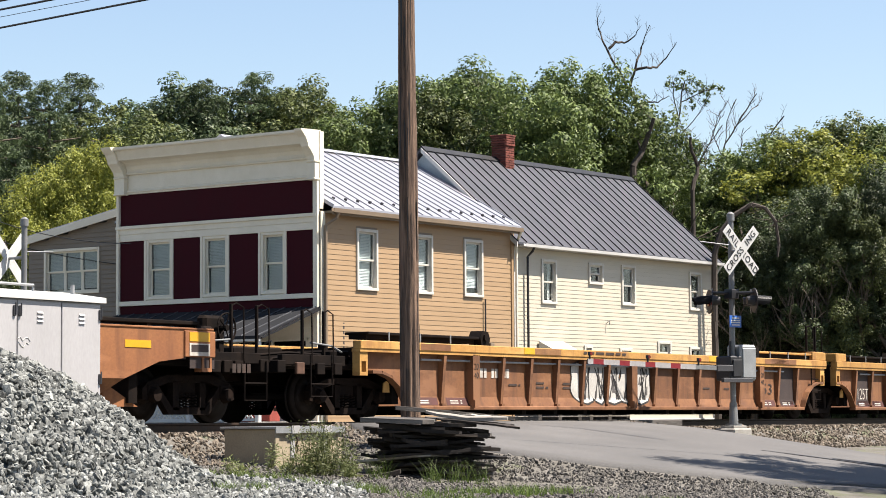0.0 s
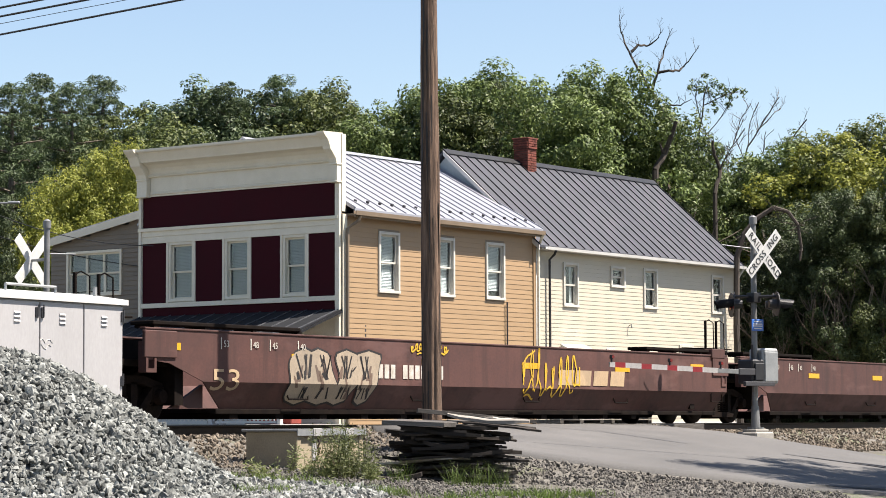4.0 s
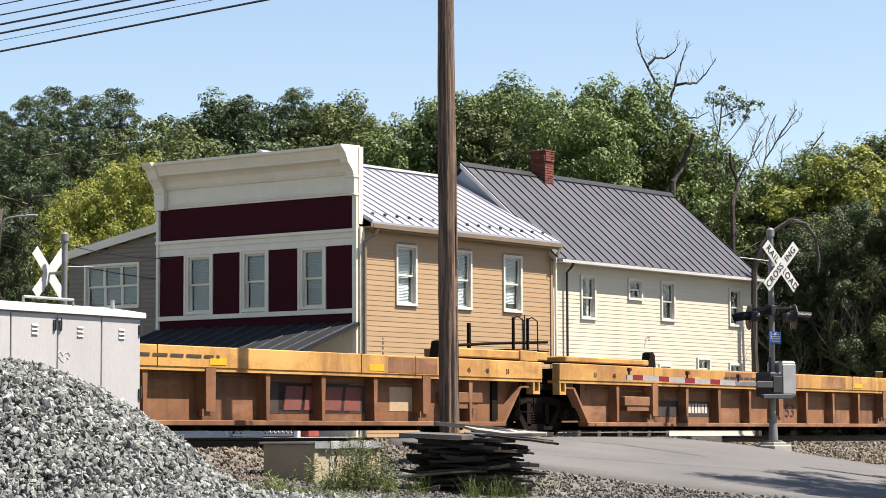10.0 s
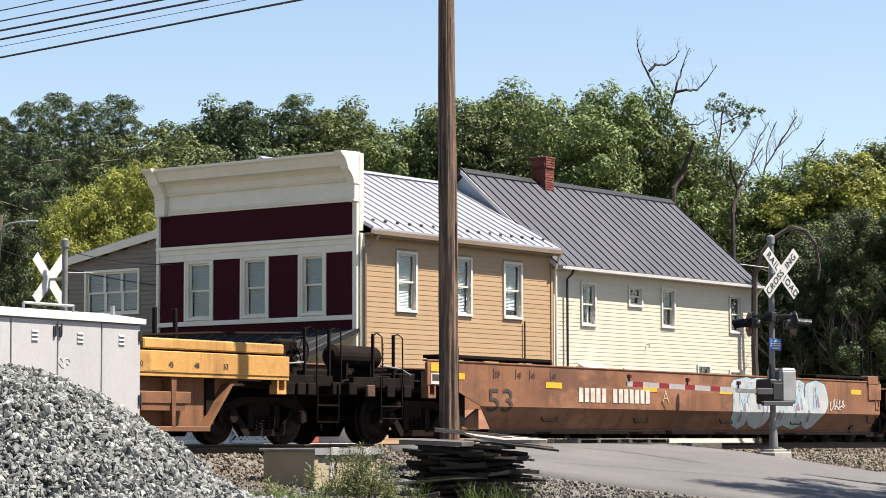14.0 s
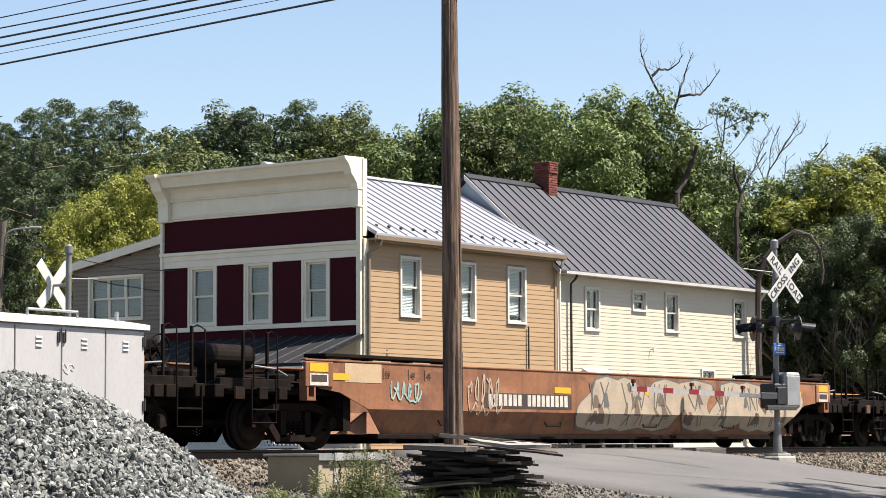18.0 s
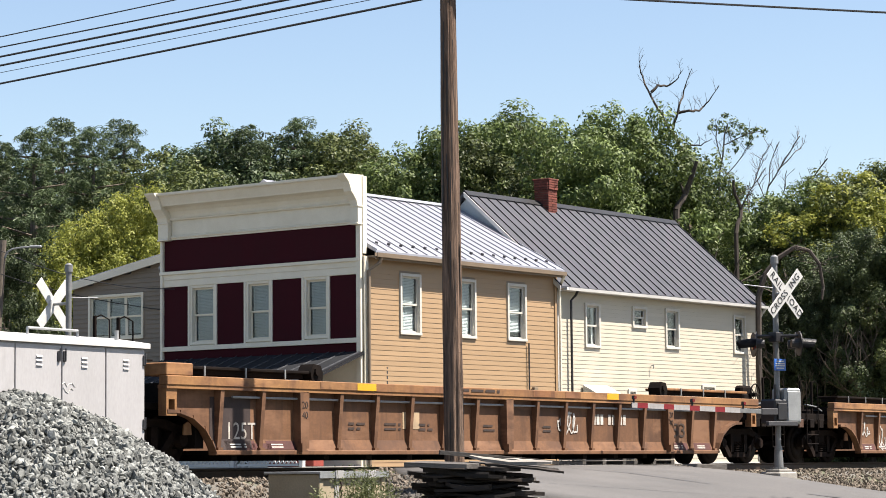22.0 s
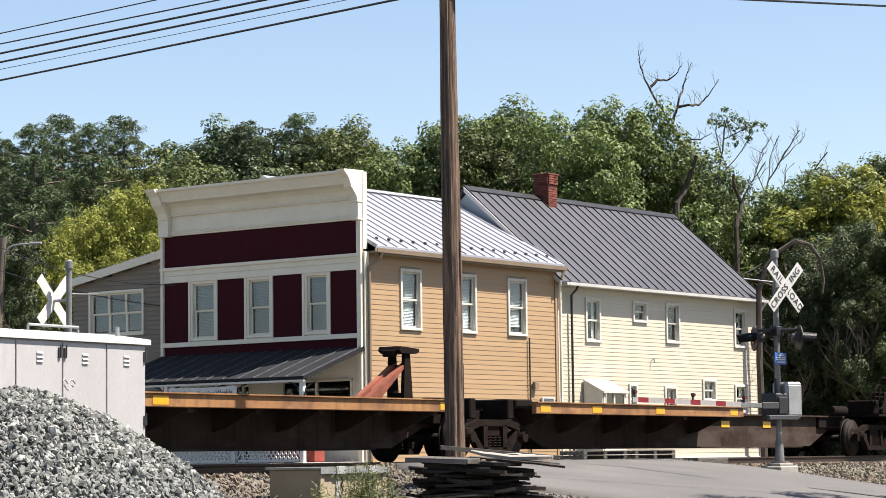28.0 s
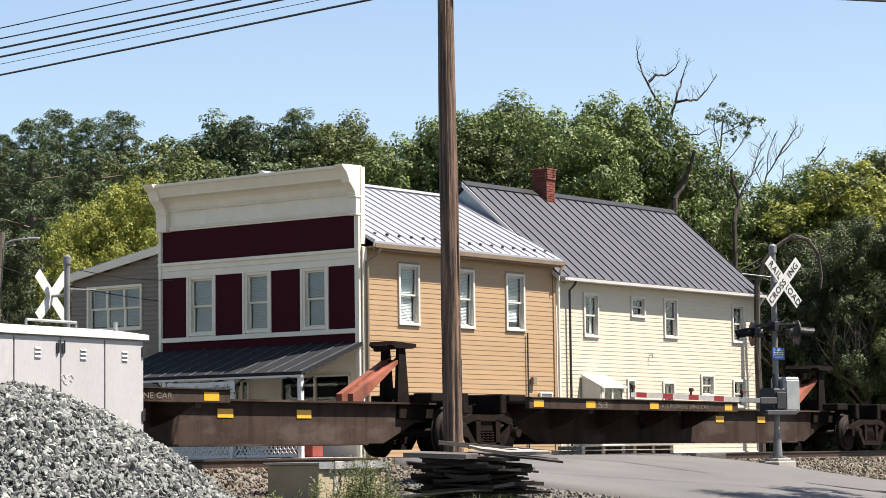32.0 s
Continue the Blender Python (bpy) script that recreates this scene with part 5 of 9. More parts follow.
# ---- signal cabinet ----
def build_cabinet():
    cb = thing("signal_cabinet", pose(-4.05, 32.25, 0.80, 0, 0, 59.0), "pale grey aluminium railway signal cabinet with latched doors", "cabinet")
    # local x runs along the track; the front faces local -y
    W, D, T = 4.4, 1.1, 2.40
    bm = bmesh.new()
    box(bm, -W, 0, 0, D, 0.0, T, 0.01)
    part("body", bm, M["silver"], cb)
    bm = bmesh.new()
    prism(bm, [(-0.07, T), (-0.07, T + 0.07), (D / 2, T + 0.16), (D + 0.07, T + 0.07), (D + 0.07, T)], -W - 0.05, 0.06, "yz")
    part("roof", bm, M["white"], cb, "pale sloping cabinet roof")
    xs = [0.0, -0.83, -1.72, -2.62, -W]
    for x1, x0 in zip(xs, xs[1:]):
        bm = bmesh.new()
        box(bm, x0 + 0.012, x1 - 0.012, -0.028, -0.002, 0.06, T - 0.02, 0.006)
        d = part("door", bm, M["silver"], cb, "flat grey cabinet door")
        bm = bmesh.new()
        for k in range(3):
            zc = T - 0.17 - k * 0.055
            xc = (x0 + x1) / 2
            prism(bm, [(-0.028, zc - 0.012), (-0.045, zc - 0.012), (-0.03, zc + 0.014), (-0.028, zc + 0.014)], xc - 0.06, xc + 0.06, "yz")
        part("vent", bm, M["silver"], d)
    for x in (-0.03, -1.68, -1.79):
        for z in (T - 0.16, T - 1.02):
            bm = bmesh.new()
            box(bm, x - 0.025, x + 0.025, -0.055, -0.02, z - 0.07, z + 0.07, 0.008)
            tube(bm, (x, -0.06, z - 0.05), (x, -0.06, z + 0.10), 0.010)
            part("latch", bm, M["flashing"], cb, "dark steel door latch")
    bm = bmesh.new()
    bend(bm, [(-1.72 + 0.05 * i, -0.03, T - 0.52 + 0.03 * math.sin(i * 2.2)) for i in range(6)], 0.006, 4)
    bend(bm, [(-1.70 + 0.05 * i, -0.03, T - 0.60 + 0.04 * math.cos(i * 1.9)) for i in range(5)], 0.006, 4)
    part("scribble", bm, M["spray_white"], cb, "faint white spray scribble")
    bm = bmesh.new()
    bend(bm, [(-1.9, 0.4, T + 0.12), (-1.9, 0.4, T + 0.22), (-0.9, 0.4, T + 0.22), (-0.9, 0.4, T + 0.12)], 0.02)
    part("roof_conduit", bm, M["galv"], cb)
    bm = bmesh.new()
    tube(bm, (-0.2, 0.3, T + 0.1), (-0.2, 0.3, T + 0.25), 0.03)
    part("roof_vent_pipe", bm, M["galv"], cb)
    bm = bmesh.new()
    box(bm, -W - 0.1, 0.1, -0.1, D + 0.1, -0.5, 0.0)
    part("plinth", bm, M["concrete"], cb)


build_cabinet()


# ---- cable vault with metal lid ----
def build_vault():
    bx = thing("cable_vault", pose(-2.54, 34.50, 0.93, 0, 0, 57.0), "tan boarded trackside box with a grey metal lid", "box")
    L, W, T = 1.62, 0.90, 0.56
    bm = bmesh.new()
    box(bm, 0, L, -W, 0, -0.25, T, 0.012)
    part("body", bm, M["box_board"], bx)
    bm = bmesh.new()
    box(bm, -0.04, L + 0.04, -W - 0.05, 0.05, T, T + 0.035, 0.006)
    box(bm, -0.05, L + 0.05, -W - 0.06, -W - 0.045, T - 0.06, T + 0.035)
    part("lid", bm, M["galv"], bx, "grey sheet-metal lid")
    for x in (0.42, 1.22):
        bm = bmesh.new()
        box(bm, x - 0.05, x + 0.05, -W - 0.02, -W + 0.0, T - 0.42, T - 0.06, 0.006)
        box(bm, x - 0.10, x + 0.10, -W - 0.075, -W - 0.06, T - 0.07, T + 0.045, 0.006)
        part("strap", bm, M["silver"], bx, "pale metal strap")
        bm = bmesh.new()
        bend(bm, [(x + 0.06, -W - 0.03, T - 0.05 - 0.06 * i) if i % 2 else (x + 0.075, -W - 0.045, T - 0.05 - 0.06 * i) for i in range(6)], 0.014)
        part("chain", bm, M["rail"], bx)
    for x in (0.03, L - 0.03):
        bm = bmesh.new()
        box(bm, x - 0.05, x + 0.05, -W - 0.025, -W + 0.01, -0.2, T - 0.01, 0.008)
        part("corner_batten", bm, M["box_board"], bx)


build_vault()


# ---- stack of old planks ----
def build_stack():
    sk = thing("plank_stack", pose(0.36, 33.6, 0.62, 0, 0, 0), "untidy stack of old dark crossing planks and ties", "plank stack")
    rng = random.Random(11)
    meshes = []
    for v in range(14):
        ln, wd, th = rng.uniform(0.7, 1.5), rng.uniform(0.14, 0.30), rng.uniform(0.022, 0.06)
        bm = bmesh.new()
        n = 6
        rows = []
        bow = rng.uniform(-0.03, 0.05)
        for i in range(n + 1):
            x = -ln / 2 + ln * i / n
            wz = 0.012 * noise.noise((x * 2, v * 5.1, 0)) + bow * (2 * x / ln) ** 2
            e = 0.6 * wd * rng.random() if i in (0, n) else 0.04 * rng.random()
            f = 0.5 * wd * rng.random() if i in (0, n) else 0.03 * rng.random()
            t2 = th * rng.uniform(0.75, 1.1)
            rows.append([bm.verts.new(p) for p in ((x, -wd / 2 + f, wz), (x, wd / 2 - e, wz), (x, wd / 2 - e, wz + t2), (x, -wd / 2 + f, wz + t2))])
        for a, b in zip(rows, rows[1:]):
            for i in range(4):
                bm.faces.new((a[i], a[(i + 1) % 4], b[(i + 1) % 4], b[i]))
        bm.faces.new(rows[0])
        bm.faces.new(rows[-1][::-1])
        meshes.append((link_mesh(bm, "plank"), th))
    z = -0.12
    while z < 0.88:
        # broad and slumped at the foot, narrow in the middle
        mid, half = (-0.12, 0.80) if z < 0.26 else (0.06, 0.55) if z < 0.72 else (0.05, 0.45)
        for k in range(6):
            me, th = meshes[rng.randrange(14)]
            y = -0.60 + 1.1 * k / 5 + rng.uniform(-0.10, 0.10)
            x = mid + rng.uniform(-half, half) * 0.9
            tilt = rng.gauss(0, 4.0) + (9 * (x - mid) if z < 0.3 else 0)
            m = pose(x, y, z + rng.uniform(-0.015, 0.02), rng.gauss(0, 4), tilt, rng.gauss(-2, 10)) @ Matrix.Diagonal((rng.uniform(0.65, 1.1), 1, 1, 1))
            r = rng.random()
            part("plank", me, M["dark_wood"] if r < 0.84 else M["old_wood"] if r < 0.97 else M["pale_wood"], sk, m=m)
        z += 0.040
    # a broad slab, a sawn beam and torn silvery boards on top
    def slab(b):
        prism(b, [(-0.56, -0.22), (0.30, -0.34), (0.46, -0.20), (0.50, 0.25), (-0.30, 0.30)], 0.0, 0.06, "xy")
    part("slab", shared("slab", slab), M["old_wood"], sk, "broad silvered slab with a dark sawn edge", m=pose(-0.36, -0.42, 0.955, 3, 2, 0))
    part("slab", shared("slab", slab), M["dark_wood"], sk, m=pose(-0.16, -0.30, 0.86, 2, 3, 12))
    part("beam", shared("stack_beam", lambda b: box(b, -0.85, 0.85, -0.035, 0.035, -0.03, 0.03, 0.004)), M["old_wood"], sk, "long grey sawn beam", m=pose(0.40, -0.12, 1.075, 0, 5.5, 10))
    for x, y, zz, a, sc, tilt, mat in ((0.55, -0.35, 0.99, -8, 0.9, 5, "pale_wood"), (0.72, -0.15, 1.0, -14, 0.8, 6, "pale_wood"), (0.62, 0.2, 0.97, 6, 1.0, 5, "old_wood"), (0.30, -0.5, 0.90, 4, 1.1, 3, "dark_wood"), (0.75, -0.50, 0.93, -10, 0.8, 7, "dark_wood")):
        part("plank", meshes[(int(abs(x) * 100)) % 14][0], M[mat], sk, "torn silvery plank" if mat == "pale_wood" else "", m=pose(x, y, zz, 5, tilt, a) @ Matrix.Diagonal((sc, 1.2, 0.9, 1)))


build_stack()


# ---- low things behind the track ----
def build_pallets():
    for k, (x, y, a) in enumerate(((3.4, 55.2, 30), (4.6, 56.2, 34))):
        pa = thing("pallet_stack", pose(x, y, 1.48, 0, 0, a), "low grey stack of wooden pallets by the cream house", "pallet", "pallets")
        for j in range(3):
            zz = j * 0.10
            board = shared("deck_board", lambda bm: box(bm, -0.6, 0.6, -0.06, 0.06, 0.07, 0.09, 0.003))
            bearer = shared("bearer", lambda bm: box(bm, -0.05, 0.05, -0.5, 0.5, 0.0, 0.07, 0.003))
            for i in range(5):
                part("deck_board", board, M["old_wood"], pa, m=pose(0, -0.44 + i * 0.22, zz))
            for i in range(3):
                part("bearer", bearer, M["old_wood"], pa, m=pose(-0.55 + i * 0.55, 0, zz))


build_pallets()


# ---- vegetation near the camera ----
def blade_cluster(name, spots, material, label, category, hmin, hmax, width, spread=0.25, per=40, seed=1):
    rng = random.Random(seed)
    verts, faces = [], []
    for x, y, z, r in spots:
        for k in range(per):
            a, d = rng.uniform(0, 6.283), r * math.sqrt(rng.random())
            bx, by = x + d * math.cos(a), y + d * math.sin(a)
            h = rng.uniform(hmin, hmax)
            t = rng.uniform(0, 6.283)
            lx, ly = spread * h * math.cos(t), spread * h * math.sin(t)
            wx, wy = -width * math.sin(a + 1), width * math.cos(a + 1)
            i = len(verts)
            verts += [(bx - wx, by - wy, z), (bx + wx, by + wy, z), (bx + lx * 0.4 + wx * 0.7, by + ly * 0.4 + wy * 0.7, z + h * 0.6), (bx + lx * 0.4 - wx * 0.7, by + ly * 0.4 - wy * 0.7, z + h * 0.6), (bx + lx, by + ly, z + h)]
            faces += [(i, i + 1, i + 2, i + 3), (i + 3, i + 2, i + 4)]
    me = bpy.data.meshes.new(name)
    me.from_pydata(verts, [], faces)
    me.materials.append(material)
    return tagged(new(name, me), label, category, kind="stuff")


def weed_plant(name, x, y, z, h, w, n, seed, label):
    rng = random.Random(seed)
    verts, faces = [], []
    stems = bmesh.new()
    for k in range(n):
        a, d = rng.uniform(0, 6.283), w * math.sqrt(rng.random())
        hh = h * rng.uniform(0.45, 1.0)
        lean = Vector((rng.uniform(-0.25, 0.25), rng.uniform(-0.25, 0.25), 1)) * hh
        p0 = Vector((d * math.cos(a), d * math.sin(a), 0))
        tube(stems, p0, p0 + lean, 0.006, 0.003, n=4, caps=False)
        for j in range(64):
            t = rng.uniform(0.12, 1.0)
            c = p0 + lean * t
            dirv = Vector((rng.uniform(-1, 1), rng.uniform(-1, 1), rng.uniform(-0.3, 0.7))).normalized()
            s = rng.uniform(0.014, 0.036) * (1.2 - 0.4 * t)
            side = dirv.orthogonal().normalized() * s * 0.35
            c2 = c + dirv * rng.uniform(0.0, 0.09)
            i = len(verts)
            verts += [tuple(c2), tuple(c2 + dirv * s + side), tuple(c2 + dirv * 2 * s), tuple(c2 + dirv * s - side)]
            faces.append((i, i + 1, i + 2, i + 3))
    pl = thing(name, pose(x, y, z), label, "weed", "weeds by the track")
    part("stems", stems, M["weed"], pl)
    me = bpy.data.meshes.new("leaves")
    me.from_pydata(verts, [], faces)
    part("leaves", me, M["weed"], pl)


for x, y, h, w, n, seed, lb in ((-1.02, 32.5, 0.80, 0.40, 46, 3, "bushy pale-green weed beside the boarded box"), (-1.35, 32.3, 0.42, 0.22, 13, 4, "low green weed in the gravel"), (-1.80, 33.0, 0.46, 0.05, 3, 5, "single tall green weed by the box"), (-0.75, 32.3, 0.28, 0.2, 8, 6, "low green weed in the gravel"), (-2.1, 31.6, 0.28, 0.2, 6, 7, "low green weed by the stone heap")):
    weed_plant("weed", x, y, land(x, y) - 0.02, h, w, n, seed, lb)
rng0 = random.Random(21)
blade_cluster("grass_tuft", [(0.80, 32.3, land(0.80, 32.3), 0.16), (0.62, 32.3, land(0.62, 32.3), 0.20), (1.1, 32.3, land(1.1, 32.3), 0.12), (0.4, 32.2, land(0.4, 32.2), 0.12), (-0.3, 32.2, land(-0.3, 32.2), 0.15)], M["grass"], "green grass tuft before the plank stack", "grass", 0.12, 0.40, 0.004, 0.7, 42, 2)
vs = []
while len(vs) < 120:
    x, y = rng0.uniform(-3.0, 4.5), rng0.uniform(27.5, 31.6)
    if q_of(x, y) < 5.0 or road_offset(x, y) > -4.0:
        continue
    if noise.noise((x * 0.8, y * 0.8, 9)) < 0.15:
        continue
    vs.append((x, y, land(x, y) - 0.01, 0.16))
blade_cluster("grass", vs, M["grass"], "sparse green grass on the gravel verge", "grass", 0.05, 0.16, 0.005, 0.5, 34, 3)


# ---- trees ----
def crown_mesh(key, lobes, leaves, size, seed, squash=1.0, needle=False, drop=0.0):
    """Many small leaves gathered in uneven lobes (x, y, z, r) with gaps between them."""
    if key in MESH:
        return MESH[key]
    rng = np.random.default_rng(seed)
    lb = np.array(lobes)
    wt = lb[:, 3] ** 2
    pick = rng.choice(len(lb), leaves, p=wt / wt.sum())
    d = rng.normal(size=(leaves, 3))
    d /= np.linalg.norm(d, axis=1)[:, None]
    # rounded tufts on each lobe's skin; the leaves of a tuft face outward from its middle
    nc = 15
    cd = rng.normal(size=(len(lb), nc, 3)) + np.array((0, 0, 0.25))
    cd /= np.linalg.norm(cd, axis=2)[:, :, None]
    reach = rng.uniform(0.62, 1.12, (len(lb), nc))
    tuft = rng.uniform(0.24, 0.46, (len(lb), nc))
    ci = rng.integers(0, nc, leaves)
    c = cd[pick, ci]
    d[:, 2] += 0.2
    d /= np.linalg.norm(d, axis=1)[:, None]
    ctr = lb[pick, :3] + c * (lb[pick, 3] * reach[pick, ci])[:, None] * np.array((1, 1, squash))
    ctr += d * (lb[pick, 3] * tuft[pick, ci] * (0.35 + 0.65 * rng.random(leaves) ** 0.6))[:, None] * np.array((1, 1, 0.5 + 0.5 * squash))
    ctr[:, 2] -= drop * rng.random(leaves)
    n = rng.normal(size=(leaves, 3)) * 0.38 + np.array((0, 0, 0.25)) + c * 0.25 + d * 1.0
    n /= np.linalg.norm(n, axis=1)[:, None]
    a = np.cross(n, rng.normal(size=(leaves, 3)))
    a /= np.linalg.norm(a, axis=1)[:, None]
    b = np.cross(n, a)
    s = size * rng.uniform(0.6, 1.35, leaves)[:, None]
    w = 0.16 if needle else 0.62
    v = np.stack([ctr - a * s - b * s * w, ctr - a * s * 0.6 + b * s * w + n * s * 0.2, ctr + a * s], 1).reshape(-1, 3)
    me = bpy.data.meshes.new("crown")
    me.vertices.add(len(v))
    me.vertices.foreach_set("co", v.astype(np.float32).ravel())
    me.loops.add(len(v))
    me.loops.foreach_set("vertex_index", np.arange(len(v), dtype=np.int32))
    me.polygons.add(leaves)
    me.polygons.foreach_set("loop_start", np.arange(0, len(v), 3, dtype=np.int32))
    me.update(calc_edges=True)
    MESH[key] = me
    return me


def limb(bm, p, d, ln, r, depth, rng, up=0.25, split=(2, 3), shrink=0.72, minr=0.012):
    """A branching limb of bent tapered pieces."""
    n = 4
    for i in range(n):
        d2 = (d + Vector((rng.uniform(-0.25, 0.25), rng.uniform(-0.25, 0.25), rng.uniform(-0.1, 0.1) + up * 0.25))).normalized()
        q = p + d2 * ln / n
        r2 = max(minr * 0.6, r * (1 - 0.35 / n))
        tube(bm, p, q, r, r2, n=6 if r > 0.05 else 4, caps=False)
        p, d, r = q, d2, r2
        if depth > 0 and i >= 1 and rng.random() < 0.75:
            side = Vector((rng.uniform(-1, 1), rng.uniform(-1, 1), rng.uniform(0, 0.8))).normalized()
            limb(bm, p, (d * 0.55 + side * 0.75).normalized(), ln * shrink * rng.uniform(0.6, 1.0), r * 0.55, depth - 1, rng, up, split, shrink, minr)
    if depth > 0:
        for k in range(rng.randint(*split)):
            side = Vector((rng.uniform(-1, 1), rng.uniform(-1, 1), rng.uniform(0.1, 0.9))).normalized()
            limb(bm, p, (d * 0.8 + side * 0.6).normalized(), ln * shrink, r * 0.62, depth - 1, rng, up, split, shrink, minr)


def tree_kind(kind):
    """Trunk and crown meshes of a tree ten metres tall."""
    rng = random.Random("tree" + kind)
    if kind + "_trunk" not in MESH:
        bm = bmesh.new()
        if kind.startswith("pine"):
            tube(bm, (0, 0, -0.3), (0, 0, 9.4), 0.22, 0.03, n=8)
            for k in range(34):
                z = 1.6 + k * 0.23
                a = k * 2.4
                ln = (1.0 - z / 10.2) * 2.9 + 0.25
                tube(bm, (0, 0, z), (ln * math.cos(a), ln * math.sin(a), z + 0.15 * ln), 0.05, 0.012, n=4, caps=False)
        else:
            tube(bm, (0, 0, -0.3), (0.1, 0.05, 3.2), 0.26, 0.17, n=10)
            for k in range(7):
                a = k * 0.9 + rng.uniform(-0.3, 0.3)
                limb(bm, Vector((0.1, 0.05, 1.8 + 0.25 * k)), Vector((math.cos(a) * 0.8, math.sin(a) * 0.8, 0.7)).normalized(), 2.1, 0.11, 2, rng, up=0.1)
        MESH[kind + "_trunk"] = link_mesh(bm, "trunk")
    lobes = []
    if kind.startswith("pine"):
        for k in range(46):
            z = 1.7 + 8.1 * (k / 45)
            a = k * 2.4
            ln = (1.0 - z / 10.3) * 2.7 * rng.uniform(0.55, 1.15)
            lobes.append((ln * math.cos(a), ln * math.sin(a), z + 0.1, 0.30 + 0.62 * (1 - z / 10.3) * rng.uniform(0.7, 1.2)))
        lobes.append((0, 0, 9.8, 0.22))
        crown = crown_mesh(kind + "_crown", lobes, 58000, 0.066, 3 + len(kind) + ord(kind[-1]), 0.55, True)
    else:
        n = {"round": 42, "tall": 42, "open": 17, "bush": 26, "wall": 44}[kind.split("_")[0]]
        for k in range(n):
            t = rng.random()
            z = 3.0 + 6.0 * t if not kind.startswith("bush") else 0.6 + 5.5 * t
            wmax = 2.9 * math.sin(math.pi * min(0.98, max(0.08, (z - 1.2) / 9.4))) ** 0.7
            if kind.startswith("tall"):
                wmax *= 0.8
            if kind.startswith("wall"):
                z = 0.5 + 8.8 * t
                wmax = 2.5 if z < 7.0 else 2.5 - 0.55 * (z - 7.0)
            if kind.startswith("bush"):
                wmax = 3.4 * (1 - (z / 7.5) ** 2)
            a, d = rng.uniform(0, 6.283), wmax * math.sqrt(rng.random())
            lobes.append((d * math.cos(a), d * math.sin(a), z, rng.uniform(0.55, 1.2) * (0.7 if kind.startswith("open") else 1.0)))
        lobes.append((0.2, 0, 9.2 if not kind.startswith("bush") else 6.2, 0.6))
        crown = crown_mesh(kind + "_crown", lobes, 58000 if not kind.startswith("open") else 9000, 0.056, 5 + ord(kind[-1]), 0.85)
    return MESH[kind + "_trunk"], crown


def plant_tree(kind, leaf, x, y, z, h, spread, turn, label, name="tree"):
    trunk, crown = tree_kind(kind)
    k = h / 10.0
    t = thing(name, pose(x, y, z, 0, 0, turn) @ Matrix.Diagonal((k * spread, k * spread, k, 1)), label, "tree", "trees of the wood")
    part("trunk", trunk, M["bark"], t)
    part("crown", crown, M[leaf], t)
    return t


# along, top height over the eye per metre, depth, kind, leaf, spread, label
def wood_row(rows):
    for bearing, rise, depth, kind, leaf, spread, label in rows:
        z0 = 1.4
        plant_tree(kind, leaf, bearing * depth, depth, z0, 0.955 * rise * depth + 1.6 - z0, spread, (bearing * 9999 + depth * 57) % 360, label)


PINE, MIXED, DARK = "dark green pine at the edge of the wood", "mid-green deciduous tree of the wood", "dense dark green tree of the wood"
ROUND_T = "tall rounded green tree behind the house"
wood_row([
    (-0.205, 0.138, 86, "pine_a", "leaf_pine", 1.25, PINE), (-0.188, 0.142, 82, "pine_b", "leaf_pine", 1.25, PINE), (-0.172, 0.149, 80, "pine_a", "leaf_pine", 1.25, PINE), (-0.160, 0.153, 86, "pine_b", "leaf_pine", 1.15, PINE),
    (-0.147, 0.149, 82, "pine_a", "leaf_pine", 1.15, PINE), (-0.134, 0.152, 88, "pine_b", "leaf_pine", 1.15, PINE), (-0.122, 0.143, 84, "tall_b", "leaf_olive", 1.1, MIXED), (-0.111, 0.137, 94, "round_a", "leaf_mid", 1.0, MIXED),
    (-0.096, 0.146, 92, "tall_c", "leaf_pine", 1.1, PINE), (-0.083, 0.149, 90, "pine_b", "leaf_pine", 1.15, PINE), (-0.071, 0.150, 94, "tall_b", "leaf_dark", 1.1, MIXED), (-0.060, 0.152, 92, "pine_a", "leaf_pine", 1.15, PINE),
    (-0.047, 0.149, 92, "tall_c", "leaf_olive", 1.1, MIXED), (-0.036, 0.143, 96, "round_b", "leaf_dark", 1.0, MIXED), (-0.021, 0.130, 98, "round_a", "leaf_dark", 1.0, DARK),
])
wood_row([
    (-0.009, 0.138, 94, "tall_b", "leaf_dark", 1.0, DARK), (0.006, 0.149, 90, "round_a", "leaf_mid", 1.0, MIXED), (0.017, 0.154, 92, "tall_c", "leaf_mid", 1.1, MIXED), (0.030, 0.154, 90, "round_b", "leaf_olive", 1.0, MIXED),
    (0.044, 0.147, 94, "round_a", "leaf_dark", 1.0, MIXED), (0.056, 0.146, 92, "tall_b", "leaf_dark", 1.0, DARK), (0.070, 0.157, 86, "round_a", "leaf_mid", 0.95, ROUND_T), (0.084, 0.155, 88, "round_b", "leaf_mid", 1.0, ROUND_T),
    (0.098, 0.137, 96, "tall_b", "leaf_dark", 1.0, MIXED), (0.107, 0.106, 90, "round_b", "leaf_olive", 1.0, MIXED), (0.119, 0.098, 94, "round_a", "leaf_olive", 1.0, MIXED), (0.132, 0.098, 92, "round_b", "leaf_olive", 1.0, MIXED),
])
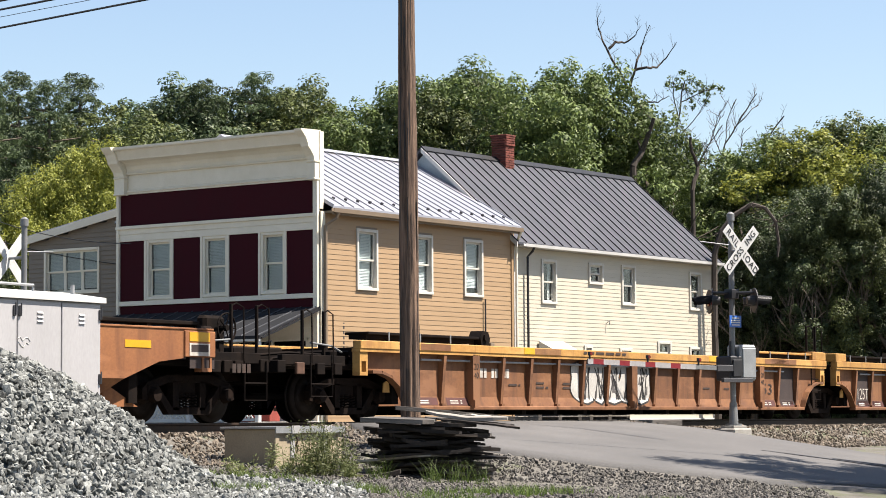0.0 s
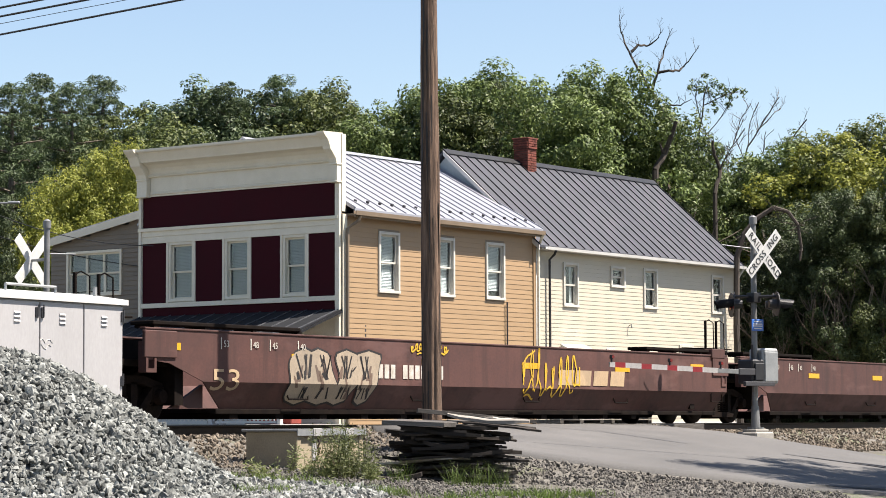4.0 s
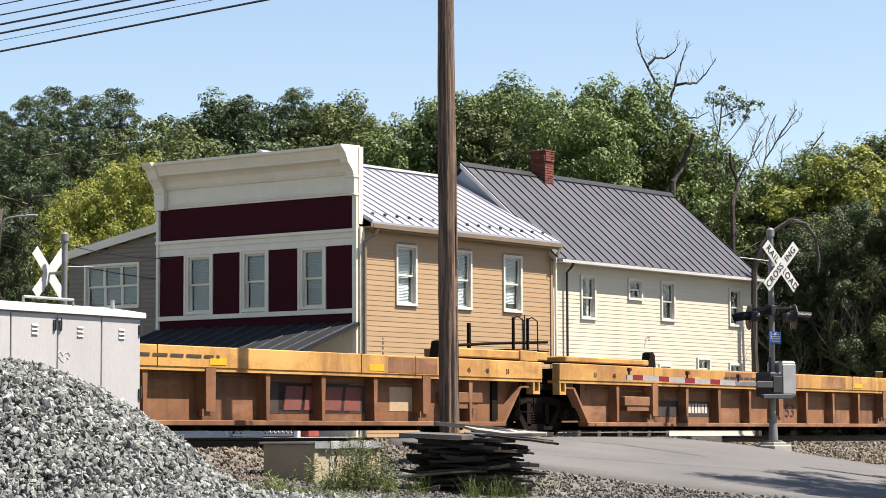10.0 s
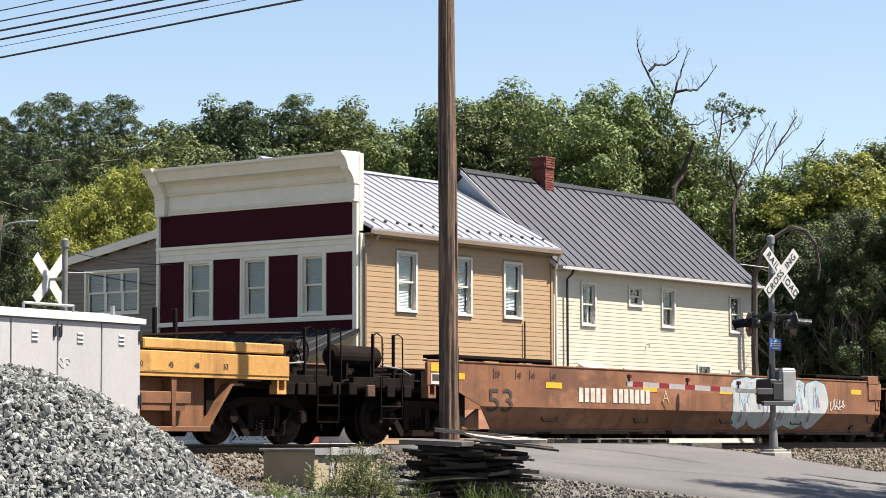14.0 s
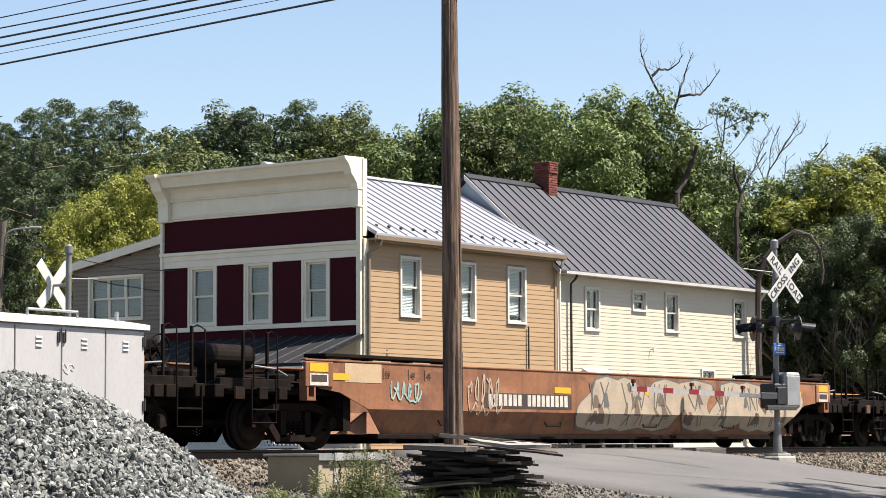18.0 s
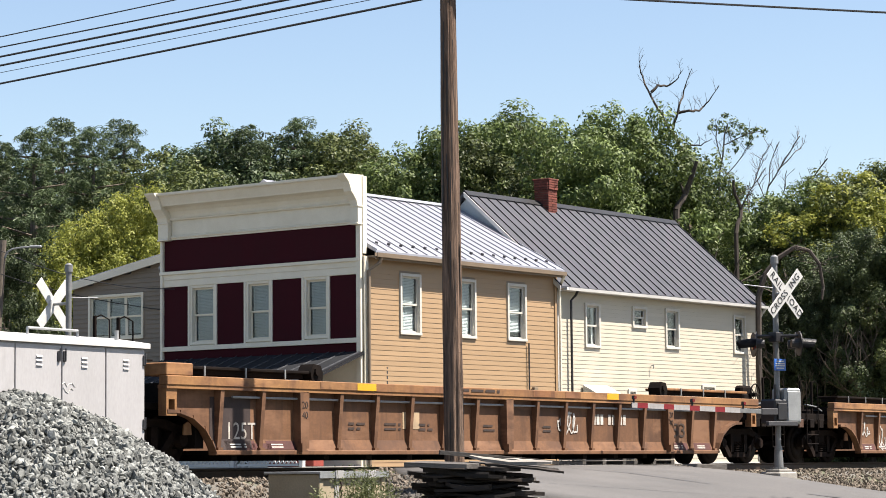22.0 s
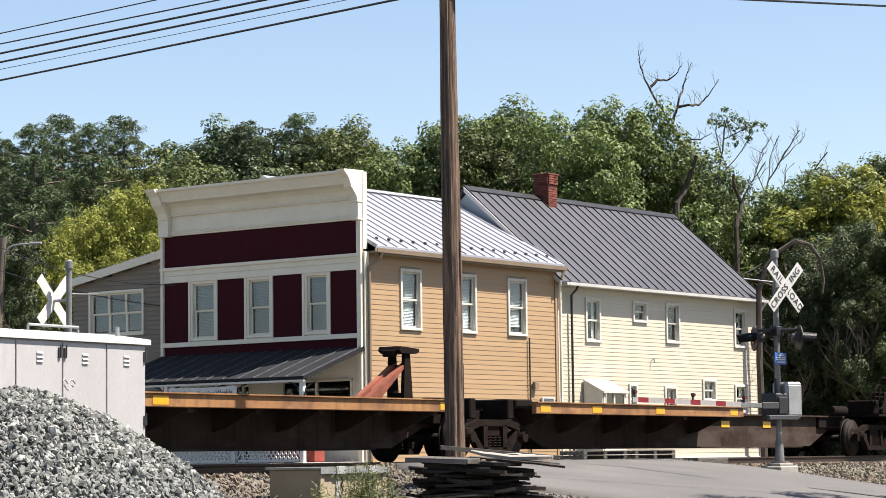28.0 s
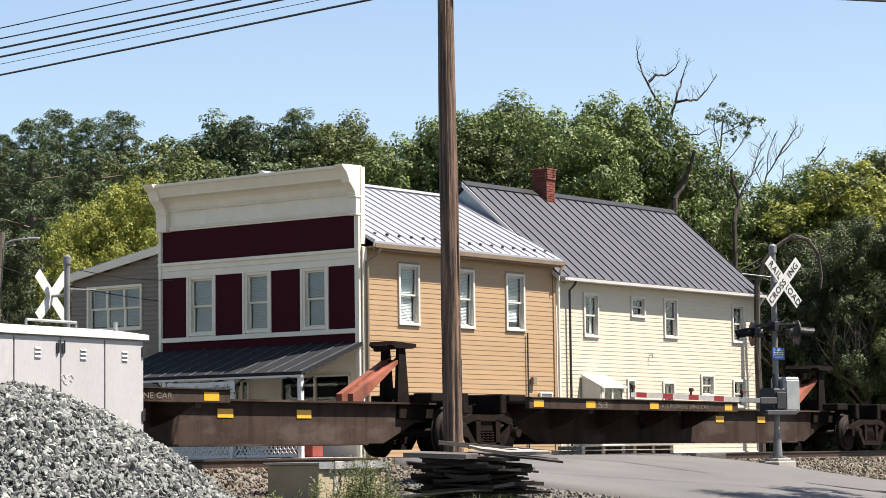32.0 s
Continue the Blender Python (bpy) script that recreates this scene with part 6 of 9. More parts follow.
wood_row([
    (0.146, 0.120, 90, "round_a", "leaf_mid", 1.1, MIXED), (0.160, 0.127, 90, "round_b", "leaf_olive", 1.1, MIXED), (0.175, 0.130, 88, "tall_b", "leaf_yellow", 1.2, "yellowing green tree at the edge of the wood"), (0.189, 0.133, 90, "round_a", "leaf_olive", 1.1, MIXED),
    (0.204, 0.132, 88, "round_b", "leaf_mid", 1.1, MIXED), (0.22, 0.125, 88, "round_a", "leaf_mid", 1.1, MIXED), (0.235, 0.125, 88, "round_b", "leaf_mid", 1.1, MIXED),
    (-0.147, 0.112, 75, "round_b", "leaf_yellow", 0.85, "bright yellow-green tree beside the shop"), (-0.131, 0.122, 76, "round_a", "leaf_yellow", 0.8, "bright yellow-green tree beside the shop"), (-0.183, 0.098, 73, "wall_a", "leaf_dark", 0.8, DARK), (-0.165, 0.070, 72, "wall_b", "leaf_dark", 0.8, "green undergrowth beside the shop, shade in its dark colour"), (-0.150, 0.058, 72, "wall_a", "leaf_dark", 0.9, "green undergrowth beside the shop, shade in its dark colour"),
    (-0.20, 0.09, 74, "bush_b", "leaf_dark", 1.0, DARK), (-0.21, 0.11, 78, "round_a", "leaf_dark", 1.0, DARK),
])
wood_row([
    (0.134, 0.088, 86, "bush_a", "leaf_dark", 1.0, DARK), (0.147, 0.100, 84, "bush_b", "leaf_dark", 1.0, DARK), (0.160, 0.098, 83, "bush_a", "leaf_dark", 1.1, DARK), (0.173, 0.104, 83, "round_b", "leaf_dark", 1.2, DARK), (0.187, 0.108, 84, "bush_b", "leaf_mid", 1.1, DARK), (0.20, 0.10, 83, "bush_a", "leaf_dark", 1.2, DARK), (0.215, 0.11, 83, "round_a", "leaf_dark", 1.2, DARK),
    # undergrowth: its dark leaf colour carries the shade of the wood's edge
    (0.148, 0.078, 80, "wall_a", "leaf_dark", 0.9, "green undergrowth behind the crossing, shade in its dark colour"), (0.163, 0.090, 80, "wall_b", "leaf_dark", 0.9, "green undergrowth behind the crossing, shade in its dark colour"), (0.178, 0.099, 79, "wall_a", "leaf_dark", 0.9, "green undergrowth behind the crossing, shade in its dark colour"), (0.193, 0.101, 79, "wall_b", "leaf_olive", 0.9, "olive undergrowth behind the crossing"), (0.208, 0.10, 79, "wall_a", "leaf_dark", 0.9, "green undergrowth behind the crossing, shade in its dark colour"), (0.137, 0.060, 81, "wall_b", "leaf_dark", 1.0, "green undergrowth behind the crossing, shade in its dark colour"),
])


def far_woods():
    """A dense wall of far foliage that closes the gaps between the trunks."""
    rng = random.Random(31)
    lobes = []
    for k in range(420):
        b = -0.26 + 0.54 * rng.random()
        d = rng.uniform(96, 112)
        top = (0.118 if b < 0.085 else 0.088) * d
        lobes.append((b * d, d, 1.0 + top * math.sqrt(rng.random()), rng.uniform(1.3, 2.4)))
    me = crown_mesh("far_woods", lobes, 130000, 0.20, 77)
    # dark leaves fill the gaps as shade between the trunks
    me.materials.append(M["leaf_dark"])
    ob = new("far_woods", me)
    tagged(ob, "dense woodland behind the houses, shade in its dark colour", "woodland", kind="stuff")
    # added upright sheet; its dark green stands for deep woodland shade
    bm = bmesh.new()
    pv = None
    for k in range(61):
        b = -0.5 + k / 60
        d = 118
        v = [bm.verts.new((b * d, d, 0)), bm.verts.new((b * d, d, 1.6 + (0.100 if b < 0.085 else 0.075) * d + 0.8 * noise.noise((k * 0.4, 0, 0))))]
        if pv:
            bm.faces.new((pv[0], v[0], v[1], pv[1]))
        pv = v
    bmesh.ops.solidify(bm, geom=bm.faces[:], thickness=0.5)
    solid("backdrop", bm, M["leaf_dark"], "upright sheet closing the gaps far behind, coloured as shaded wood", "backdrop", kind="structure")


far_woods()


def bare_tree(name, x, y, limbs, label, r=0.07, twigs=2, bark="bark", seed=41, far=1.11):
    """A leafless tree: bent limbs given as (across, height) points, the first from the ground, with thin twigs along them."""
    rng = random.Random(seed)
    t = thing(name, pose(x * far, y * far, 1.5) @ Matrix.Diagonal((far, far, far, 1)), label, "tree", "bare trees")
    for k, pts in enumerate(limbs):
        bm = bmesh.new()
        ps = [Vector((px, 0.2 * math.sin(i * 1.7 + k) if i or k else 0.0, pz)) for i, (px, pz) in enumerate(pts)]
        if k == 0:
            ps.insert(0, Vector((ps[0].x * 0.6, 0, -0.4)))
        n = len(ps) - 1
        r0, r1 = (r, r * 0.5) if k == 0 else (r * 0.5, 0.011)
        for i in range(n):
            q = [ps[i].lerp(ps[i + 1], f) + Vector((rng.uniform(-0.03, 0.03), 0, rng.uniform(-0.03, 0.03))) * (0 < f < 1) for f in (0, 0.33, 0.66, 1)]
            for j in range(3):
                f0, f1 = (i + j / 3) / n, (i + (j + 1) / 3) / n
                tube(bm, q[j], q[j + 1], r0 + (r1 - r0) * f0, r0 + (r1 - r0) * f1, n=7, caps=False)
        for i in range(1 if k else max(1, n - 1), n + 1):
            for j in range(twigs):
                d = Vector((rng.uniform(-0.6, 0.9), rng.uniform(-0.4, 0.4), rng.uniform(0.3, 1.0))).normalized()
                limb(bm, ps[i].lerp(ps[i - 1], rng.uniform(0.15, 0.9)), d, rng.uniform(0.18, 0.42), 0.010, 1, rng, 0.1, (1, 2), 0.6, 0.006)
        part("trunk" if k == 0 else "limb", bm, M[bark], t)
    return t


bare_tree("dead_tree", 9.30, 90.3, (((0.0, 10.0), (-0.1, 11.56), (-0.31, 12.18), (-0.51, 12.64)), ((-0.51, 12.64), (-0.81, 13.16), (-1.21, 13.79), (-1.46, 14.36), (-1.6, 14.88), (-1.72, 15.2), (-1.74, 15.56)),
          ((-0.51, 12.64), (-0.35, 13.21), (-0.24, 13.68), (-0.05, 14.09), (0.04, 14.45), (0.27, 15.07)), ((-0.34, 13.36), (0.12, 13.44), (0.53, 13.46), (0.74, 13.67), (0.95, 13.9), (1.29, 14.42)),
          ((-1.3, 14.17), (-1.04, 14.44), (-0.68, 14.44), (-0.32, 14.66), (-0.16, 14.92)), ((-0.17, 11.92), (-0.06, 12.12), (0.25, 12.17), (0.55, 12.1), (0.97, 12.35))),
          "tall dead tree with bare crooked branches against the sky", 0.12, 2, "bark_dark", 41, 1.02)
THIN = "thin bare tree with pale twigs at the edge of the wood"
slender = bare_tree("slender_tree", 9.49, 82, (((0.0, 8.65), (0.1, 9.79), (0.27, 11.12), (0.38, 11.71)), ((0.1, 9.74), (0.68, 10.35), (1.26, 11.2)), ((0.19, 10.55), (-0.01, 11.22), (-0.0, 11.69)), ((0.27, 11.02), (0.89, 11.3), (1.55, 11.49))), "slender half-bare tree with a few pale leaves", 0.042, 3, "bark_dark", 5)
part("leaves", crown_mesh("slender_leaves", [(0.35, 0, 11.75, 0.34), (0.0, 0, 11.6, 0.28), (0.75, 0, 11.45, 0.34), (1.2, 0, 11.25, 0.30), (1.5, 0, 11.45, 0.24), (0.6, 0, 10.9, 0.22)], 900, 0.05, 8), M["leaf_mid"], slender, "sparse pale yellow-green leaves")
bare_tree("bare_tree", 10.88, 82, (((0.0, 8.26), (0.41, 9.58), (0.99, 10.53), (1.48, 11.28)), ((0.41, 9.58), (0.47, 10.34), (0.77, 11.1)), ((0.26, 9.21), (-0.06, 9.97), (0.24, 10.53)), ((0.7, 10.1), (1.28, 10.71), (1.57, 10.9))), THIN, 0.035, 4, "bark", 6)
bare_tree("bare_tree", 11.73, 82.5, (((0.0, 8.21), (0.48, 8.82), (1.07, 9.76), (1.65, 10.56)), ((0.73, 9.24), (1.25, 9.57), (1.73, 9.94)), ((0.48, 8.82), (0.12, 9.39), (0.23, 10.15)), ((0.09, 8.35), (0.95, 8.81), (1.43, 9.19))), THIN, 0.045, 4, "bark_dark", 7)
bare_tree("bare_tree", 10.6, 81.5, (((0.0, 8.22), (-0.12, 9.21), (0.51, 10.15)), ((-0.12, 9.21), (-0.63, 9.6), (-0.77, 9.98)), ((0.12, 9.59), (0.32, 10.35), (0.72, 11.01))), THIN, 0.03, 4, "bark", 8)
bare_tree("tree_snag", 7.97, 81, (((0.0, 8.67), (0.34, 9.23), (0.54, 9.8), (0.71, 10.32)), ((0.34, 9.23), (0.16, 9.61))), "broken leaning dark tree trunk behind the house", 0.13, 1, "bark_dark", 9, 1.05)
bare_tree("bare_tree", 9.93, 80.5, (((0.0, 7.8), (0.21, 8.65), (-0.02, 9.12), (-0.06, 9.6)), ((0.21, 8.65), (0.45, 9.12))), "dark crooked bare tree behind the house", 0.09, 2, "bark_dark", 10, 1.06)


def arched_limb():
    """A dark vine-covered limb bent over in an arch behind the crossing."""
    t = thing("bent_tree", pose(10.2, 74.0, 1.4), "dark bent tree trunk arching over before the wood", "tree", "bare trees")
    bm = bmesh.new()
    pts = [Vector(p) for p in ((-0.35, 0, -0.3), (-0.45, 0, 3.2), (-0.42, 0, 5.3), (-0.2, 0, 6.0), (0.2, 0, 6.5), (0.75, 0, 6.85), (1.2, 0, 6.72), (1.5, 0, 6.3), (1.6, 0, 5.6), (1.55, 0, 5.2))]
    for k, (a, b) in enumerate(zip(pts, pts[1:])):
        tube(bm, a, b, 0.11 - 0.008 * k, 0.11 - 0.008 * (k + 1), n=7, caps=False)
    part("trunk", bm, M["bark_dark"], t)
    rng = random.Random(3)
    bm = bmesh.new()
    for k in range(26):
        p = pts[2].lerp(pts[3], rng.random()) if k < 6 else pts[rng.randint(3, 8)]
        d = Vector((rng.uniform(-1, 1), rng.uniform(-1, 1), rng.uniform(-0.8, 0.6))).normalized()
        limb(bm, p, d, rng.uniform(0.2, 0.5), 0.012, 1, rng, -0.1, (1, 2), 0.6, 0.006)
    part("twigs", bm, M["bark_dark"], t)


arched_limb()
# trees out of view on the right, whose shade falls on the road
plant_tree("round_a", "leaf_mid", 12.7, 36.5, 0.3, 12.0, 1.0, 10, "roadside tree that shades the asphalt")
plant_tree("round_a", "leaf_mid", 14.1, 35.2, 0.2, 11.5, 0.8, 150, "roadside tree that shades the asphalt")
plant_tree("round_b", "leaf_mid", 15.8, 37.4, 0.4, 11.0, 0.8, 80, "roadside tree that shades the asphalt")
# ---- the freight train: well cars and spine cars, local x along the train, z from the rail head ----
LW, LS, GAP = 20.12, 17.48, 4.08
WHEEL_R = 0.43
SPINNERS = []
RIBS = {"R": [10.27 + 1.035 * n for n in range(-8, 9)], "D": [10.35 + 1.475 * n for n in range(-5, 6)], "S": [], "P": []}


def truck_meshes():
    def bolster(bm):
        box(bm, -0.22, 0.22, -1.02, 1.02, 0.42, 0.66, 0.02)
        tube(bm, (0, 0, 0.6), (0, 0, 0.78), 0.24, n=14)
    def frame_side(bm):
        y0, y1 = -0.06, 0.06
        prism(bm, [(-1.14, 0.52), (-1.02, 0.62), (-0.55, 0.74), (0.55, 0.74), (1.02, 0.62), (1.14, 0.52), (1.14, 0.36), (1.0, 0.34), (0.96, 0.50), (0.5, 0.62), (-0.5, 0.62), (-0.96, 0.50), (-1.0, 0.34), (-1.14, 0.36)], y0, y1)
        prism(bm, [(-0.86, 0.52), (-0.74, 0.56), (-0.42, 0.24), (0.42, 0.24), (0.74, 0.56), (0.86, 0.52), (0.50, 0.13), (-0.50, 0.13)], y0, y1)
        for s in (-1, 1):
            box(bm, s * 0.33 - 0.07, s * 0.33 + 0.07, y0, y1, 0.2, 0.64)
    def springs(bm):
        bend(bm, [(0.058 * math.cos(a * 0.9), 0.058 * math.sin(a * 0.9), 0.235 + 0.0068 * a) for a in range(34)], 0.013, 4)
    def wheelset(bm):
        tube(bm, (0, -1.0, 0), (0, 1.0, 0), 0.075, n=10)
        for s in (-1, 1):
            tube(bm, (0, s * 0.69, 0), (0, s * 0.715, 0), WHEEL_R + 0.027, n=32)
            tube(bm, (0, s * 0.715, 0), (0, s * 0.82, 0), WHEEL_R, WHEEL_R - 0.004, n=32)
            tube(bm, (0, s * 0.82, 0), (0, s * 0.835, 0), 0.36, 0.20, n=24)
            tube(bm, (0, s * 0.82, 0), (0, s * 0.88, 0), 0.14, n=16)
            for k in range(3):
                a = k * 2.094
                tube(bm, (0.1 * math.cos(a), s * 0.88, 0.1 * math.sin(a)), (0.1 * math.cos(a), s * 0.90, 0.1 * math.sin(a)), 0.02, n=6)
    def cap(bm):
        tube(bm, (0, -0.10, 0), (0, 0.0, 0), 0.10, 0.13, n=14)
        box(bm, -0.14, 0.14, -0.02, 0.10, -0.02, 0.16, 0.02)
    return shared("bolster", bolster), shared("side_frame", frame_side), shared("springs", springs), shared("wheelset", wheelset, True), shared("bearing_cap", cap)


def add_truck(car, x):
    bo, fr, sp, ws, cp = truck_meshes()
    t = part("truck", bo, M["truck"], car, "cast-steel railway truck", m=pose(x, 0, 0))
    for y in (-1.0, 1.0):
        part("side_frame", fr, M["truck"], t, m=pose(0, y, 0))
        for dx in (-0.16, 0.0, 0.16):
            part("spring", sp, M["truck"], t, m=pose(dx, y, 0))
        for dx in (-0.89, 0.89):
            part("bearing_cap", cp, M["truck"], t, m=pose(dx, y - 0.06, 0.43) if y < 0 else pose(dx, y + 0.06, 0.43, 0, 0, 180))
    for dx in (-0.89, 0.89):
        w = part("wheelset", ws, M["wheel"], t, "steel wheelset worn bright on the tread", m=pose(dx, 0, WHEEL_R))
        SPINNERS.append((w, dx, x))


# how far the right end of a well reaches past the mirrored left end, and where the chords start and end
RIGHT = {"art": 0.60, "end": 0.33}
CHORD_L, CHORD_R = {"art": 0.66, "end": 0.30}, {"art": 0.02, "end": 0.40}


def both_ends(pts, L, right="art"):
    """Outline along the bottom from the left end to the right end, given the left end's (distance, z) points."""
    return pts + [(L + RIGHT[right] - d, z) for d, z in reversed(pts)]


def end_gear(car, L, side, kind, chord, dark, tank=False):
    """Platform, uprights, steps, brake gear and coupler at one end. side: 0 left, 1 right; kind: 'art' or 'end'; d: outward from the end."""
    def X(d):
        return L + d if side == 1 else -d

    def bx(bm, d0, d1, y0, y1, z0, z1, bv=0.0):
        a, b = sorted((X(d0), X(d1)))
        box(bm, a, b, y0, y1, z0, z1, bv)

    def one(name, build, material=dark, label="", key=0):
        part(name, shared((name, side, kind, key), build), material, car, label)

    def platform(bm):
        bx(bm, -1.7, 1.9 if kind == "end" else 0.15, -1.15, 1.15, 0.88, 0.98, 0.01)
        bx(bm, -1.5, 1.25 if kind == "end" else 0.1, -0.28, 0.28, 0.62, 0.9)
    one("end_platform", platform, dark, "dark steel end platform")

    def bulkhead(bm):
        bx(bm, -1.45 if side else -1.75, -1.25 if side else -1.55, -1.28, 1.28, 0.3, 1.3)
    one("bulkhead", bulkhead)
    # stake-like uprights, each with a thin grab iron hooked over it
    if kind == "end":
        ups, top, foot, steps, low = ((1.03, 1.70), 1.86, 0.96, (1.24, 1.82), 0.35) if side == 1 else ((1.13, 0.52), 1.83, 0.96, (0.42, 1.04), 0.42)
    elif side == 1:
        ups, top, foot, steps, low = (-0.72, -0.21), 2.18, 1.56, (-0.70, -0.18), 0.45
    else:
        ups, top, foot, steps, low = (), 0, 0, None, 0
    hook = 0.24 if side == 1 else -0.18
    for d in ups:
        def upright(bm, d=d):
            bx(bm, d - 0.021, d + 0.021, -1.32, -1.27, foot, top, 0.006)
        one("upright", upright, dark, "upright steel post", d)

        def grab(bm, d=d):
            bend(bm, [(X(d), -1.30, top - 0.03), (X(d + hook * 0.4), -1.33, top + 0.015), (X(d + hook), -1.36, top - 0.05), (X(d + hook), -1.37, foot)], 0.013, 5)
        one("grab_iron", grab, dark, "", d)
    if steps:
        a, b = steps

        def stirrup(bm):
            zt = 0.97 if kind == "end" else 1.36
            bend(bm, [(X(a), -1.40, zt), (X(a), -1.40, low), (X(b), -1.40, low), (X(b), -1.40, zt)], 0.016, 6)
        st = part("ladder", shared(("ladder", side, kind, round(L, 2)), stirrup), dark, car, "steel side ladder")
        for z in (0.62,) if kind == "end" else (0.66, 0.93, 1.2):
            def rung(bm, z=z):
                bend(bm, [(X(a), -1.40, z), (X(b), -1.40, z)], 0.014, 5)
            part("rung", shared(("rung", side, kind, z, round(L, 2)), rung), dark, st)
    # slotted end post under the chord's end
    p0 = CHORD_R[kind] - 0.30 if side == 1 else -CHORD_L[kind] - 0.26

    def post(bm):
        for d0, d1, z0, z1 in ((0, 0.05, 0.78, 1.24), (0.19, 0.24, 0.78, 1.24), (0.05, 0.19, 0.78, 0.84), (0.05, 0.19, 1.02, 1.24)):
            bx(bm, p0 + d0, p0 + d1, -1.45, -1.30, z0, z1)
    one("end_post", post, chord, "slotted end post")
    if kind == "art":
        if side == 1:
            def crate(bm):
                bx(bm, -0.76, -0.14, -1.47, -0.98, 1.375, 1.57, 0.012)
            one("step_box", crate, chord)

            def walk_plate(bm):
                bx(bm, -0.85, 0.55, -1.30, -0.5, 1.575, 1.60, 0.004)
            one("walkway", walk_plate, dark)

            def cylinder(bm):
                tube(bm, (X(-0.6), 0.3, 1.15), (X(0.4), 0.3, 1.15), 0.16, n=14)
            one("brake_cylinder", cylinder)
        return

    def coupler(bm):
        bx(bm, 1.1, 2.04, -0.12, 0.12, 0.68, 0.92, 0.02)
        bx(bm, 1.86, 2.04, -0.2, 0.16, 0.62, 0.98, 0.03)
    one("coupler", coupler, M["truck"], "cast knuckle coupler")

    def hose(bm):
        bend(bm, [(X(1.86), -0.2, 0.7), (X(1.95), -0.24, 0.35), (X(2.03), -0.2, 0.28)], 0.035, 6)
    one("brake_hose", hose, M["sign_black"])

    def sill(bm):
        bx(bm, 1.70, 1.92, -1.38, 1.38, 0.80, 1.0, 0.01)
    one("end_sill", sill)

    def side_beam(bm):
        bx(bm, -0.05, 1.75, -1.34, -1.24, 0.93, 1.10, 0.008)
    one("side_beam", side_beam, dark)
    for d in (0.42, 0.72, 1.0) if side == 1 else (0.12, 0.62, 1.2):
        def tab(bm, d=d):
            bx(bm, d, d + 0.22, -1.40, -1.345, 0.78, 0.97, 0.01)
        one("mounting_plate", tab, M["panel_dark"] if d > 1.1 else dark, "", d)

    def rail(bm):
        bend(bm, [(X(0.05), -1.33, 1.16), (X(0.35), -1.33, 1.26), (X(0.95), -1.33, 1.30)], 0.018, 6)
    one("handrail", rail, M["mast_grey"])

    def pipes(bm):
        for y, z in ((-0.95, 1.06), (-0.62, 1.12), (0.4, 1.05)):
            bend(bm, [(X(-1.2), y, z), (X(0.6), y, z + 0.04), (X(1.5), y, z - 0.02), (X(1.72), y, z - 0.2)], 0.028, 6)
    one("brake_pipe", pipes)

    def valve(bm):
        bx(bm, -0.9, -0.35, -0.85, -0.1, 0.98, 1.22, 0.03)
        tube(bm, (X(-0.6), -0.5, 1.2), (X(-0.6), -0.5, 1.32), 0.09, n=10)
    one("brake_valve", valve)

    def deck_box(bm):
        bx(bm, 0.15, 1.55, -0.2, 0.9, 0.98, 1.26, 0.03)
    one("deck_box", deck_box)
    if side == 1:
        def rim(bm):
            n = 20
            pts = [(X(1.37) + 0.235 * math.cos(2 * math.pi * i / n), -0.95, 1.50 + 0.235 * math.sin(2 * math.pi * i / n)) for i in range(n + 1)]
            bend(bm, pts, 0.016, 5)
            for i in range(0, n, 4):
                tube(bm, (X(1.37), -0.93, 1.50), pts[i], 0.012, n=4)
            tube(bm, (X(1.37), -0.97, 1.50), (X(1.37), -0.80, 1.50), 0.05, n=8)
        one("brake_wheel", rim, dark, "spoked hand-brake wheel")

        def gearbox(bm):
            bx(bm, 0.98, 1.52, -0.82, -0.62, 1.0, 1.70, 0.05)
            bx(bm, 0.78, 1.05, -0.95, -0.6, 0.98, 1.52, 0.04)
        one("brake_gearbox", gearbox)
    if tank:
        def reservoir(bm):
            tube(bm, (X(0.35), -0.75, 1.46), (X(1.55), -0.75, 1.46), 0.19, n=18)
            tube(bm, (X(1.55), -0.75, 1.46), (X(1.62), -0.75, 1.46), 0.19, 0.12, n=18)
            for d in (0.6, 1.3):
                bx(bm, d, d + 0.06, -0.92, -0.58, 0.98, 1.34)
        one("air_tank", reservoir, dark, "dark air reservoir")


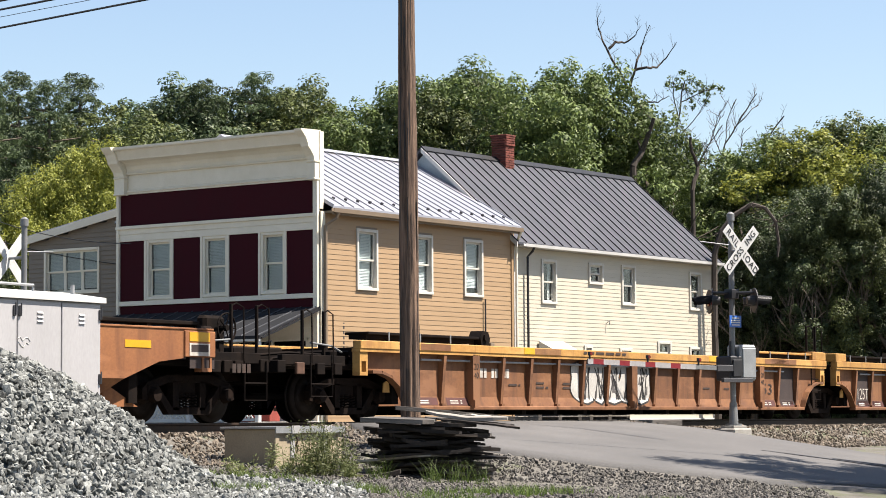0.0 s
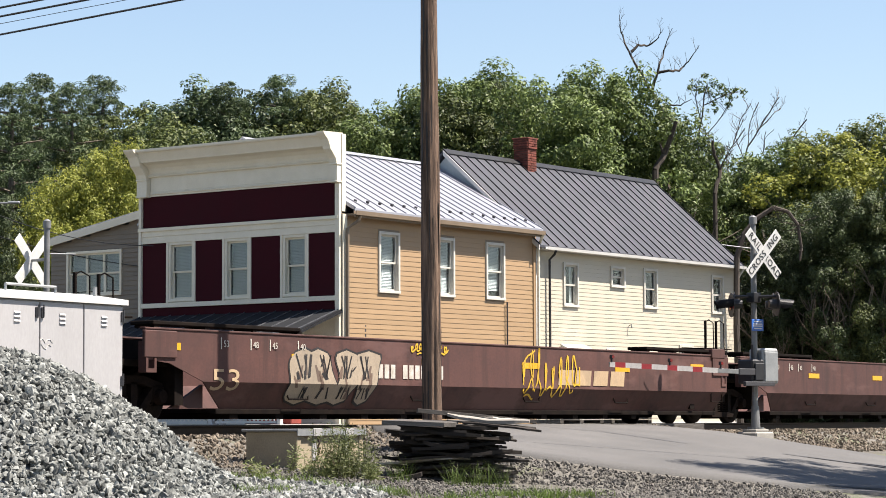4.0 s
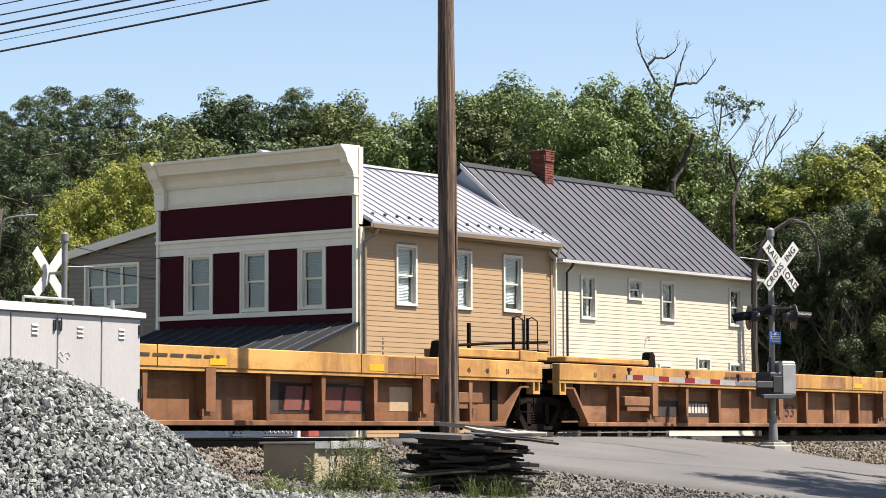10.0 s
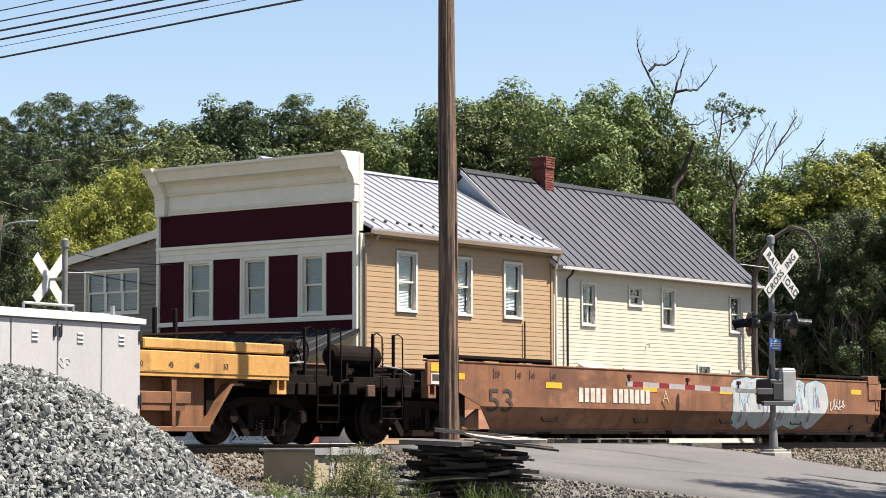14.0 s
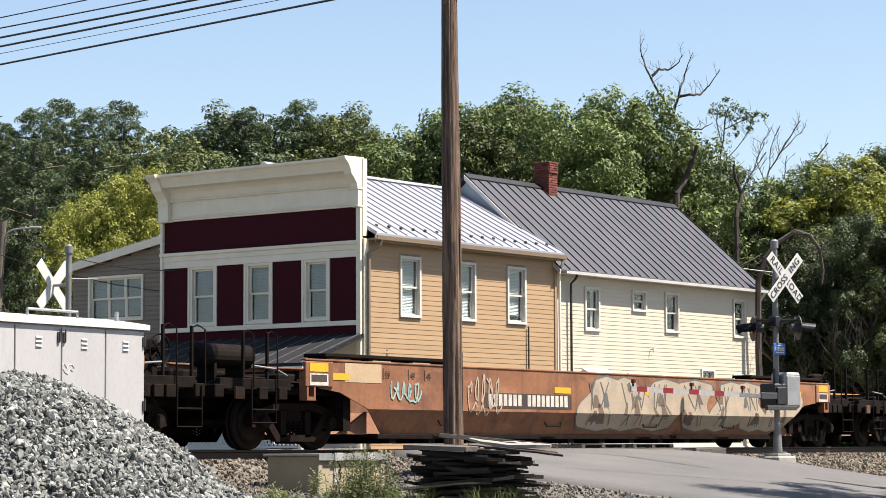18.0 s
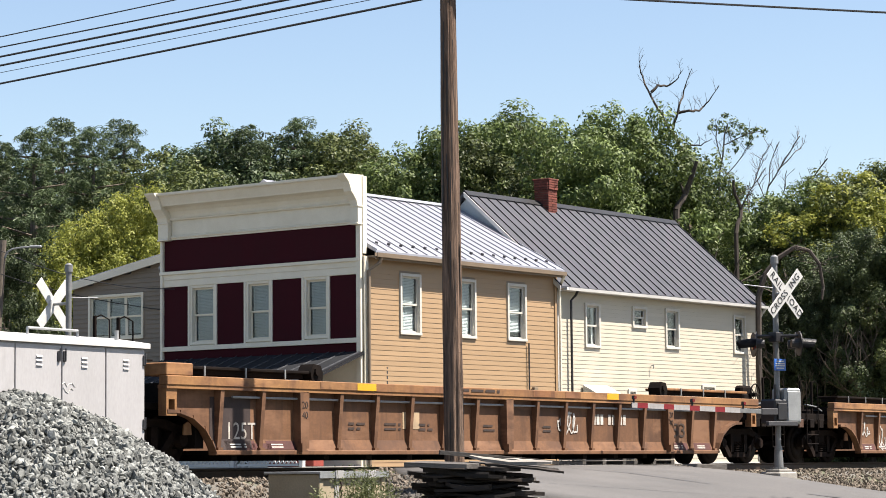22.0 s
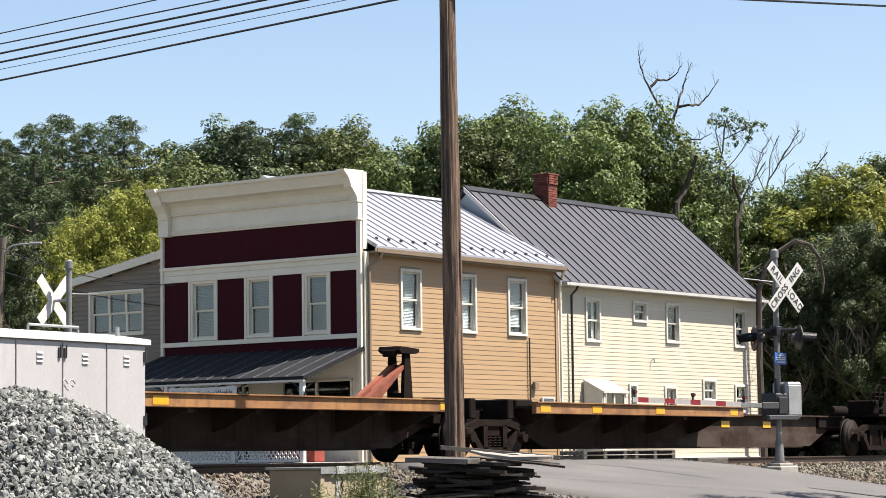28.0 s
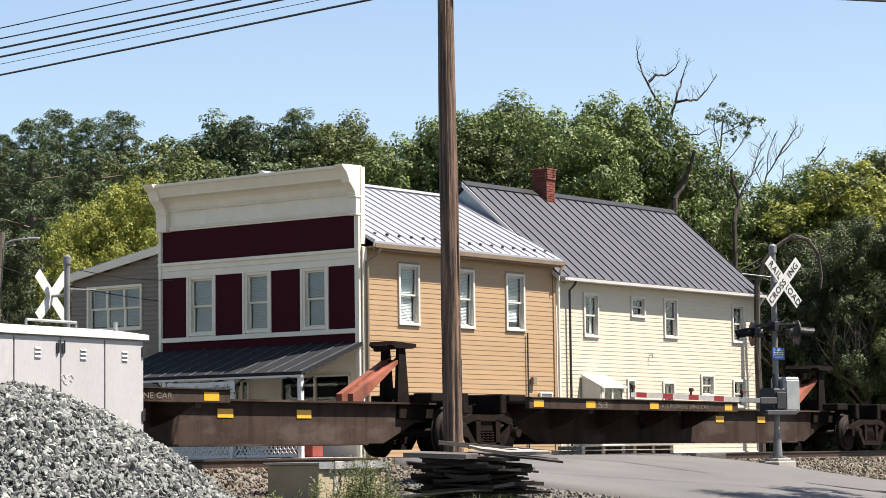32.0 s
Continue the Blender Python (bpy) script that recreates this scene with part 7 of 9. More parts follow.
def well_ribbed(car, chord, panel, left, right):
    L = LW
    c0, c1 = CHORD_L[left], L + CHORD_R[right]
    R1 = L + RIGHT[right]
    arch = [(0.7, 0.82), (1.0, 0.815), (1.3, 0.74), (1.58, 0.58), (1.76, 0.38), (1.86, 0.22)]
    for y0, y1, name in ((-1.33, -1.31, "side_panel"), (1.31, 1.33, "side_panel")):
        me = shared(("ribbed_panel", y0, left, right), lambda bm: prism(bm, both_ends(arch, L, right) + [(c1 - 0.03, 1.24), (c0 + 0.03, 1.24)], y0, y1))
        part(name, me, panel, car)
    for y in (-1, 1):
        me = shared(("ribbed_chord", y, left, right), lambda bm: (box(bm, c0, c1, *sorted((y * 1.32, y * 1.49)), 1.23, 1.37, 0.01), box(bm, c0, c1, *sorted((y * 1.30, y * 1.475)), 1.18, 1.23)))
        part("top_chord", me, chord, car, "worn yellow top chord")
        me = shared(("ribbed_sill", y, right), lambda bm: box(bm, 1.84, R1 - 1.84, *sorted((y * 1.30, y * 1.455)), 0.20, 0.27, 0.01))
        part("bottom_sill", me, panel, car)
    # arch flanges over the trucks
    for side in (0, 1):
        def flange(bm, side=side):
            pts = arch
            for (d0, z0), (d1, z1) in zip(pts, pts[1:]):
                a, b = (d0, d1) if side == 0 else (R1 - d0, R1 - d1)
                prism(bm, [(a, z0), (b, z1), (b + (0.03 if side else -0.03), z1 + 0.05), (a, z0 + 0.05)], -1.46, -1.31)
        part("arch_flange", shared(("arch_flange", side, right if side else ""), flange), panel, car)
    rib = shared("rib", lambda bm: (prism(bm, [(-1.33, 0.27), (-1.385, 0.27), (-1.465, 1.19), (-1.33, 1.19)], -0.045, 0.045, "yz"), box(bm, -0.08, 0.04, -1.44, -1.36, 0.27, 0.315)))
    low = shared(("lower_flange", right), lambda bm: prism(bm, [(-1.330, 0.27), (-1.384, 0.27), (-1.331, 0.44)], 1.92, R1 - 1.92, "yz"))
    part("lower_flange", low, panel, car)
    post = shared("stake_post", lambda bm: (prism(bm, [(-0.11, 0.30), (0.11, 0.30), (0.12, 1.19), (-0.12, 1.19)], -1.475, -1.33), box(bm, -0.16, -0.05, -1.54, -1.44, 0.24, 0.38)))
    for k, x in enumerate(RIBS["R"]):
        part("rib", post if k in (2, 8, 14) else rib, panel, car, m=pose(x, 0, 0))
    pipe = shared("side_pipe", lambda bm: tube(bm, (2.3, -1.40, 1.08), (L - 2.3, -1.40, 1.08), 0.02, n=6))
    part("brake_pipe", pipe, M["galv"], car)
    me = shared("well_floor", lambda bm: box(bm, 1.9, L - 1.3, -1.38, 1.38, 0.22, 0.27))
    fl = part("floor", me, M["dark_steel"], car)
    me = shared("floor_beam", lambda bm: box(bm, 0, 0.15, -1.3, 1.3, 0.12, 0.22))
    for k in range(13):
        part("floor_beam", me, M["dark_steel"], fl, m=pose(2.4 + k * 1.2, 0, 0))
    # small plate in chord yellow stands for sunlight falling inside the arch
    lit_patch = shared("arch_gusset", lambda bm: prism(bm, [(1.24, 0.50), (1.44, 0.50), (1.42, 0.66), (1.35, 0.70), (1.26, 0.66)], -1.31, -1.29))
    part("arch_gusset", lit_patch, chord, car)
    for side, kind in ((0, left), (1, right)):
        end_gear(car, L, side, kind, chord, M["dark_steel"])
        # walkway plank on brackets over the chord, with a container lock at its inner end
        xa, xb = (c0 + 0.30, 4.25) if side == 0 else (L - 3.75, c1 - 0.45)
        me = shared(("top_walk", side, kind), lambda bm: box(bm, xa, xb, -1.44, -0.95, 1.475, 1.525, 0.01))
        wk = part("top_walkway", me, chord if side else M["dark_steel"], car, "worn walkway plank over the chord")
        me = shared(("walk_rail", side, kind), lambda bm: box(bm, xa + 0.02, xb - 0.12, -1.38, -1.02, 1.40, 1.475))
        part("bracket_rail", me, M["dark_steel"], wk)
        me = shared(("walk_clip", side), lambda bm: box(bm, 0, 0.03, -1.455, -1.44, 1.38, 1.53))
        for k in range(3):
            part("clip", me, M["galv"], wk, m=pose(xa + 0.6 + k * 1.0, 0, 0))
        d = xb + 0.02 if side == 0 else xa - 0.30
        me = shared("lock", lambda bm: (prism(bm, [(0, 1.37), (0.28, 1.37), (0.30, 1.50), (0.24, 1.62), (0.05, 1.64), (-0.04, 1.52)], -1.46, -1.20), tube(bm, (0.12, -1.50, 1.52), (0.12, -1.44, 1.52), 0.07, n=10)))
        part("container_lock", me, M["dark_steel"], car, m=pose(d, 0, 0))
        if kind == "art":
            a = c0 if side == 0 else c1 - 0.62
            me = shared(("end_box", side), lambda bm: box(bm, a, a + 0.62, -1.47, -0.9, 1.37, 1.56, 0.015))
            part("end_box", me, chord, car)


def well_deep(car, chord, panel, left, right):
    """Broad yellow chord, few ribs, wedge-shaped ends."""
    L = LW
    c0, c1 = CHORD_L[left], L + CHORD_R[right]
    R1 = L + RIGHT[right] - (0.0 if right == "art" else 0.06)
    wedge = [(0.95, 0.90), (1.25, 0.89), (1.85, 0.20)]
    for y0, y1 in ((-1.24, -1.22), (1.22, 1.24)):
        me = shared(("deep_panel", y0, right), lambda bm: prism(bm, both_ends(wedge, L, right) + [(L + RIGHT[right] - 0.95, 1.06), (0.95, 1.06)], y0, y1))
        part("side_panel", me, panel, car)
    for y in (-1, 1):
        me = shared(("deep_chord", y, left, right), lambda bm: (box(bm, c0, c1, *sorted((y * 1.30, y * 1.47)), 1.05, 1.37, 0.012), box(bm, c0, c1, *sorted((y * 1.20, y * 1.455)), 1.0, 1.05)))
        part("top_chord", me, chord, car, "broad worn yellow top chord")
        me = shared(("deep_sill", y, right), lambda bm: box(bm, 1.8, R1 - 1.8, *sorted((y * 1.20, y * 1.43)), 0.19, 0.27, 0.01))
        part("bottom_sill", me, panel, car)
    me = shared("chord_joint", lambda bm: box(bm, -0.008, 0.008, -1.474, -1.30, 1.05, 1.372))
    for x in (4.4, 9.1, 14.3, 15.9):
        part("chord_joint", me, M["dark_steel"], car, m=pose(x, 0, 0))
    for side in (0, 1):
        def flange(bm, side=side):
            for (d0, z0), (d1, z1) in zip(wedge, wedge[1:]):
                a, b = (d0, d1) if side == 0 else (R1 - d0, R1 - d1)
                e = 0.05 if side == 0 else -0.05
                prism(bm, [(a, z0), (b, z1), (b + e, z1 + 0.03), (a + e, z0 + 0.03)], -1.42, -1.22)
        part("end_flange", shared(("end_flange", side, right if side else ""), flange), panel, car)
    rib = shared("deep_rib", lambda bm: prism(bm, [(-0.035, 0.27), (0.035, 0.27), (0.06, 1.01), (-0.06, 1.01)], -1.43, -1.24))
    hook = shared("tie_down_post", lambda bm: (prism(bm, [(-0.11, 0.40), (0.11, 0.40), (0.12, 1.05), (-0.12, 1.05)], -1.475, -1.24), box(bm, -0.16, 0.02, -1.44, -1.38, 0.33, 0.44)))
    for k, x in enumerate(RIBS["D"]):
        part("rib", hook if k in (1, 5, 9) else rib, panel, car, m=pose(x, 0, 0))
    for z in (0.885, 0.955):
        ledge = shared(("side_ledge", z), lambda bm: box(bm, 2.0, L - 2.0, -1.275, -1.24, z, z + 0.022))
        part("side_pipe", ledge, panel, car)
    step = shared("step_box", lambda bm: (box(bm, -0.62, 0.62, -1.42, -1.24, 0.60, 0.78, 0.01), box(bm, -0.5, 0.5, -1.40, -1.24, 0.5, 0.6)))
    for x in (3.9, L - 2.6):
        part("step_box", step, panel, car, m=pose(x, 0, 0))
    me = shared("deep_floor", lambda bm: box(bm, 1.9, L - 1.4, -1.34, 1.34, 0.22, 0.27))
    fl = part("floor", me, M["dark_steel"], car)
    me = shared("floor_beam", lambda bm: box(bm, 0, 0.15, -1.3, 1.3, 0.12, 0.22))
    for k in range(12):
        part("floor_beam", me, M["dark_steel"], fl, m=pose(3.0 + k * 1.2, 0, 0))
    for side, kind in ((0, left), (1, right)):
        end_gear(car, L, side, kind, chord, M["dark_steel"])
        xa, xb = (c0 + 0.28, 4.25) if side == 0 else (L - 3.1, c1 + (0.25 if kind == "art" else -0.1))
        me = shared(("deep_box", side, kind), lambda bm: box(bm, xa, xb, -1.44, -0.9, 1.40, 1.56 if side else 1.51, 0.02))
        db = part("end_deck_box", me, chord, car, "raised yellow end deck")
        me = shared(("deep_skirt", side, kind), lambda bm: box(bm, xa + 0.02, xb - 0.02, -1.40, -0.95, 1.37, 1.41))
        part("skirt", me, M["dark_steel"], db)
        if side == 1:
            me = shared(("deep_rail", kind), lambda bm: bend(bm, [(L - 3.2, -1.25, 1.42), (L - 3.15, -1.25, 1.58), (L - 1.4, -1.25, 1.68), (c1 + 0.55, -1.25, 1.76)], 0.03, 6))
            part("deck_rail", me, M["dark_steel"], car, "long dark brake rod over the deck")
            for d in (2.62, 2.15):
                me = shared(("deep_stake", d), lambda bm: box(bm, L - d - 0.03, L - d + 0.03, -1.27, -1.21, 1.5, 2.02, 0.008))
                part("stake", me, M["dark_steel"], car)
    lock = shared("deep_lock", lambda bm: prism(bm, [(-0.16, 1.37), (0.16, 1.37), (0.12, 1.62), (0.04, 1.68), (-0.08, 1.66)], -1.42, -1.25))
    for x in (4.42, L - 3.3):
        part("container_lock", lock, M["dark_steel"], car, m=pose(x, 0, 0))


def well_smooth(car, panel, left, right, chord=None):
    """Smooth-sided well with a bent lower side."""
    L = LW
    chord = chord or panel
    c0, c1 = CHORD_L[left], L + CHORD_R[right]
    R1 = L + RIGHT[right]
    up = [(0.68, 0.98), (1.25, 0.92), (2.05, 0.66)]
    rt, rb = (2.05, 2.75) if right == "end" else (0.60, 0.86)
    tail = [(R1 - d, z) for d, z in reversed(up)] if right == "end" else [(R1 - 0.60, 0.66)]
    for s in (-1, 1):
        def upper(bm, s=s):
            prism(bm, up + tail + [(c1, 1.42), (c0, 1.42)], s * 1.42 - 0.01, s * 1.42 + 0.01)
        part("upper_side", shared(("smooth_upper", s, left, right), upper), panel, car)
        def lower(bm, s=s):
            a = [(2.05, s * 1.425, 0.662), (R1 - rt, s * 1.425, 0.662), (R1 - rb, s * 1.20, 0.25), (2.75, s * 1.20, 0.25)]
            b = [(x, y - s * 0.02, z) for x, y, z in a]
            va, vb = [bm.verts.new(p) for p in a], [bm.verts.new(p) for p in b]
            bm.faces.new(va)
            bm.faces.new(vb[::-1])
            for i in range(4):
                bm.faces.new((va[i], vb[i], vb[(i + 1) % 4], va[(i + 1) % 4]))
        part("lower_side", shared(("smooth_lower", s, right), lower), panel, car)
        me = shared(("smooth_rim", s, left, right), lambda bm: box(bm, c0, c1, *sorted((s * 1.34, s * 1.445)), 1.415, 1.445, 0.006))
        part("top_rim", me, chord, car)
        me = shared(("smooth_sill", s, right), lambda bm: box(bm, 2.6, R1 - rb + 0.1, *sorted((s * 1.12, s * 1.235)), 0.17, 0.255, 0.01))
        part("bottom_sill", me, M["dark_steel"], car)
    me = shared("step_slot", lambda bm: bend(bm, [(-0.3, -1.32, 0.46), (-0.26, -1.35, 0.36), (0.26, -1.35, 0.36), (0.3, -1.32, 0.46)], 0.015, 5))
    for x in (4.6, 8.2, 12.0, 15.5):
        part("step_bar", me, M["dark_steel"], car, m=pose(x, 0.0, 0.05))
    me = shared("smooth_floor", lambda bm: box(bm, 2.6, L - 2.2, -1.15, 1.15, 0.2, 0.26))
    fl = part("floor", me, M["dark_steel"], car)
    me = shared("smooth_beam", lambda bm: box(bm, 0, 0.2, -1.2, 1.2, 0.1, 0.2))
    for k in range(12):
        part("floor_beam", me, M["dark_steel"], fl, m=pose(3.0 + k * 1.2, 0, 0))
    refl = shared("reflector", lambda bm: box(bm, -0.30, 0.30, -1.438, -1.432, 1.02, 1.13))
    for x in (1.2, 4.6, 8.4, 11.8, 15.4, 18.7):
        part("reflector", refl, M["reflector"], car, "yellow reflective strip", m=pose(x, 0, 0 if 2 < x < 18 else 0.1))
    for side, kind in ((0, left), (1, right)):
        end_gear(car, L, side, kind, panel, M["dark_steel"], tank=(kind == "end" and side == 0))
        X0 = 0.9 if side == 0 else L - 3.6
        me = shared(("smooth_walk", side), lambda bm: (box(bm, X0, X0 + 3.7, -1.40, -0.95, 1.49, 1.55, 0.01), [box(bm, X0 + 0.05 + k * 1.2, X0 + 0.15 + k * 1.2, -1.38, -1.0, 1.44, 1.5) for k in range(4)]))
        part("top_walkway", me, M["dark_steel"], car, "dark grated walkway on the rim")
        a = c0 - 0.02 if side == 0 else c1 - 0.73
        me = shared(("smooth_end", side, kind), lambda bm: box(bm, a, a + 0.75, -1.46, -1.40, 1.0, 1.40, 0.01))
        ep = part("end_plate", me, panel, car)
        if kind == "end":
            q = a + 0.10
            part("reflector", shared(("end_reflector", side), lambda bm: box(bm, q, q + 0.5, -1.466, -1.461, 1.24, 1.38)), M["reflector"], ep, "yellow reflective panel")
            part("notice_frame", shared(("end_notice", side), lambda bm: box(bm, q, q + 0.5, -1.466, -1.461, 1.02, 1.21)), M["stencil_white"], ep)
            part("notice", shared(("end_notice_in", side), lambda bm: box(bm, q + 0.04, q + 0.46, -1.469, -1.4665, 1.08, 1.19)), M["patch_dark"], ep)
        if side == 1 and kind == "art":
            continue
        b = 1.5 if side == 0 else R1 - 2.3
        me = shared(("smooth_gusset", side, kind), lambda bm: prism(bm, [(b, 0.25), (b + 0.8, 0.25), (b + 0.8, 0.62)] if side == 0 else [(b, 0.25), (b + 0.8, 0.25), (b, 0.62)], -1.22, -1.16))
        part("gusset", me, panel, car)


def spine_car(car, paint, edge, left, right, deck=(2.5, 11.0), hitch=None, hitch_paint=None):
    L = LS
    sill = [(0.5, 0.62), (1.9, 0.60), (2.9, 0.24)]
    me = shared("spine_sill", lambda bm: prism(bm, both_ends(sill, L) + [(L - 0.5, 0.92), (0.5, 0.92)], -0.34, 0.34))
    part("centre_sill", me, paint, car, "deep brown centre sill")
    me = shared("spine_flange", lambda bm: (box(bm, 0.5, L - 0.5, -0.46, 0.46, 0.92, 0.955), box(bm, 2.9, L - 2.9, -0.44, 0.44, 0.21, 0.24)))
    part("sill_flange", me, paint, car)
    d0, d1 = deck
    me = shared(("spine_deck", d0, d1), lambda bm: (box(bm, d0, d1, -1.30, 1.30, 0.96, 1.0), box(bm, d0, d1, -0.5, 0.5, 0.955, 1.03)))
    part("deck", me, paint, car)
    for y in (-1, 1):
        me = shared(("spine_edge", d0, d1, y), lambda bm: (box(bm, d0 - 0.05, d1 + 0.05, *sorted((y * 1.26, y * 1.36)), 0.85, 1.05, 0.01), box(bm, d0 - 0.05, d1 + 0.05, *sorted((y * 1.22, y * 1.40)), 1.05, 1.07)))
        part("side_rail", me, edge, car, "worn deck edge rail")
    arm = shared("spine_bracket", lambda bm: (prism(bm, [(-1.27, 0.955), (-0.34, 0.955), (-0.34, 0.50), (-0.60, 0.56), (-1.24, 0.84)], -0.02, 0.02, "yz"), box(bm, -0.07, 0.07, -1.25, -1.23, 0.78, 0.90)))
    n = max(3, round((d1 - d0) / 1.6))
    for k in range(n):
        part("bracket", arm, paint, car, m=pose(d0 + 0.6 + k * (d1 - d0 - 1.2) / (n - 1), 0, 0))
    refl = shared("spine_reflector", lambda bm: box(bm, -0.18, 0.18, -1.366, -1.361, 0.885, 1.015))
    for x in (1.28, 3.22, 5.8, d1 - 0.42) if d1 < 12 else (7.72, d1 - 0.42):
        part("reflector", refl, M["reflector"], car, "yellow reflective strip", m=pose(x, 0, 0))
    r2 = shared("sill_reflector", lambda bm: box(bm, -0.2, 0.2, -0.352, -0.345, 0.66, 0.80))
    for x in (d1 + 1.2, min(L - 2.6, d1 + 3.3)) if d1 < 12 else ():
        part("reflector", r2, M["reflector"], car, "yellow reflective strip", m=pose(x, 0, 0))
    for side, kind in ((0, left), (1, right)):
        def X(d):
            return d if side == 0 else L - d
        def bx(bm, a, b, *r):
            a, b = sorted((X(a), X(b)))
            box(bm, a, b, *r)
        if kind == "art":
            def ends(bm):
                bx(bm, -0.15, 1.9, -0.42, 0.42, 0.66, 0.92, 0.02)
                bx(bm, 0.55, 0.75, -1.0, 1.0, 0.75, 1.12, 0.02)
                bx(bm, 1.0, 1.6, -0.9, -0.5, 0.96, 1.12, 0.02)
            part("end_casting", shared(("spine_art", side), ends), M["dark_steel"], car)
        else:
            def ends(bm):
                bx(bm, -1.7, 1.9, -0.42, 0.42, 0.66, 0.92, 0.02)
                bx(bm, -1.75, -1.45, -1.35, 1.35, 0.62, 0.96, 0.02)
                bx(bm, -2.04, -1.6, -0.12, 0.12, 0.68, 0.92, 0.02)
                bx(bm, -1.5, 0.4, -1.3, 1.3, 0.94, 0.99)
                bend(bm, [(X(-1.68), -1.36, 0.3), (X(-1.68), -1.36, 1.9), (X(-1.4), -1.36, 1.9), (X(-1.4), -1.36, 0.3), (X(-1.68), -1.36, 0.3)], 0.02, 6)
                bx(bm, -0.9, -0.3, -0.9, -0.2, 0.99, 1.35, 0.03)
            part("end_platform", shared(("spine_end", side), ends), M["dark_steel"], car)
            if side == 1:
                def wheel(bm):
                    nn = 18
                    pts = [(X(-0.4) + 0.29 * math.cos(2 * math.pi * i / nn), -1.0, 1.42 + 0.29 * math.sin(2 * math.pi * i / nn)) for i in range(nn + 1)]
                    bend(bm, pts, 0.018, 5)
                    for i in range(0, nn, 3):
                        tube(bm, (X(-0.4), -1.0, 1.42), pts[i], 0.012, n=4)
                    tube(bm, (X(0.6), -0.5, 1.08), (X(1.4), -0.5, 1.08), 0.11, n=14)
                    bx(bm, -0.95, -0.62, -0.98, -0.70, 0.99, 1.55, 0.03)
                part("brake_wheel", shared("spine_brake", wheel), M["dark_steel"], car, "spoked hand-brake wheel")
    if hitch is not None:
        hx, flip, kx, ky = hitch
        def upright(bm):
            for y in (-0.27 * ky, 0.27 * ky):
                prism(bm, [(-0.18 * kx, 0.96), (0.26 * kx, 0.96), (0.13 * kx, 1.92), (-0.10 * kx, 1.92)], y - 0.035, y + 0.035)
            box(bm, -0.12 * kx, 0.18 * kx, -0.27 * ky, 0.27 * ky, 1.02, 1.22)
            box(bm, -0.08 * kx, 0.10 * kx, -0.27 * ky, 0.27 * ky, 1.62, 1.72)
        part("hitch_upright", shared(("hitch_upright", kx), upright), M["dark_steel"], car, "dark upright of the trailer hitch", m=pose(hx, 0, 0))
        def strut(bm):
            f = flip * kx
            for y in (-0.20 * ky, 0.20 * ky):
                prism(bm, [(-0.10 * kx, 1.66), (0.06 * kx, 1.78), (-1.75 * f, 1.10), (-1.75 * f, 0.94), (-1.5 * f, 0.94)], y - 0.06, y + 0.06)
            prism(bm, [(-0.35 * f, 1.54), (-0.35 * f, 1.60), (-1.2 * f, 1.26), (-1.2 * f, 1.20)], -0.2 * ky, 0.2 * ky)
        part("hitch_strut", shared(("hitch_strut", flip, kx), strut), hitch_paint, car, "slanting strut of the trailer hitch", m=pose(hx, 0, 0))
        def plate(bm):
            prism(bm, [(-0.45 * kx, 1.97), (-0.32 * kx, 1.92), (0.32 * kx, 1.92), (0.45 * kx, 1.95), (0.45 * kx, 2.01), (-0.4 * kx, 2.04)], -0.42 * ky, 0.42 * ky)
            box(bm, -0.48 * kx, -0.34 * kx, -0.25 * ky, 0.25 * ky, 1.86, 1.98, 0.02)
        part("hitch_plate", shared(("hitch_plate", kx), plate), M["dark_steel"], car, "dark trailer coupling plate", m=pose(hx, 0, 0))


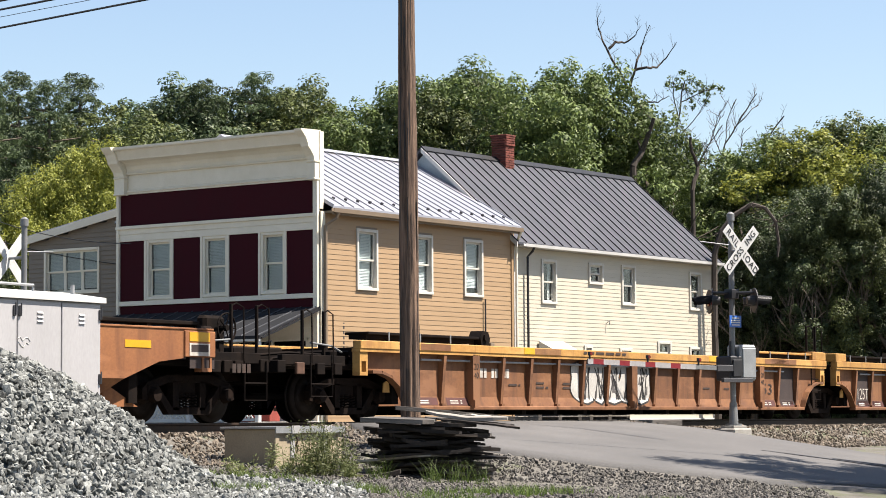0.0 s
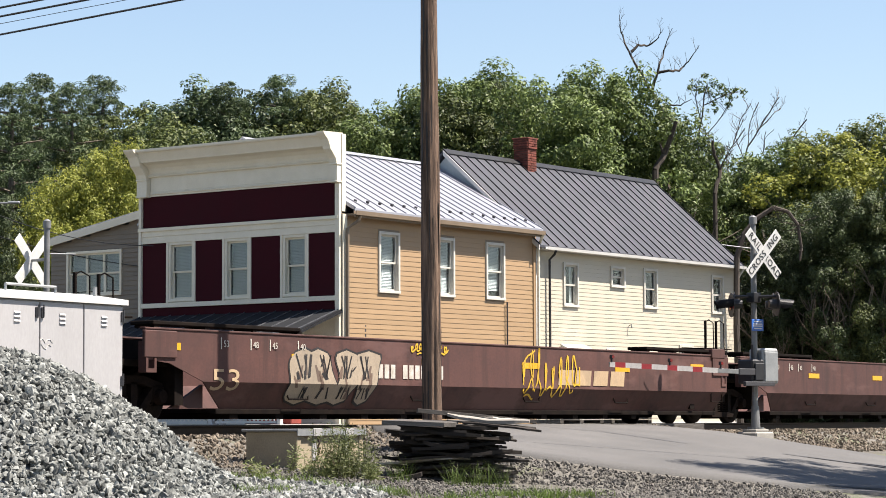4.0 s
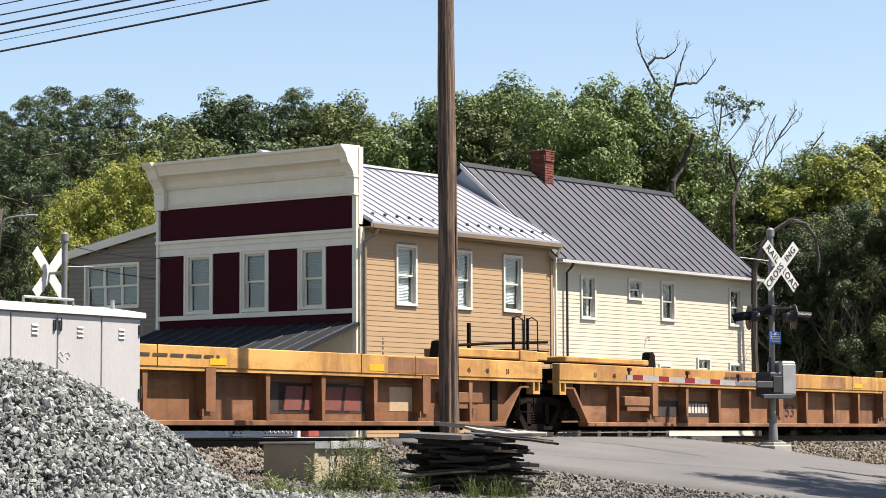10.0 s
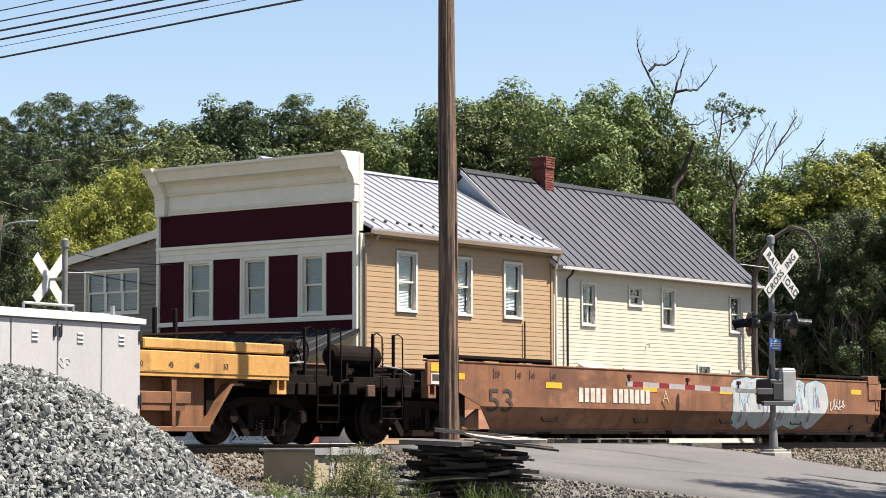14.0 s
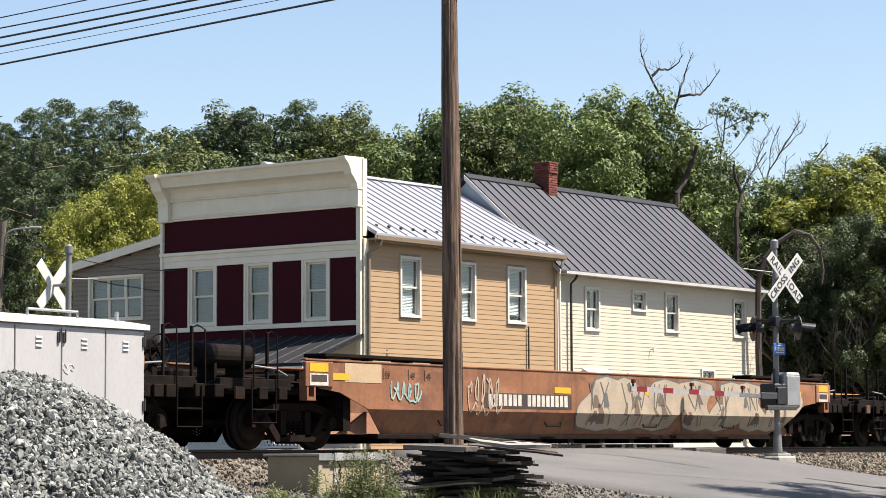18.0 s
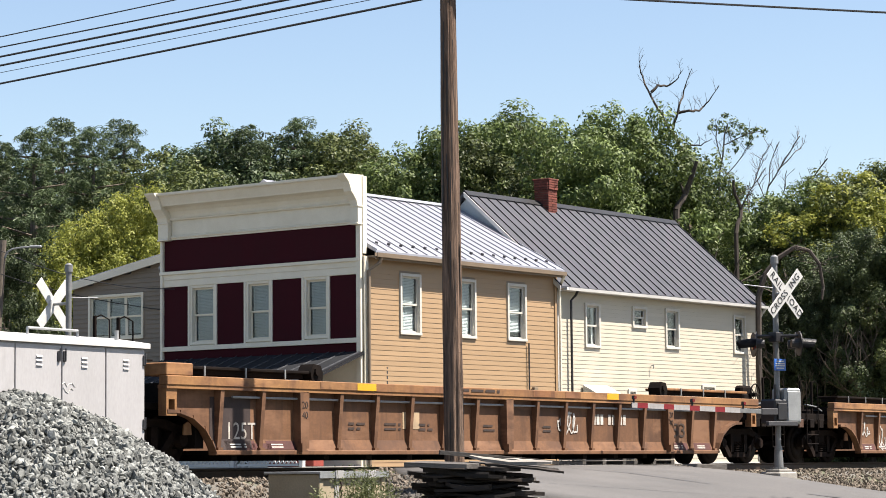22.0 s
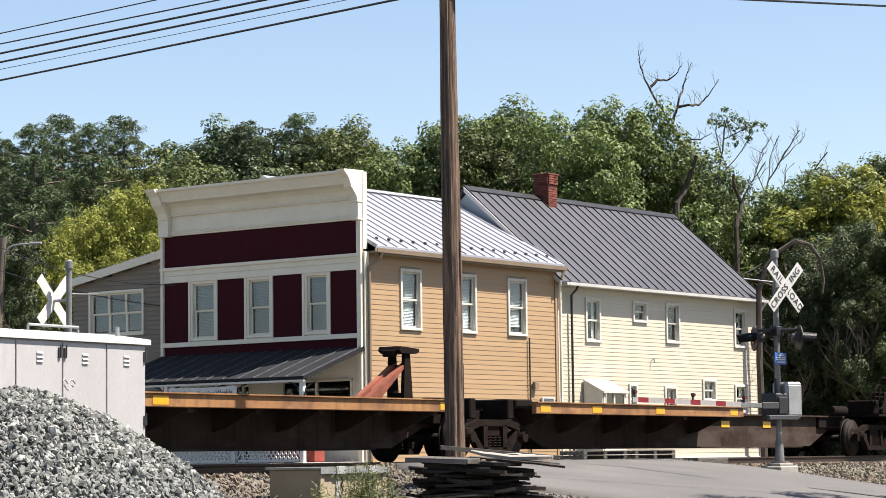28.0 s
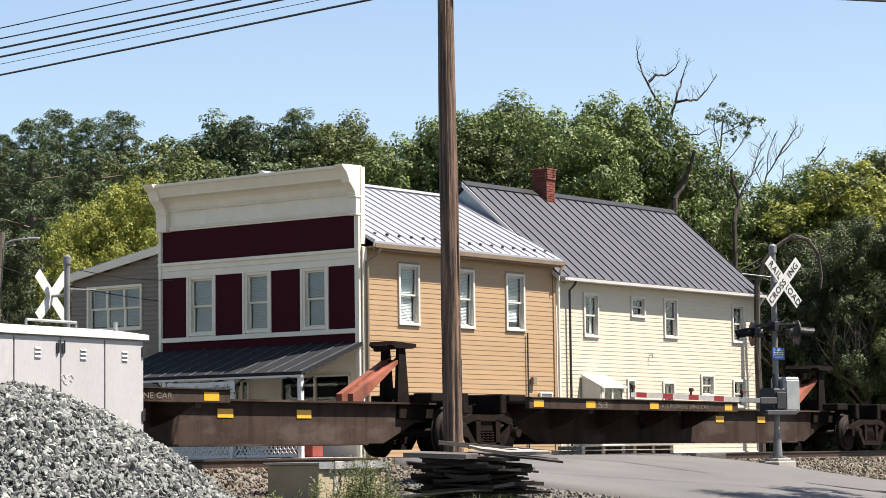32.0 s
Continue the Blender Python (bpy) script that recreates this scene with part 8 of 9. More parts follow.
# kind, start on the train, left end, right end, paints
UNITS = [
    ("S", -24.0, "art", "end", "smooth_orange", None), ("R", 0.20, "end", "art", "panel_orange", "chord_yellow"), ("R", 20.32, "art", "art", "panel_orange", "chord_yellow"), ("R", 40.44, "art", "end", "panel_orange", "chord_orange"),
    ("S", 64.64, "end", "art", "smooth_maroon", None), ("S", 84.76, "art", "art", "smooth_maroon", None), ("S", 104.89, "art", "end", "smooth_maroon", None),
    ("S", 129.09, "end", "art", "smooth_orange", None), ("S", 149.21, "art", "art", "smooth_orange", None), ("S", 169.33, "art", "end", "smooth_orange", None),
    ("D", 193.54, "end", "art", "panel_tan", "chord_yellow"), ("D", 213.66, "art", "art", "panel_orange", "chord_yellow"), ("D", 233.78, "art", "end", "panel_tan", "chord_yellow"),
    ("D", 257.98, "end", "art", "panel_tan", "chord_yellow"), ("D", 278.11, "art", "art", "panel_orange", "chord_yellow"), ("D", 298.23, "art", "end", "panel_orange", "chord_yellow"),
    ("S", 322.43, "end", "art", "smooth_rust", None), ("S", 342.55, "art", "art", "smooth_rust", None), ("S", 362.67, "art", "end", "smooth_rust", None),
    ("R", 386.88, "end", "end", "panel_dark", "chord_orange"), ("S", 411.08, "end", "end", "smooth_rust", None), ("R", 435.29, "end", "end", "panel_pale", "chord_yellow"),
    ("R", 459.49, "end", "art", "panel_dark", "chord_orange"), ("R", 479.61, "art", "art", "panel_brown", "chord_orange"), ("R", 499.73, "art", "end", "panel_brown", "chord_orange"),
    ("R", 523.94, "end", "art", "panel_brown", "chord_orange"), ("R", 544.06, "art", "art", "panel_orange", "chord_yellow"), ("R", 564.18, "art", "end", "panel_orange", "chord_yellow"),
    ("R", 588.38, "end", "end", "panel_orange", "chord_orange"),
    ("P", 613.39, "end", "art", "spine", "chord_orange"), ("P", 630.87, "art", "art", "spine", "chord_orange"), ("P", 648.35, "art", "end", "spine", "chord_orange"),
    ("P", 669.91, "end", "art", "spine", "spine"), ("P", 687.39, "art", "art", "spine", "chord_orange"), ("P", 704.87, "art", "art", "spine", "spine"), ("P", 722.35, "art", "art", "spine", "spine"), ("P", 739.83, "art", "art", "spine", "spine"), ("P", 757.31, "art", "end", "spine", "spine"),
]
HITCH = {30: (15.95, 1, 0.7, 0.55, "spine_red"), 32: (0.3, -1, 1.0, 1.0, "dark_steel"), 35: (16.0, 1, 0.85, 0.6, "spine_red"), 36: (16.3, 1, 1.0, 1.0, "spine_red")}
WORDS = {"R": "empty ribbed container well car, faded orange-brown with yellow top chord", "D": "empty deep-sided container well car with broad yellow top chord", "S": "empty smooth-sided container well car, brown, sprayed with graffiti", "P": "empty brown spine car for containers and trailers"}
CARS = []
for i, (kind, start, left, right, paint, chord) in enumerate(UNITS):
    L = LS if kind == "P" else LW
    word = WORDS[kind]
    if paint == "smooth_maroon":
        word = "empty smooth-sided container well car, dark maroon, sprayed with graffiti"
    elif paint == "panel_pale":
        word = "empty ribbed container well car with sun-bleached tan panels"
    elif paint == "panel_dark":
        word = "empty ribbed container well car, dark rust-brown with pale scrawls"
    car = thing("spine_car" if kind == "P" else "well_car", TRACK @ pose(start, 0, 0), word, "railcar", "cars of the freight train")
    if kind == "R":
        well_ribbed(car, M[chord], M[paint], left, right)
    elif kind == "D":
        well_deep(car, M[chord], M[paint], left, right)
    elif kind == "S":
        well_smooth(car, M[paint], left, right)
    else:
        h = HITCH.get(i)
        dk = (1.3, 15.8) if i in (29, 30, 32) else (1.0, 9.55)
        spine_car(car, M[paint], M[chord], left, right, dk, h[:4] if h else None, M[h[4]] if h else None)
    add_truck(car, 0.0 if kind == "P" else 0.55)
    if right == "end":
        add_truck(car, L if kind == "P" else L + 0.28)
    CARS.append((car, start))


# ---- stencils and spray paint on the car sides ----
def side_y(kind, z, lift):
    if kind == "R":
        return -1.332 - lift - max(0.0, 0.44 - z) * 0.31 if z < 1.19 else -1.492 - lift
    if kind == "D":
        return -1.242 - lift if z < 1.04 else -1.472 - lift
    if kind == "P":
        return -1.362 - lift
    return -1.432 - lift if z >= 0.66 else -1.432 - lift + (0.66 - z) * 0.545


def clear_of_ribs(i, x0, x1):
    """Moves a small mark sideways to the nearest clear place between two ribs."""
    kind = UNITS[i][0]
    if not RIBS[kind]:
        return x0, x1
    w, c = x1 - x0, (x0 + x1) / 2
    edge = RIBS[kind]
    gaps = [(a + (0.29 if kind == "R" else 0.42), b - 0.06) for a, b in zip(edge, edge[1:])]
    a, b = min(gaps, key=lambda g: abs((g[0] + g[1]) / 2 - c))
    if w > b - a:
        return a, b
    c = min(max(c, a + w / 2), b - w / 2)
    return c - w / 2, c + w / 2


def levels(z0, z1, n):
    zs = [z0 + (z1 - z0) * k / n for k in range(n + 1)]
    return sorted(zs + [z for z in (0.44, 0.66) if z0 < z < z1])


def flat(i, x0, x1, z0, z1, lift, bm=None):
    kind = UNITS[i][0]
    bm = bm or bmesh.new()
    pv = None
    lim = {"R": 1.18, "D": 0.995}.get(kind, 9)
    if z0 < lim < z1:
        z1 = lim
    for z in levels(z0, z1, 1):
        v = [bm.verts.new((x0, side_y(kind, z, lift), z)), bm.verts.new((x1, side_y(kind, z, lift), z))]
        if pv:
            bm.faces.new((pv[0], pv[1], v[1], v[0]))
        pv = v
    return bm


def patch(i, x0, x1, z0, z1, mat):
    part("paint_patch", flat(i, x0, x1, z0, z1, 0.003), M[mat], CARS[i][0])


def bars(i, x0, x1, z0, z1, mat):
    """Unreadable or withheld lettering as plain upright bars; small print as short level bars."""
    rng = random.Random(int(x0 * 100) + i)
    h = z1 - z0

    def bar(a, b, c, d):
        part("lettering_bar", flat(i, a, b, c, d, 0.007), M[mat], CARS[i][0])
    if h < 0.13:
        x = x0
        while x < x1 - 0.05:
            w = min(rng.uniform(0.12, 0.4), x1 - x)
            bar(x, x + w, z0 + h * 0.15, z1 - h * 0.15)
            x += w + 0.07
    else:
        n = max(2, round((x1 - x0) / max(0.14, h * 0.75)))
        w = (x1 - x0) / n
        for k in range(n):
            if n >= 8 and k == round(n * 0.42):
                continue
            bar(x0 + w * (k + 0.12), x0 + w * (k + 0.84), z0 + h * 0.06, z1)


def drape(me, i, x0, x1, z0, z1, lift):
    """Lays flat lettering onto a car side, bent where the side bends."""
    kind = UNITS[i][0]
    bm = bmesh.new()
    bm.from_mesh(me)
    xs, ys = [v.co.x for v in bm.verts], [v.co.y for v in bm.verts]
    lx, hx, ly, hy = min(xs), max(xs), min(ys), max(ys)
    for v in bm.verts:
        v.co = Vector((x0 + (x1 - x0) * (v.co.x - lx) / (hx - lx), 0, z0 + (z1 - z0) * (v.co.y - ly) / (hy - ly)))
    for zc in (0.44, 0.66):
        bmesh.ops.bisect_plane(bm, geom=bm.verts[:] + bm.edges[:] + bm.faces[:], plane_co=(0, 0, zc), plane_no=(0, 0, 1))
    for v in bm.verts:
        v.co.y = side_y(kind, v.co.z, lift)
    return bm


def num(i, x0, x1, z0, z1, txt, mat):
    x0, x1 = clear_of_ribs(i, x0, x1)
    part("stencilled_number", drape(text_mesh(txt, z1 - z0, 1.0, 0.0), i, x0, x1, z0, z1, 0.009), M[mat], CARS[i][0])


def ribbon(bm, kind, pts, w, lift):
    pv = None
    for k, (x, z) in enumerate(pts):
        a, b = pts[max(0, k - 1)], pts[min(len(pts) - 1, k + 1)]
        d = Vector((b[0] - a[0], b[1] - a[1]))
        if d.length < 1e-5:
            continue
        d.normalize()
        p, q = (x - d.y * w, z + d.x * w), (x + d.y * w, z - d.x * w)
        v = [bm.verts.new((p[0], side_y(kind, p[1], lift), p[1])), bm.verts.new((q[0], side_y(kind, q[1], lift), q[1]))]
        if pv:
            bm.faces.new((pv[0], v[0], v[1], pv[1]))
        pv = v


def scrawl(i, x0, x1, z0, z1, mat):
    """A hand-sprayed tag: one looping, slanted line of uneven loops and a few loose strokes."""
    rng = random.Random(i * 977 + int(x0 * 31))
    kind = UNITS[i][0]
    bm = bmesh.new()
    wide, high = x1 - x0, z1 - z0
    n = max(2, min(12, round(wide / (0.10 + 0.18 * high))))
    amp = [rng.uniform(0.45, 1.0) for _ in range(n + 2)]
    mid = [rng.uniform(-0.15, 0.15) for _ in range(n + 2)]
    loop = [rng.uniform(0.35, 1.1) * wide / n for _ in range(n + 2)]
    slant = rng.uniform(0.05, 0.35)
    pts = []
    for u in range(n * 14 + 1):
        t = u / 14
        k, f = int(t), t - int(t)
        a = amp[k] * (1 - f) + amp[k + 1] * f
        m = mid[k] * (1 - f) + mid[k + 1] * f
        r = loop[k] * (1 - f) + loop[k + 1] * f
        th = 6.283 * t
        z = (z0 + z1) / 2 + high * (m + 0.42 * a * math.sin(th) + 0.10 * math.sin(2.6 * th + k))
        x = x0 + wide * t / n + r * 0.55 * math.cos(th) + slant * (z - (z0 + z1) / 2)
        pts.append((min(max(x, x0), x1), min(max(z, z0), z1)))
    w = rng.uniform(0.012, 0.019) * (1.3 if high > 0.6 else 1)
    ribbon(bm, kind, pts, w, 0.011)
    for k in range(rng.randint(1, 3)):
        xa, za = rng.uniform(x0, x0 + wide * 0.6), rng.uniform(z0, z1)
        xb, zb = min(x1, xa + wide * rng.uniform(0.15, 0.4)), min(max(za + high * rng.uniform(-0.5, 0.5), z0), z1)
        ribbon(bm, kind, [(xa + (xb - xa) * q / 5, za + (zb - za) * q / 5 + 0.04 * high * math.sin(q)) for q in range(6)], w * 0.9, 0.013)
    part("graffiti_tag", bm, M[mat], CARS[i][0], "sprayed scrawl")


def blob_rows(rng, x0, x1, z0, z1, grow):
    zs = levels(z0 - grow, z1 + grow, 14)
    a1, a2, b1, b2 = [rng.uniform(0, 6.3) for _ in range(4)]
    w = x1 - x0
    lean = rng.uniform(-0.3, 0.3) * w
    rows = []
    for z in zs:
        t = (z - z0) / (z1 - z0)
        tt = min(1.0, max(0.0, (z - z0 + grow) / (z1 - z0 + 2 * grow)))
        cap = (1 - (2 * tt - 1) ** 8) ** 0.5
        l = x0 + 0.16 * w * math.sin(3.9 * t + a1) + 0.08 * w * math.sin(9 * t + a2) + lean * t
        r = x1 + 0.16 * w * math.sin(4.3 * t + b1) + 0.08 * w * math.sin(8 * t + b2) + lean * t
        m = (l + r) / 2
        rows.append((z, m - (m - l + grow) * cap, m + (r - m + grow) * cap))
    return rows


def piece(i, x0, x1, z0, z1, fill, edge, n):
    """Bubble letters side by side: an edge shape with a filled shape on it; with no fill a thin dull one."""
    rng = random.Random(i * 131 + int(x0 * 17))
    kind = UNITS[i][0]
    x0, x1 = max(x0, 1.7), min(x1, LW - 1.7)
    fill = fill or "spray_taupe"
    w = (x1 - x0) / n
    z0, z1 = max(z0, 0.30) + 0.03, z1 - 0.03
    for k in range(n):
        st = rng.getstate()
        a, b = x0 + w * k - 0.04 * w, x0 + w * (k + 1) + 0.04 * w
        dz = rng.uniform(-0.02, 0.02)
        st = rng.getstate()
        if True:
            letter = None
            for grow, lift, mat in ((0.035, 0.005 + 0.002 * (k % 2), edge), (0.0, 0.009 + 0.002 * (k % 2), fill)):
                rng.setstate(st)
                bm = bmesh.new()
                pv = None
                for z, l, r in blob_rows(rng, a, b, z0, z1, grow):
                    v = [bm.verts.new((l, side_y(kind, z, lift), z)), bm.verts.new((r, side_y(kind, z, lift), z))]
                    if pv:
                        bm.faces.new((pv[0], pv[1], v[1], v[0]))
                    pv = v
                o = part("graffiti_letter" if letter is None else "letter_fill", bm, M[mat], letter or CARS[i][0], "sprayed bubble letter" if letter is None else "")
                letter = letter or o
            bm = bmesh.new()
            m = (a + b) / 2
            for q in range(rng.randint(2, 3)):
                zc = z0 + (z1 - z0) * rng.uniform(0.12, 0.75)
                xc = m + rng.uniform(-0.3, 0.25) * w
                hh, ww = (z1 - z0) * rng.uniform(0.10, 0.28), w * rng.uniform(0.06, 0.16)
                sl = rng.uniform(-0.12, 0.12)
                vs = [bm.verts.new((x, side_y(kind, z, 0.014), z)) for x, z in ((xc, zc), (xc + ww, zc + 0.02), (xc + ww * 0.7 + sl, zc + hh), (xc + sl, zc + hh * 0.8))]
                bm.faces.new(vs)
            for q in range(4):
                xa = m + rng.uniform(-0.4, 0.4) * w
                xb = m + rng.uniform(-0.4, 0.4) * w
                ribbon(bm, kind, [(xa + (xb - xa) * t, z0 + (z1 - z0) * (0.1 + 0.8 * t)) for t in (0, 0.25, 0.5, 0.75, 1.0)], 0.016, 0.015)
            part("letter_line", bm, M[edge], letter)
            tone = {"spray_silver": "spray_lilac", "spray_white": "spray_grey", "spray_grey": "spray_black", "spray_blue": "spray_pale_blue", "spray_pink": "spray_lilac", "spray_sand": "spray_taupe", "spray_aqua": "spray_white"}.get(fill)
            if tone:
                bm = bmesh.new()
                for q in range(3):
                    xc, zc = m + rng.uniform(-0.38, 0.22) * w, z0 + (z1 - z0) * rng.uniform(0.08, 0.55)
                    hh, ww, sl = (z1 - z0) * rng.uniform(0.18, 0.36), w * rng.uniform(0.10, 0.24), rng.uniform(-0.15, 0.15)
                    pv = None
                    for z in levels(zc, zc + hh, 3):
                        f = (z - zc) / hh
                        v = [bm.verts.new((xc + sl * f, side_y(kind, z, 0.0125), z)), bm.verts.new((xc + sl * f + ww * (1 - 0.6 * f), side_y(kind, z, 0.0125), z))]
                        if pv:
                            bm.faces.new((pv[0], pv[1], v[1], v[0]))
                        pv = v
                part("letter_shade", bm, M[tone], letter)


def logo(i, x0, x1, z0, z1, mat):
    """A company mark as plain slanted shapes."""
    kind = UNITS[i][0]
    n = 4 if (x1 - x0) > 1.6 else 3
    w = (x1 - x0) / n
    bm = bmesh.new()
    for k in range(n):
        a, b = x0 + w * k, x0 + w * (k + 0.84)
        s = 0.18 * (z1 - z0)
        pv = None
        for z in levels(z0, z1, 1):
            t = (z - z0) / (z1 - z0)
            v = [bm.verts.new((a + s * t, side_y(kind, z, 0.008), z)), bm.verts.new((b + s * t, side_y(kind, z, 0.008), z))]
            if pv:
                bm.faces.new((pv[0], pv[1], v[1], v[0]))
            pv = v
    part("company_mark", bm, M[mat], CARS[i][0])


def word(i, x0, x1, z0, z1, txt):
    """Large outlined letters over the bend of the side."""
    kind = UNITS[i][0]
    for lift, mat, grow in ((0.006, "spray_black", 0.05), (0.011, "spray_salmon", 0.0)):
        cu = bpy.data.curves.new("txt", "FONT")
        cu.body, cu.size, cu.space_character, cu.offset = txt, 1.0, 0.95, 0.055 + grow * 0.9
        cu.resolution_u = 3
        ob = bpy.data.objects.new("txt", cu)
        scene.collection.objects.link(ob)
        me = bpy.data.meshes.new_from_object(ob.evaluated_get(bpy.context.evaluated_depsgraph_get()))
        bpy.data.objects.remove(ob)
        bm = bmesh.new()
        bm.from_mesh(me)
        lo_x, hi_x = min(v.co.x for v in bm.verts), max(v.co.x for v in bm.verts)
        lo_y, hi_y = min(v.co.y for v in bm.verts), max(v.co.y for v in bm.verts)
        g = grow
        for v in bm.verts:
            v.co = Vector((x0 - g + (x1 - x0 + 2 * g) * (v.co.x - lo_x) / (hi_x - lo_x), 0, z0 - g + (z1 - z0 + 2 * g) * (v.co.y - lo_y) / (hi_y - lo_y)))
        for zc in (0.66, 0.5, 0.8, 1.0):
            geom = bm.verts[:] + bm.edges[:] + bm.faces[:]
            bmesh.ops.bisect_plane(bm, geom=geom, plane_co=(0, 0, zc), plane_no=(0, 0, 1))
        for v in bm.verts:
            v.co.y = side_y(kind, v.co.z, lift)
        part("graffiti_word", bm, M[mat], CARS[i][0], "large pink sprayed letters")


def chord_marks(i):
    """Reflector strips, repainted patches and small print along a top chord."""
    kind = UNITS[i][0]
    rng = random.Random(i * 53 + 5)
    z0, z1 = (1.245, 1.36) if kind == "R" else (1.08, 1.34)
    for x in (5.7, 13.6) if kind == "R" else (6.2, 10.4, 14.2):
        x += rng.uniform(-0.4, 0.4)
        w = rng.uniform(0.35, 0.6)
        flatpatch = flat(i, x, x + w, z0 if kind == "R" else z0 + 0.02, z1 if kind == "R" else z0 + 0.13, 0.004)
        part("reflector", flatpatch, M["reflector"], CARS[i][0])
    for k in range(4):
        x, w = rng.uniform(1.5, 17.5), rng.uniform(0.5, 1.6)
        mat = rng.choice(("chord_orange", "chord_yellow", "panel_orange", "panel_tan", "spray_buff"))
        part("paint_patch", flat(i, x, x + w, z0, z1, 0.002), M[mat], CARS[i][0])
    if kind == "D":
        for x, txt in ((2.0, "53"), (2.75, "48"), (3.4, "45"), (16.9, "40"), (17.6, "45"), (18.2, "48"), (18.9, "53")):
            me = text_mesh(txt, 0.085, 1.0, 0.002)
            part("stencilled_number", me, M["stencil_black"], CARS[i][0], m=pose(x, -1.476, 1.17, 90, 0, 0))
    x = rng.uniform(7.2, 9.0)
    bars(i, x, x + rng.uniform(1.2, 2.4), (z0 + z1) / 2 - 0.02, (z0 + z1) / 2 + 0.045, "stencil_black")


for i, u in enumerate(UNITS):
    if u[0] in "RD":
        chord_marks(i)


def rib_marks(i):
    """Length marks on the stake posts, small print in some bays and red placards by the ends."""
    rng = random.Random(i * 71 + 3)
    for k in (2, 14):
        for z, txt in ((0.98, "20"), (0.82, "40")):
            me = text_mesh(txt, 0.11, 1.0, 0.002)
            part("stencilled_number", me, M["stencil_black"], CARS[i][0], m=pose(RIBS["R"][k], -1.479, z, 90, 0, 0))
    for k in rng.sample(range(3, 13), 5):
        x = RIBS["R"][k] + 0.34
        for z in (0.60, 0.68) if rng.random() < 0.6 else (0.64,):
            bars(i, x, x + rng.uniform(0.3, 0.5), z, z + 0.055, "stencil_black")
    for k in (0, 1, 14, 15):
        x = RIBS["R"][k] + 0.30
        part("paint_patch", flat(i, x - 0.12, x + 0.62, 0.285, 0.42, 0.003), M["patch_red"], CARS[i][0])
        for z in (0.31, 0.35):
            bars(i, x, x + 0.4, z, z + 0.028, "stencil_white")


for i, u in enumerate(UNITS):
    if u[0] == "R":
        rib_marks(i)


def gauge_marks(i, mat):
    """Container length marks along the top of a smooth side."""
    for x, txt in ((2.6, "53"), (3.35, "48"), (3.85, "45"), (4.6, "40")):
        me = text_mesh(txt, 0.10, 1.0, 0.002)
        part("stencilled_number", me, M[mat], CARS[i][0], m=pose(x, -1.445, 1.24, 90, 0, 0))
        part("mark_line", flat(i, x - 0.13, x - 0.105, 1.16, 1.34, 0.005), M[mat], CARS[i][0])


for i, u in enumerate(UNITS):
    if u[0] == "S" and i > 0:
        gauge_marks(i, "stencil_white" if u[4] == "smooth_maroon" else "stencil_black")
bars(1, 4.12, 5.48, 0.78, 0.96, "stencil_white")
piece(1, 8.05, 11.19, 0.28, 1.15, "spray_white", "spray_black", 5)
num(1, 16.70, 17.22, 0.56, 0.80, "53", "stencil_black")
patch(1, 17.72, 18.57, 0.32, 1.22, "patch_dark")
patch(2, 1.97, 2.96, 0.30, 1.25, "patch_dark")
num(2, 2.00, 2.76, 0.46, 0.73, "125T", "stencil_white")
patch(2, 2.29, 3.65, 0.31, 0.42, "patch_red")
logo(2, 10.97, 12.01, 0.72, 0.97, "spray_black")
bars(2, 5.09, 6.96, 0.53, 0.71, "stencil_black")
patch(2, 17.65, 18.66, 0.35, 1.34, "patch_dark")
patch(3, 2.37, 3.32, 0.31, 1.12, "patch_dark")
num(3, 2.38, 3.13, 0.47, 0.70, "125T", "stencil_white")
patch(3, 3.36, 4.70, 0.28, 0.42, "patch_red")
scrawl(3, 3.42, 3.89, 0.69, 0.94, "spray_white")
scrawl(3, 8.45, 9.19, 0.46, 0.95, "spray_red")
scrawl(3, 9.49, 10.21, 0.47, 0.97, "spray_red")
scrawl(3, 10.65, 11.31, 0.39, 0.98, "spray_yellow")
bars(3, 13.84, 15.37, 0.77, 0.97, "stencil_white")
num(3, 16.99, 17.59, 0.63, 0.93, "53", "stencil_black")
bars(3, 5.41, 7.26, 0.53, 0.73, "stencil_black")
num(4, 2.37, 3.04, 0.50, 0.86, "53", "spray_buff")
bars(4, 6.29, 8.73, 0.76, 0.95, "stencil_white")
piece(4, 3.14, 6.58, 0.34, 1.40, None, "spray_buff", 5)
piece(4, 8.03, 12.66, 0.31, 1.40, "spray_blue", "spray_black", 4)
scrawl(4, 8.29, 12.46, 0.47, 1.31, "spray_pale_blue")
logo(4, 12.36, 15.21, 0.76, 1.04, "spray_white")
piece(4, 13.35, 16.40, 0.37, 1.40, "spray_green", "spray_black", 3)
num(5, 2.26, 2.94, 0.53, 0.86, "53", "spray_buff")
piece(5, 4.32, 6.69, 0.30, 1.25, "spray_sand", "spray_black", 4)
bars(5, 6.36, 8.81, 0.76, 1.01, "stencil_white")
scrawl(5, 11.49, 13.65, 0.49, 1.40, "spray_yellow")
logo(5, 12.83, 15.55, 0.73, 1.02, "spray_buff")
scrawl(5, 7.75, 8.94, 1.20, 1.40, "spray_yellow")
piece(6, 14.38, 15.72, 0.28, 1.40, "spray_yellow", "spray_black", 4)
scrawl(6, 15.82, 16.26, 0.57, 0.80, "spray_yellow")
bars(6, 19.15, 20.27, 1.01, 1.33, "stencil_white")
scrawl(6, 16.93, 17.62, 0.81, 1.04, "spray_yellow")
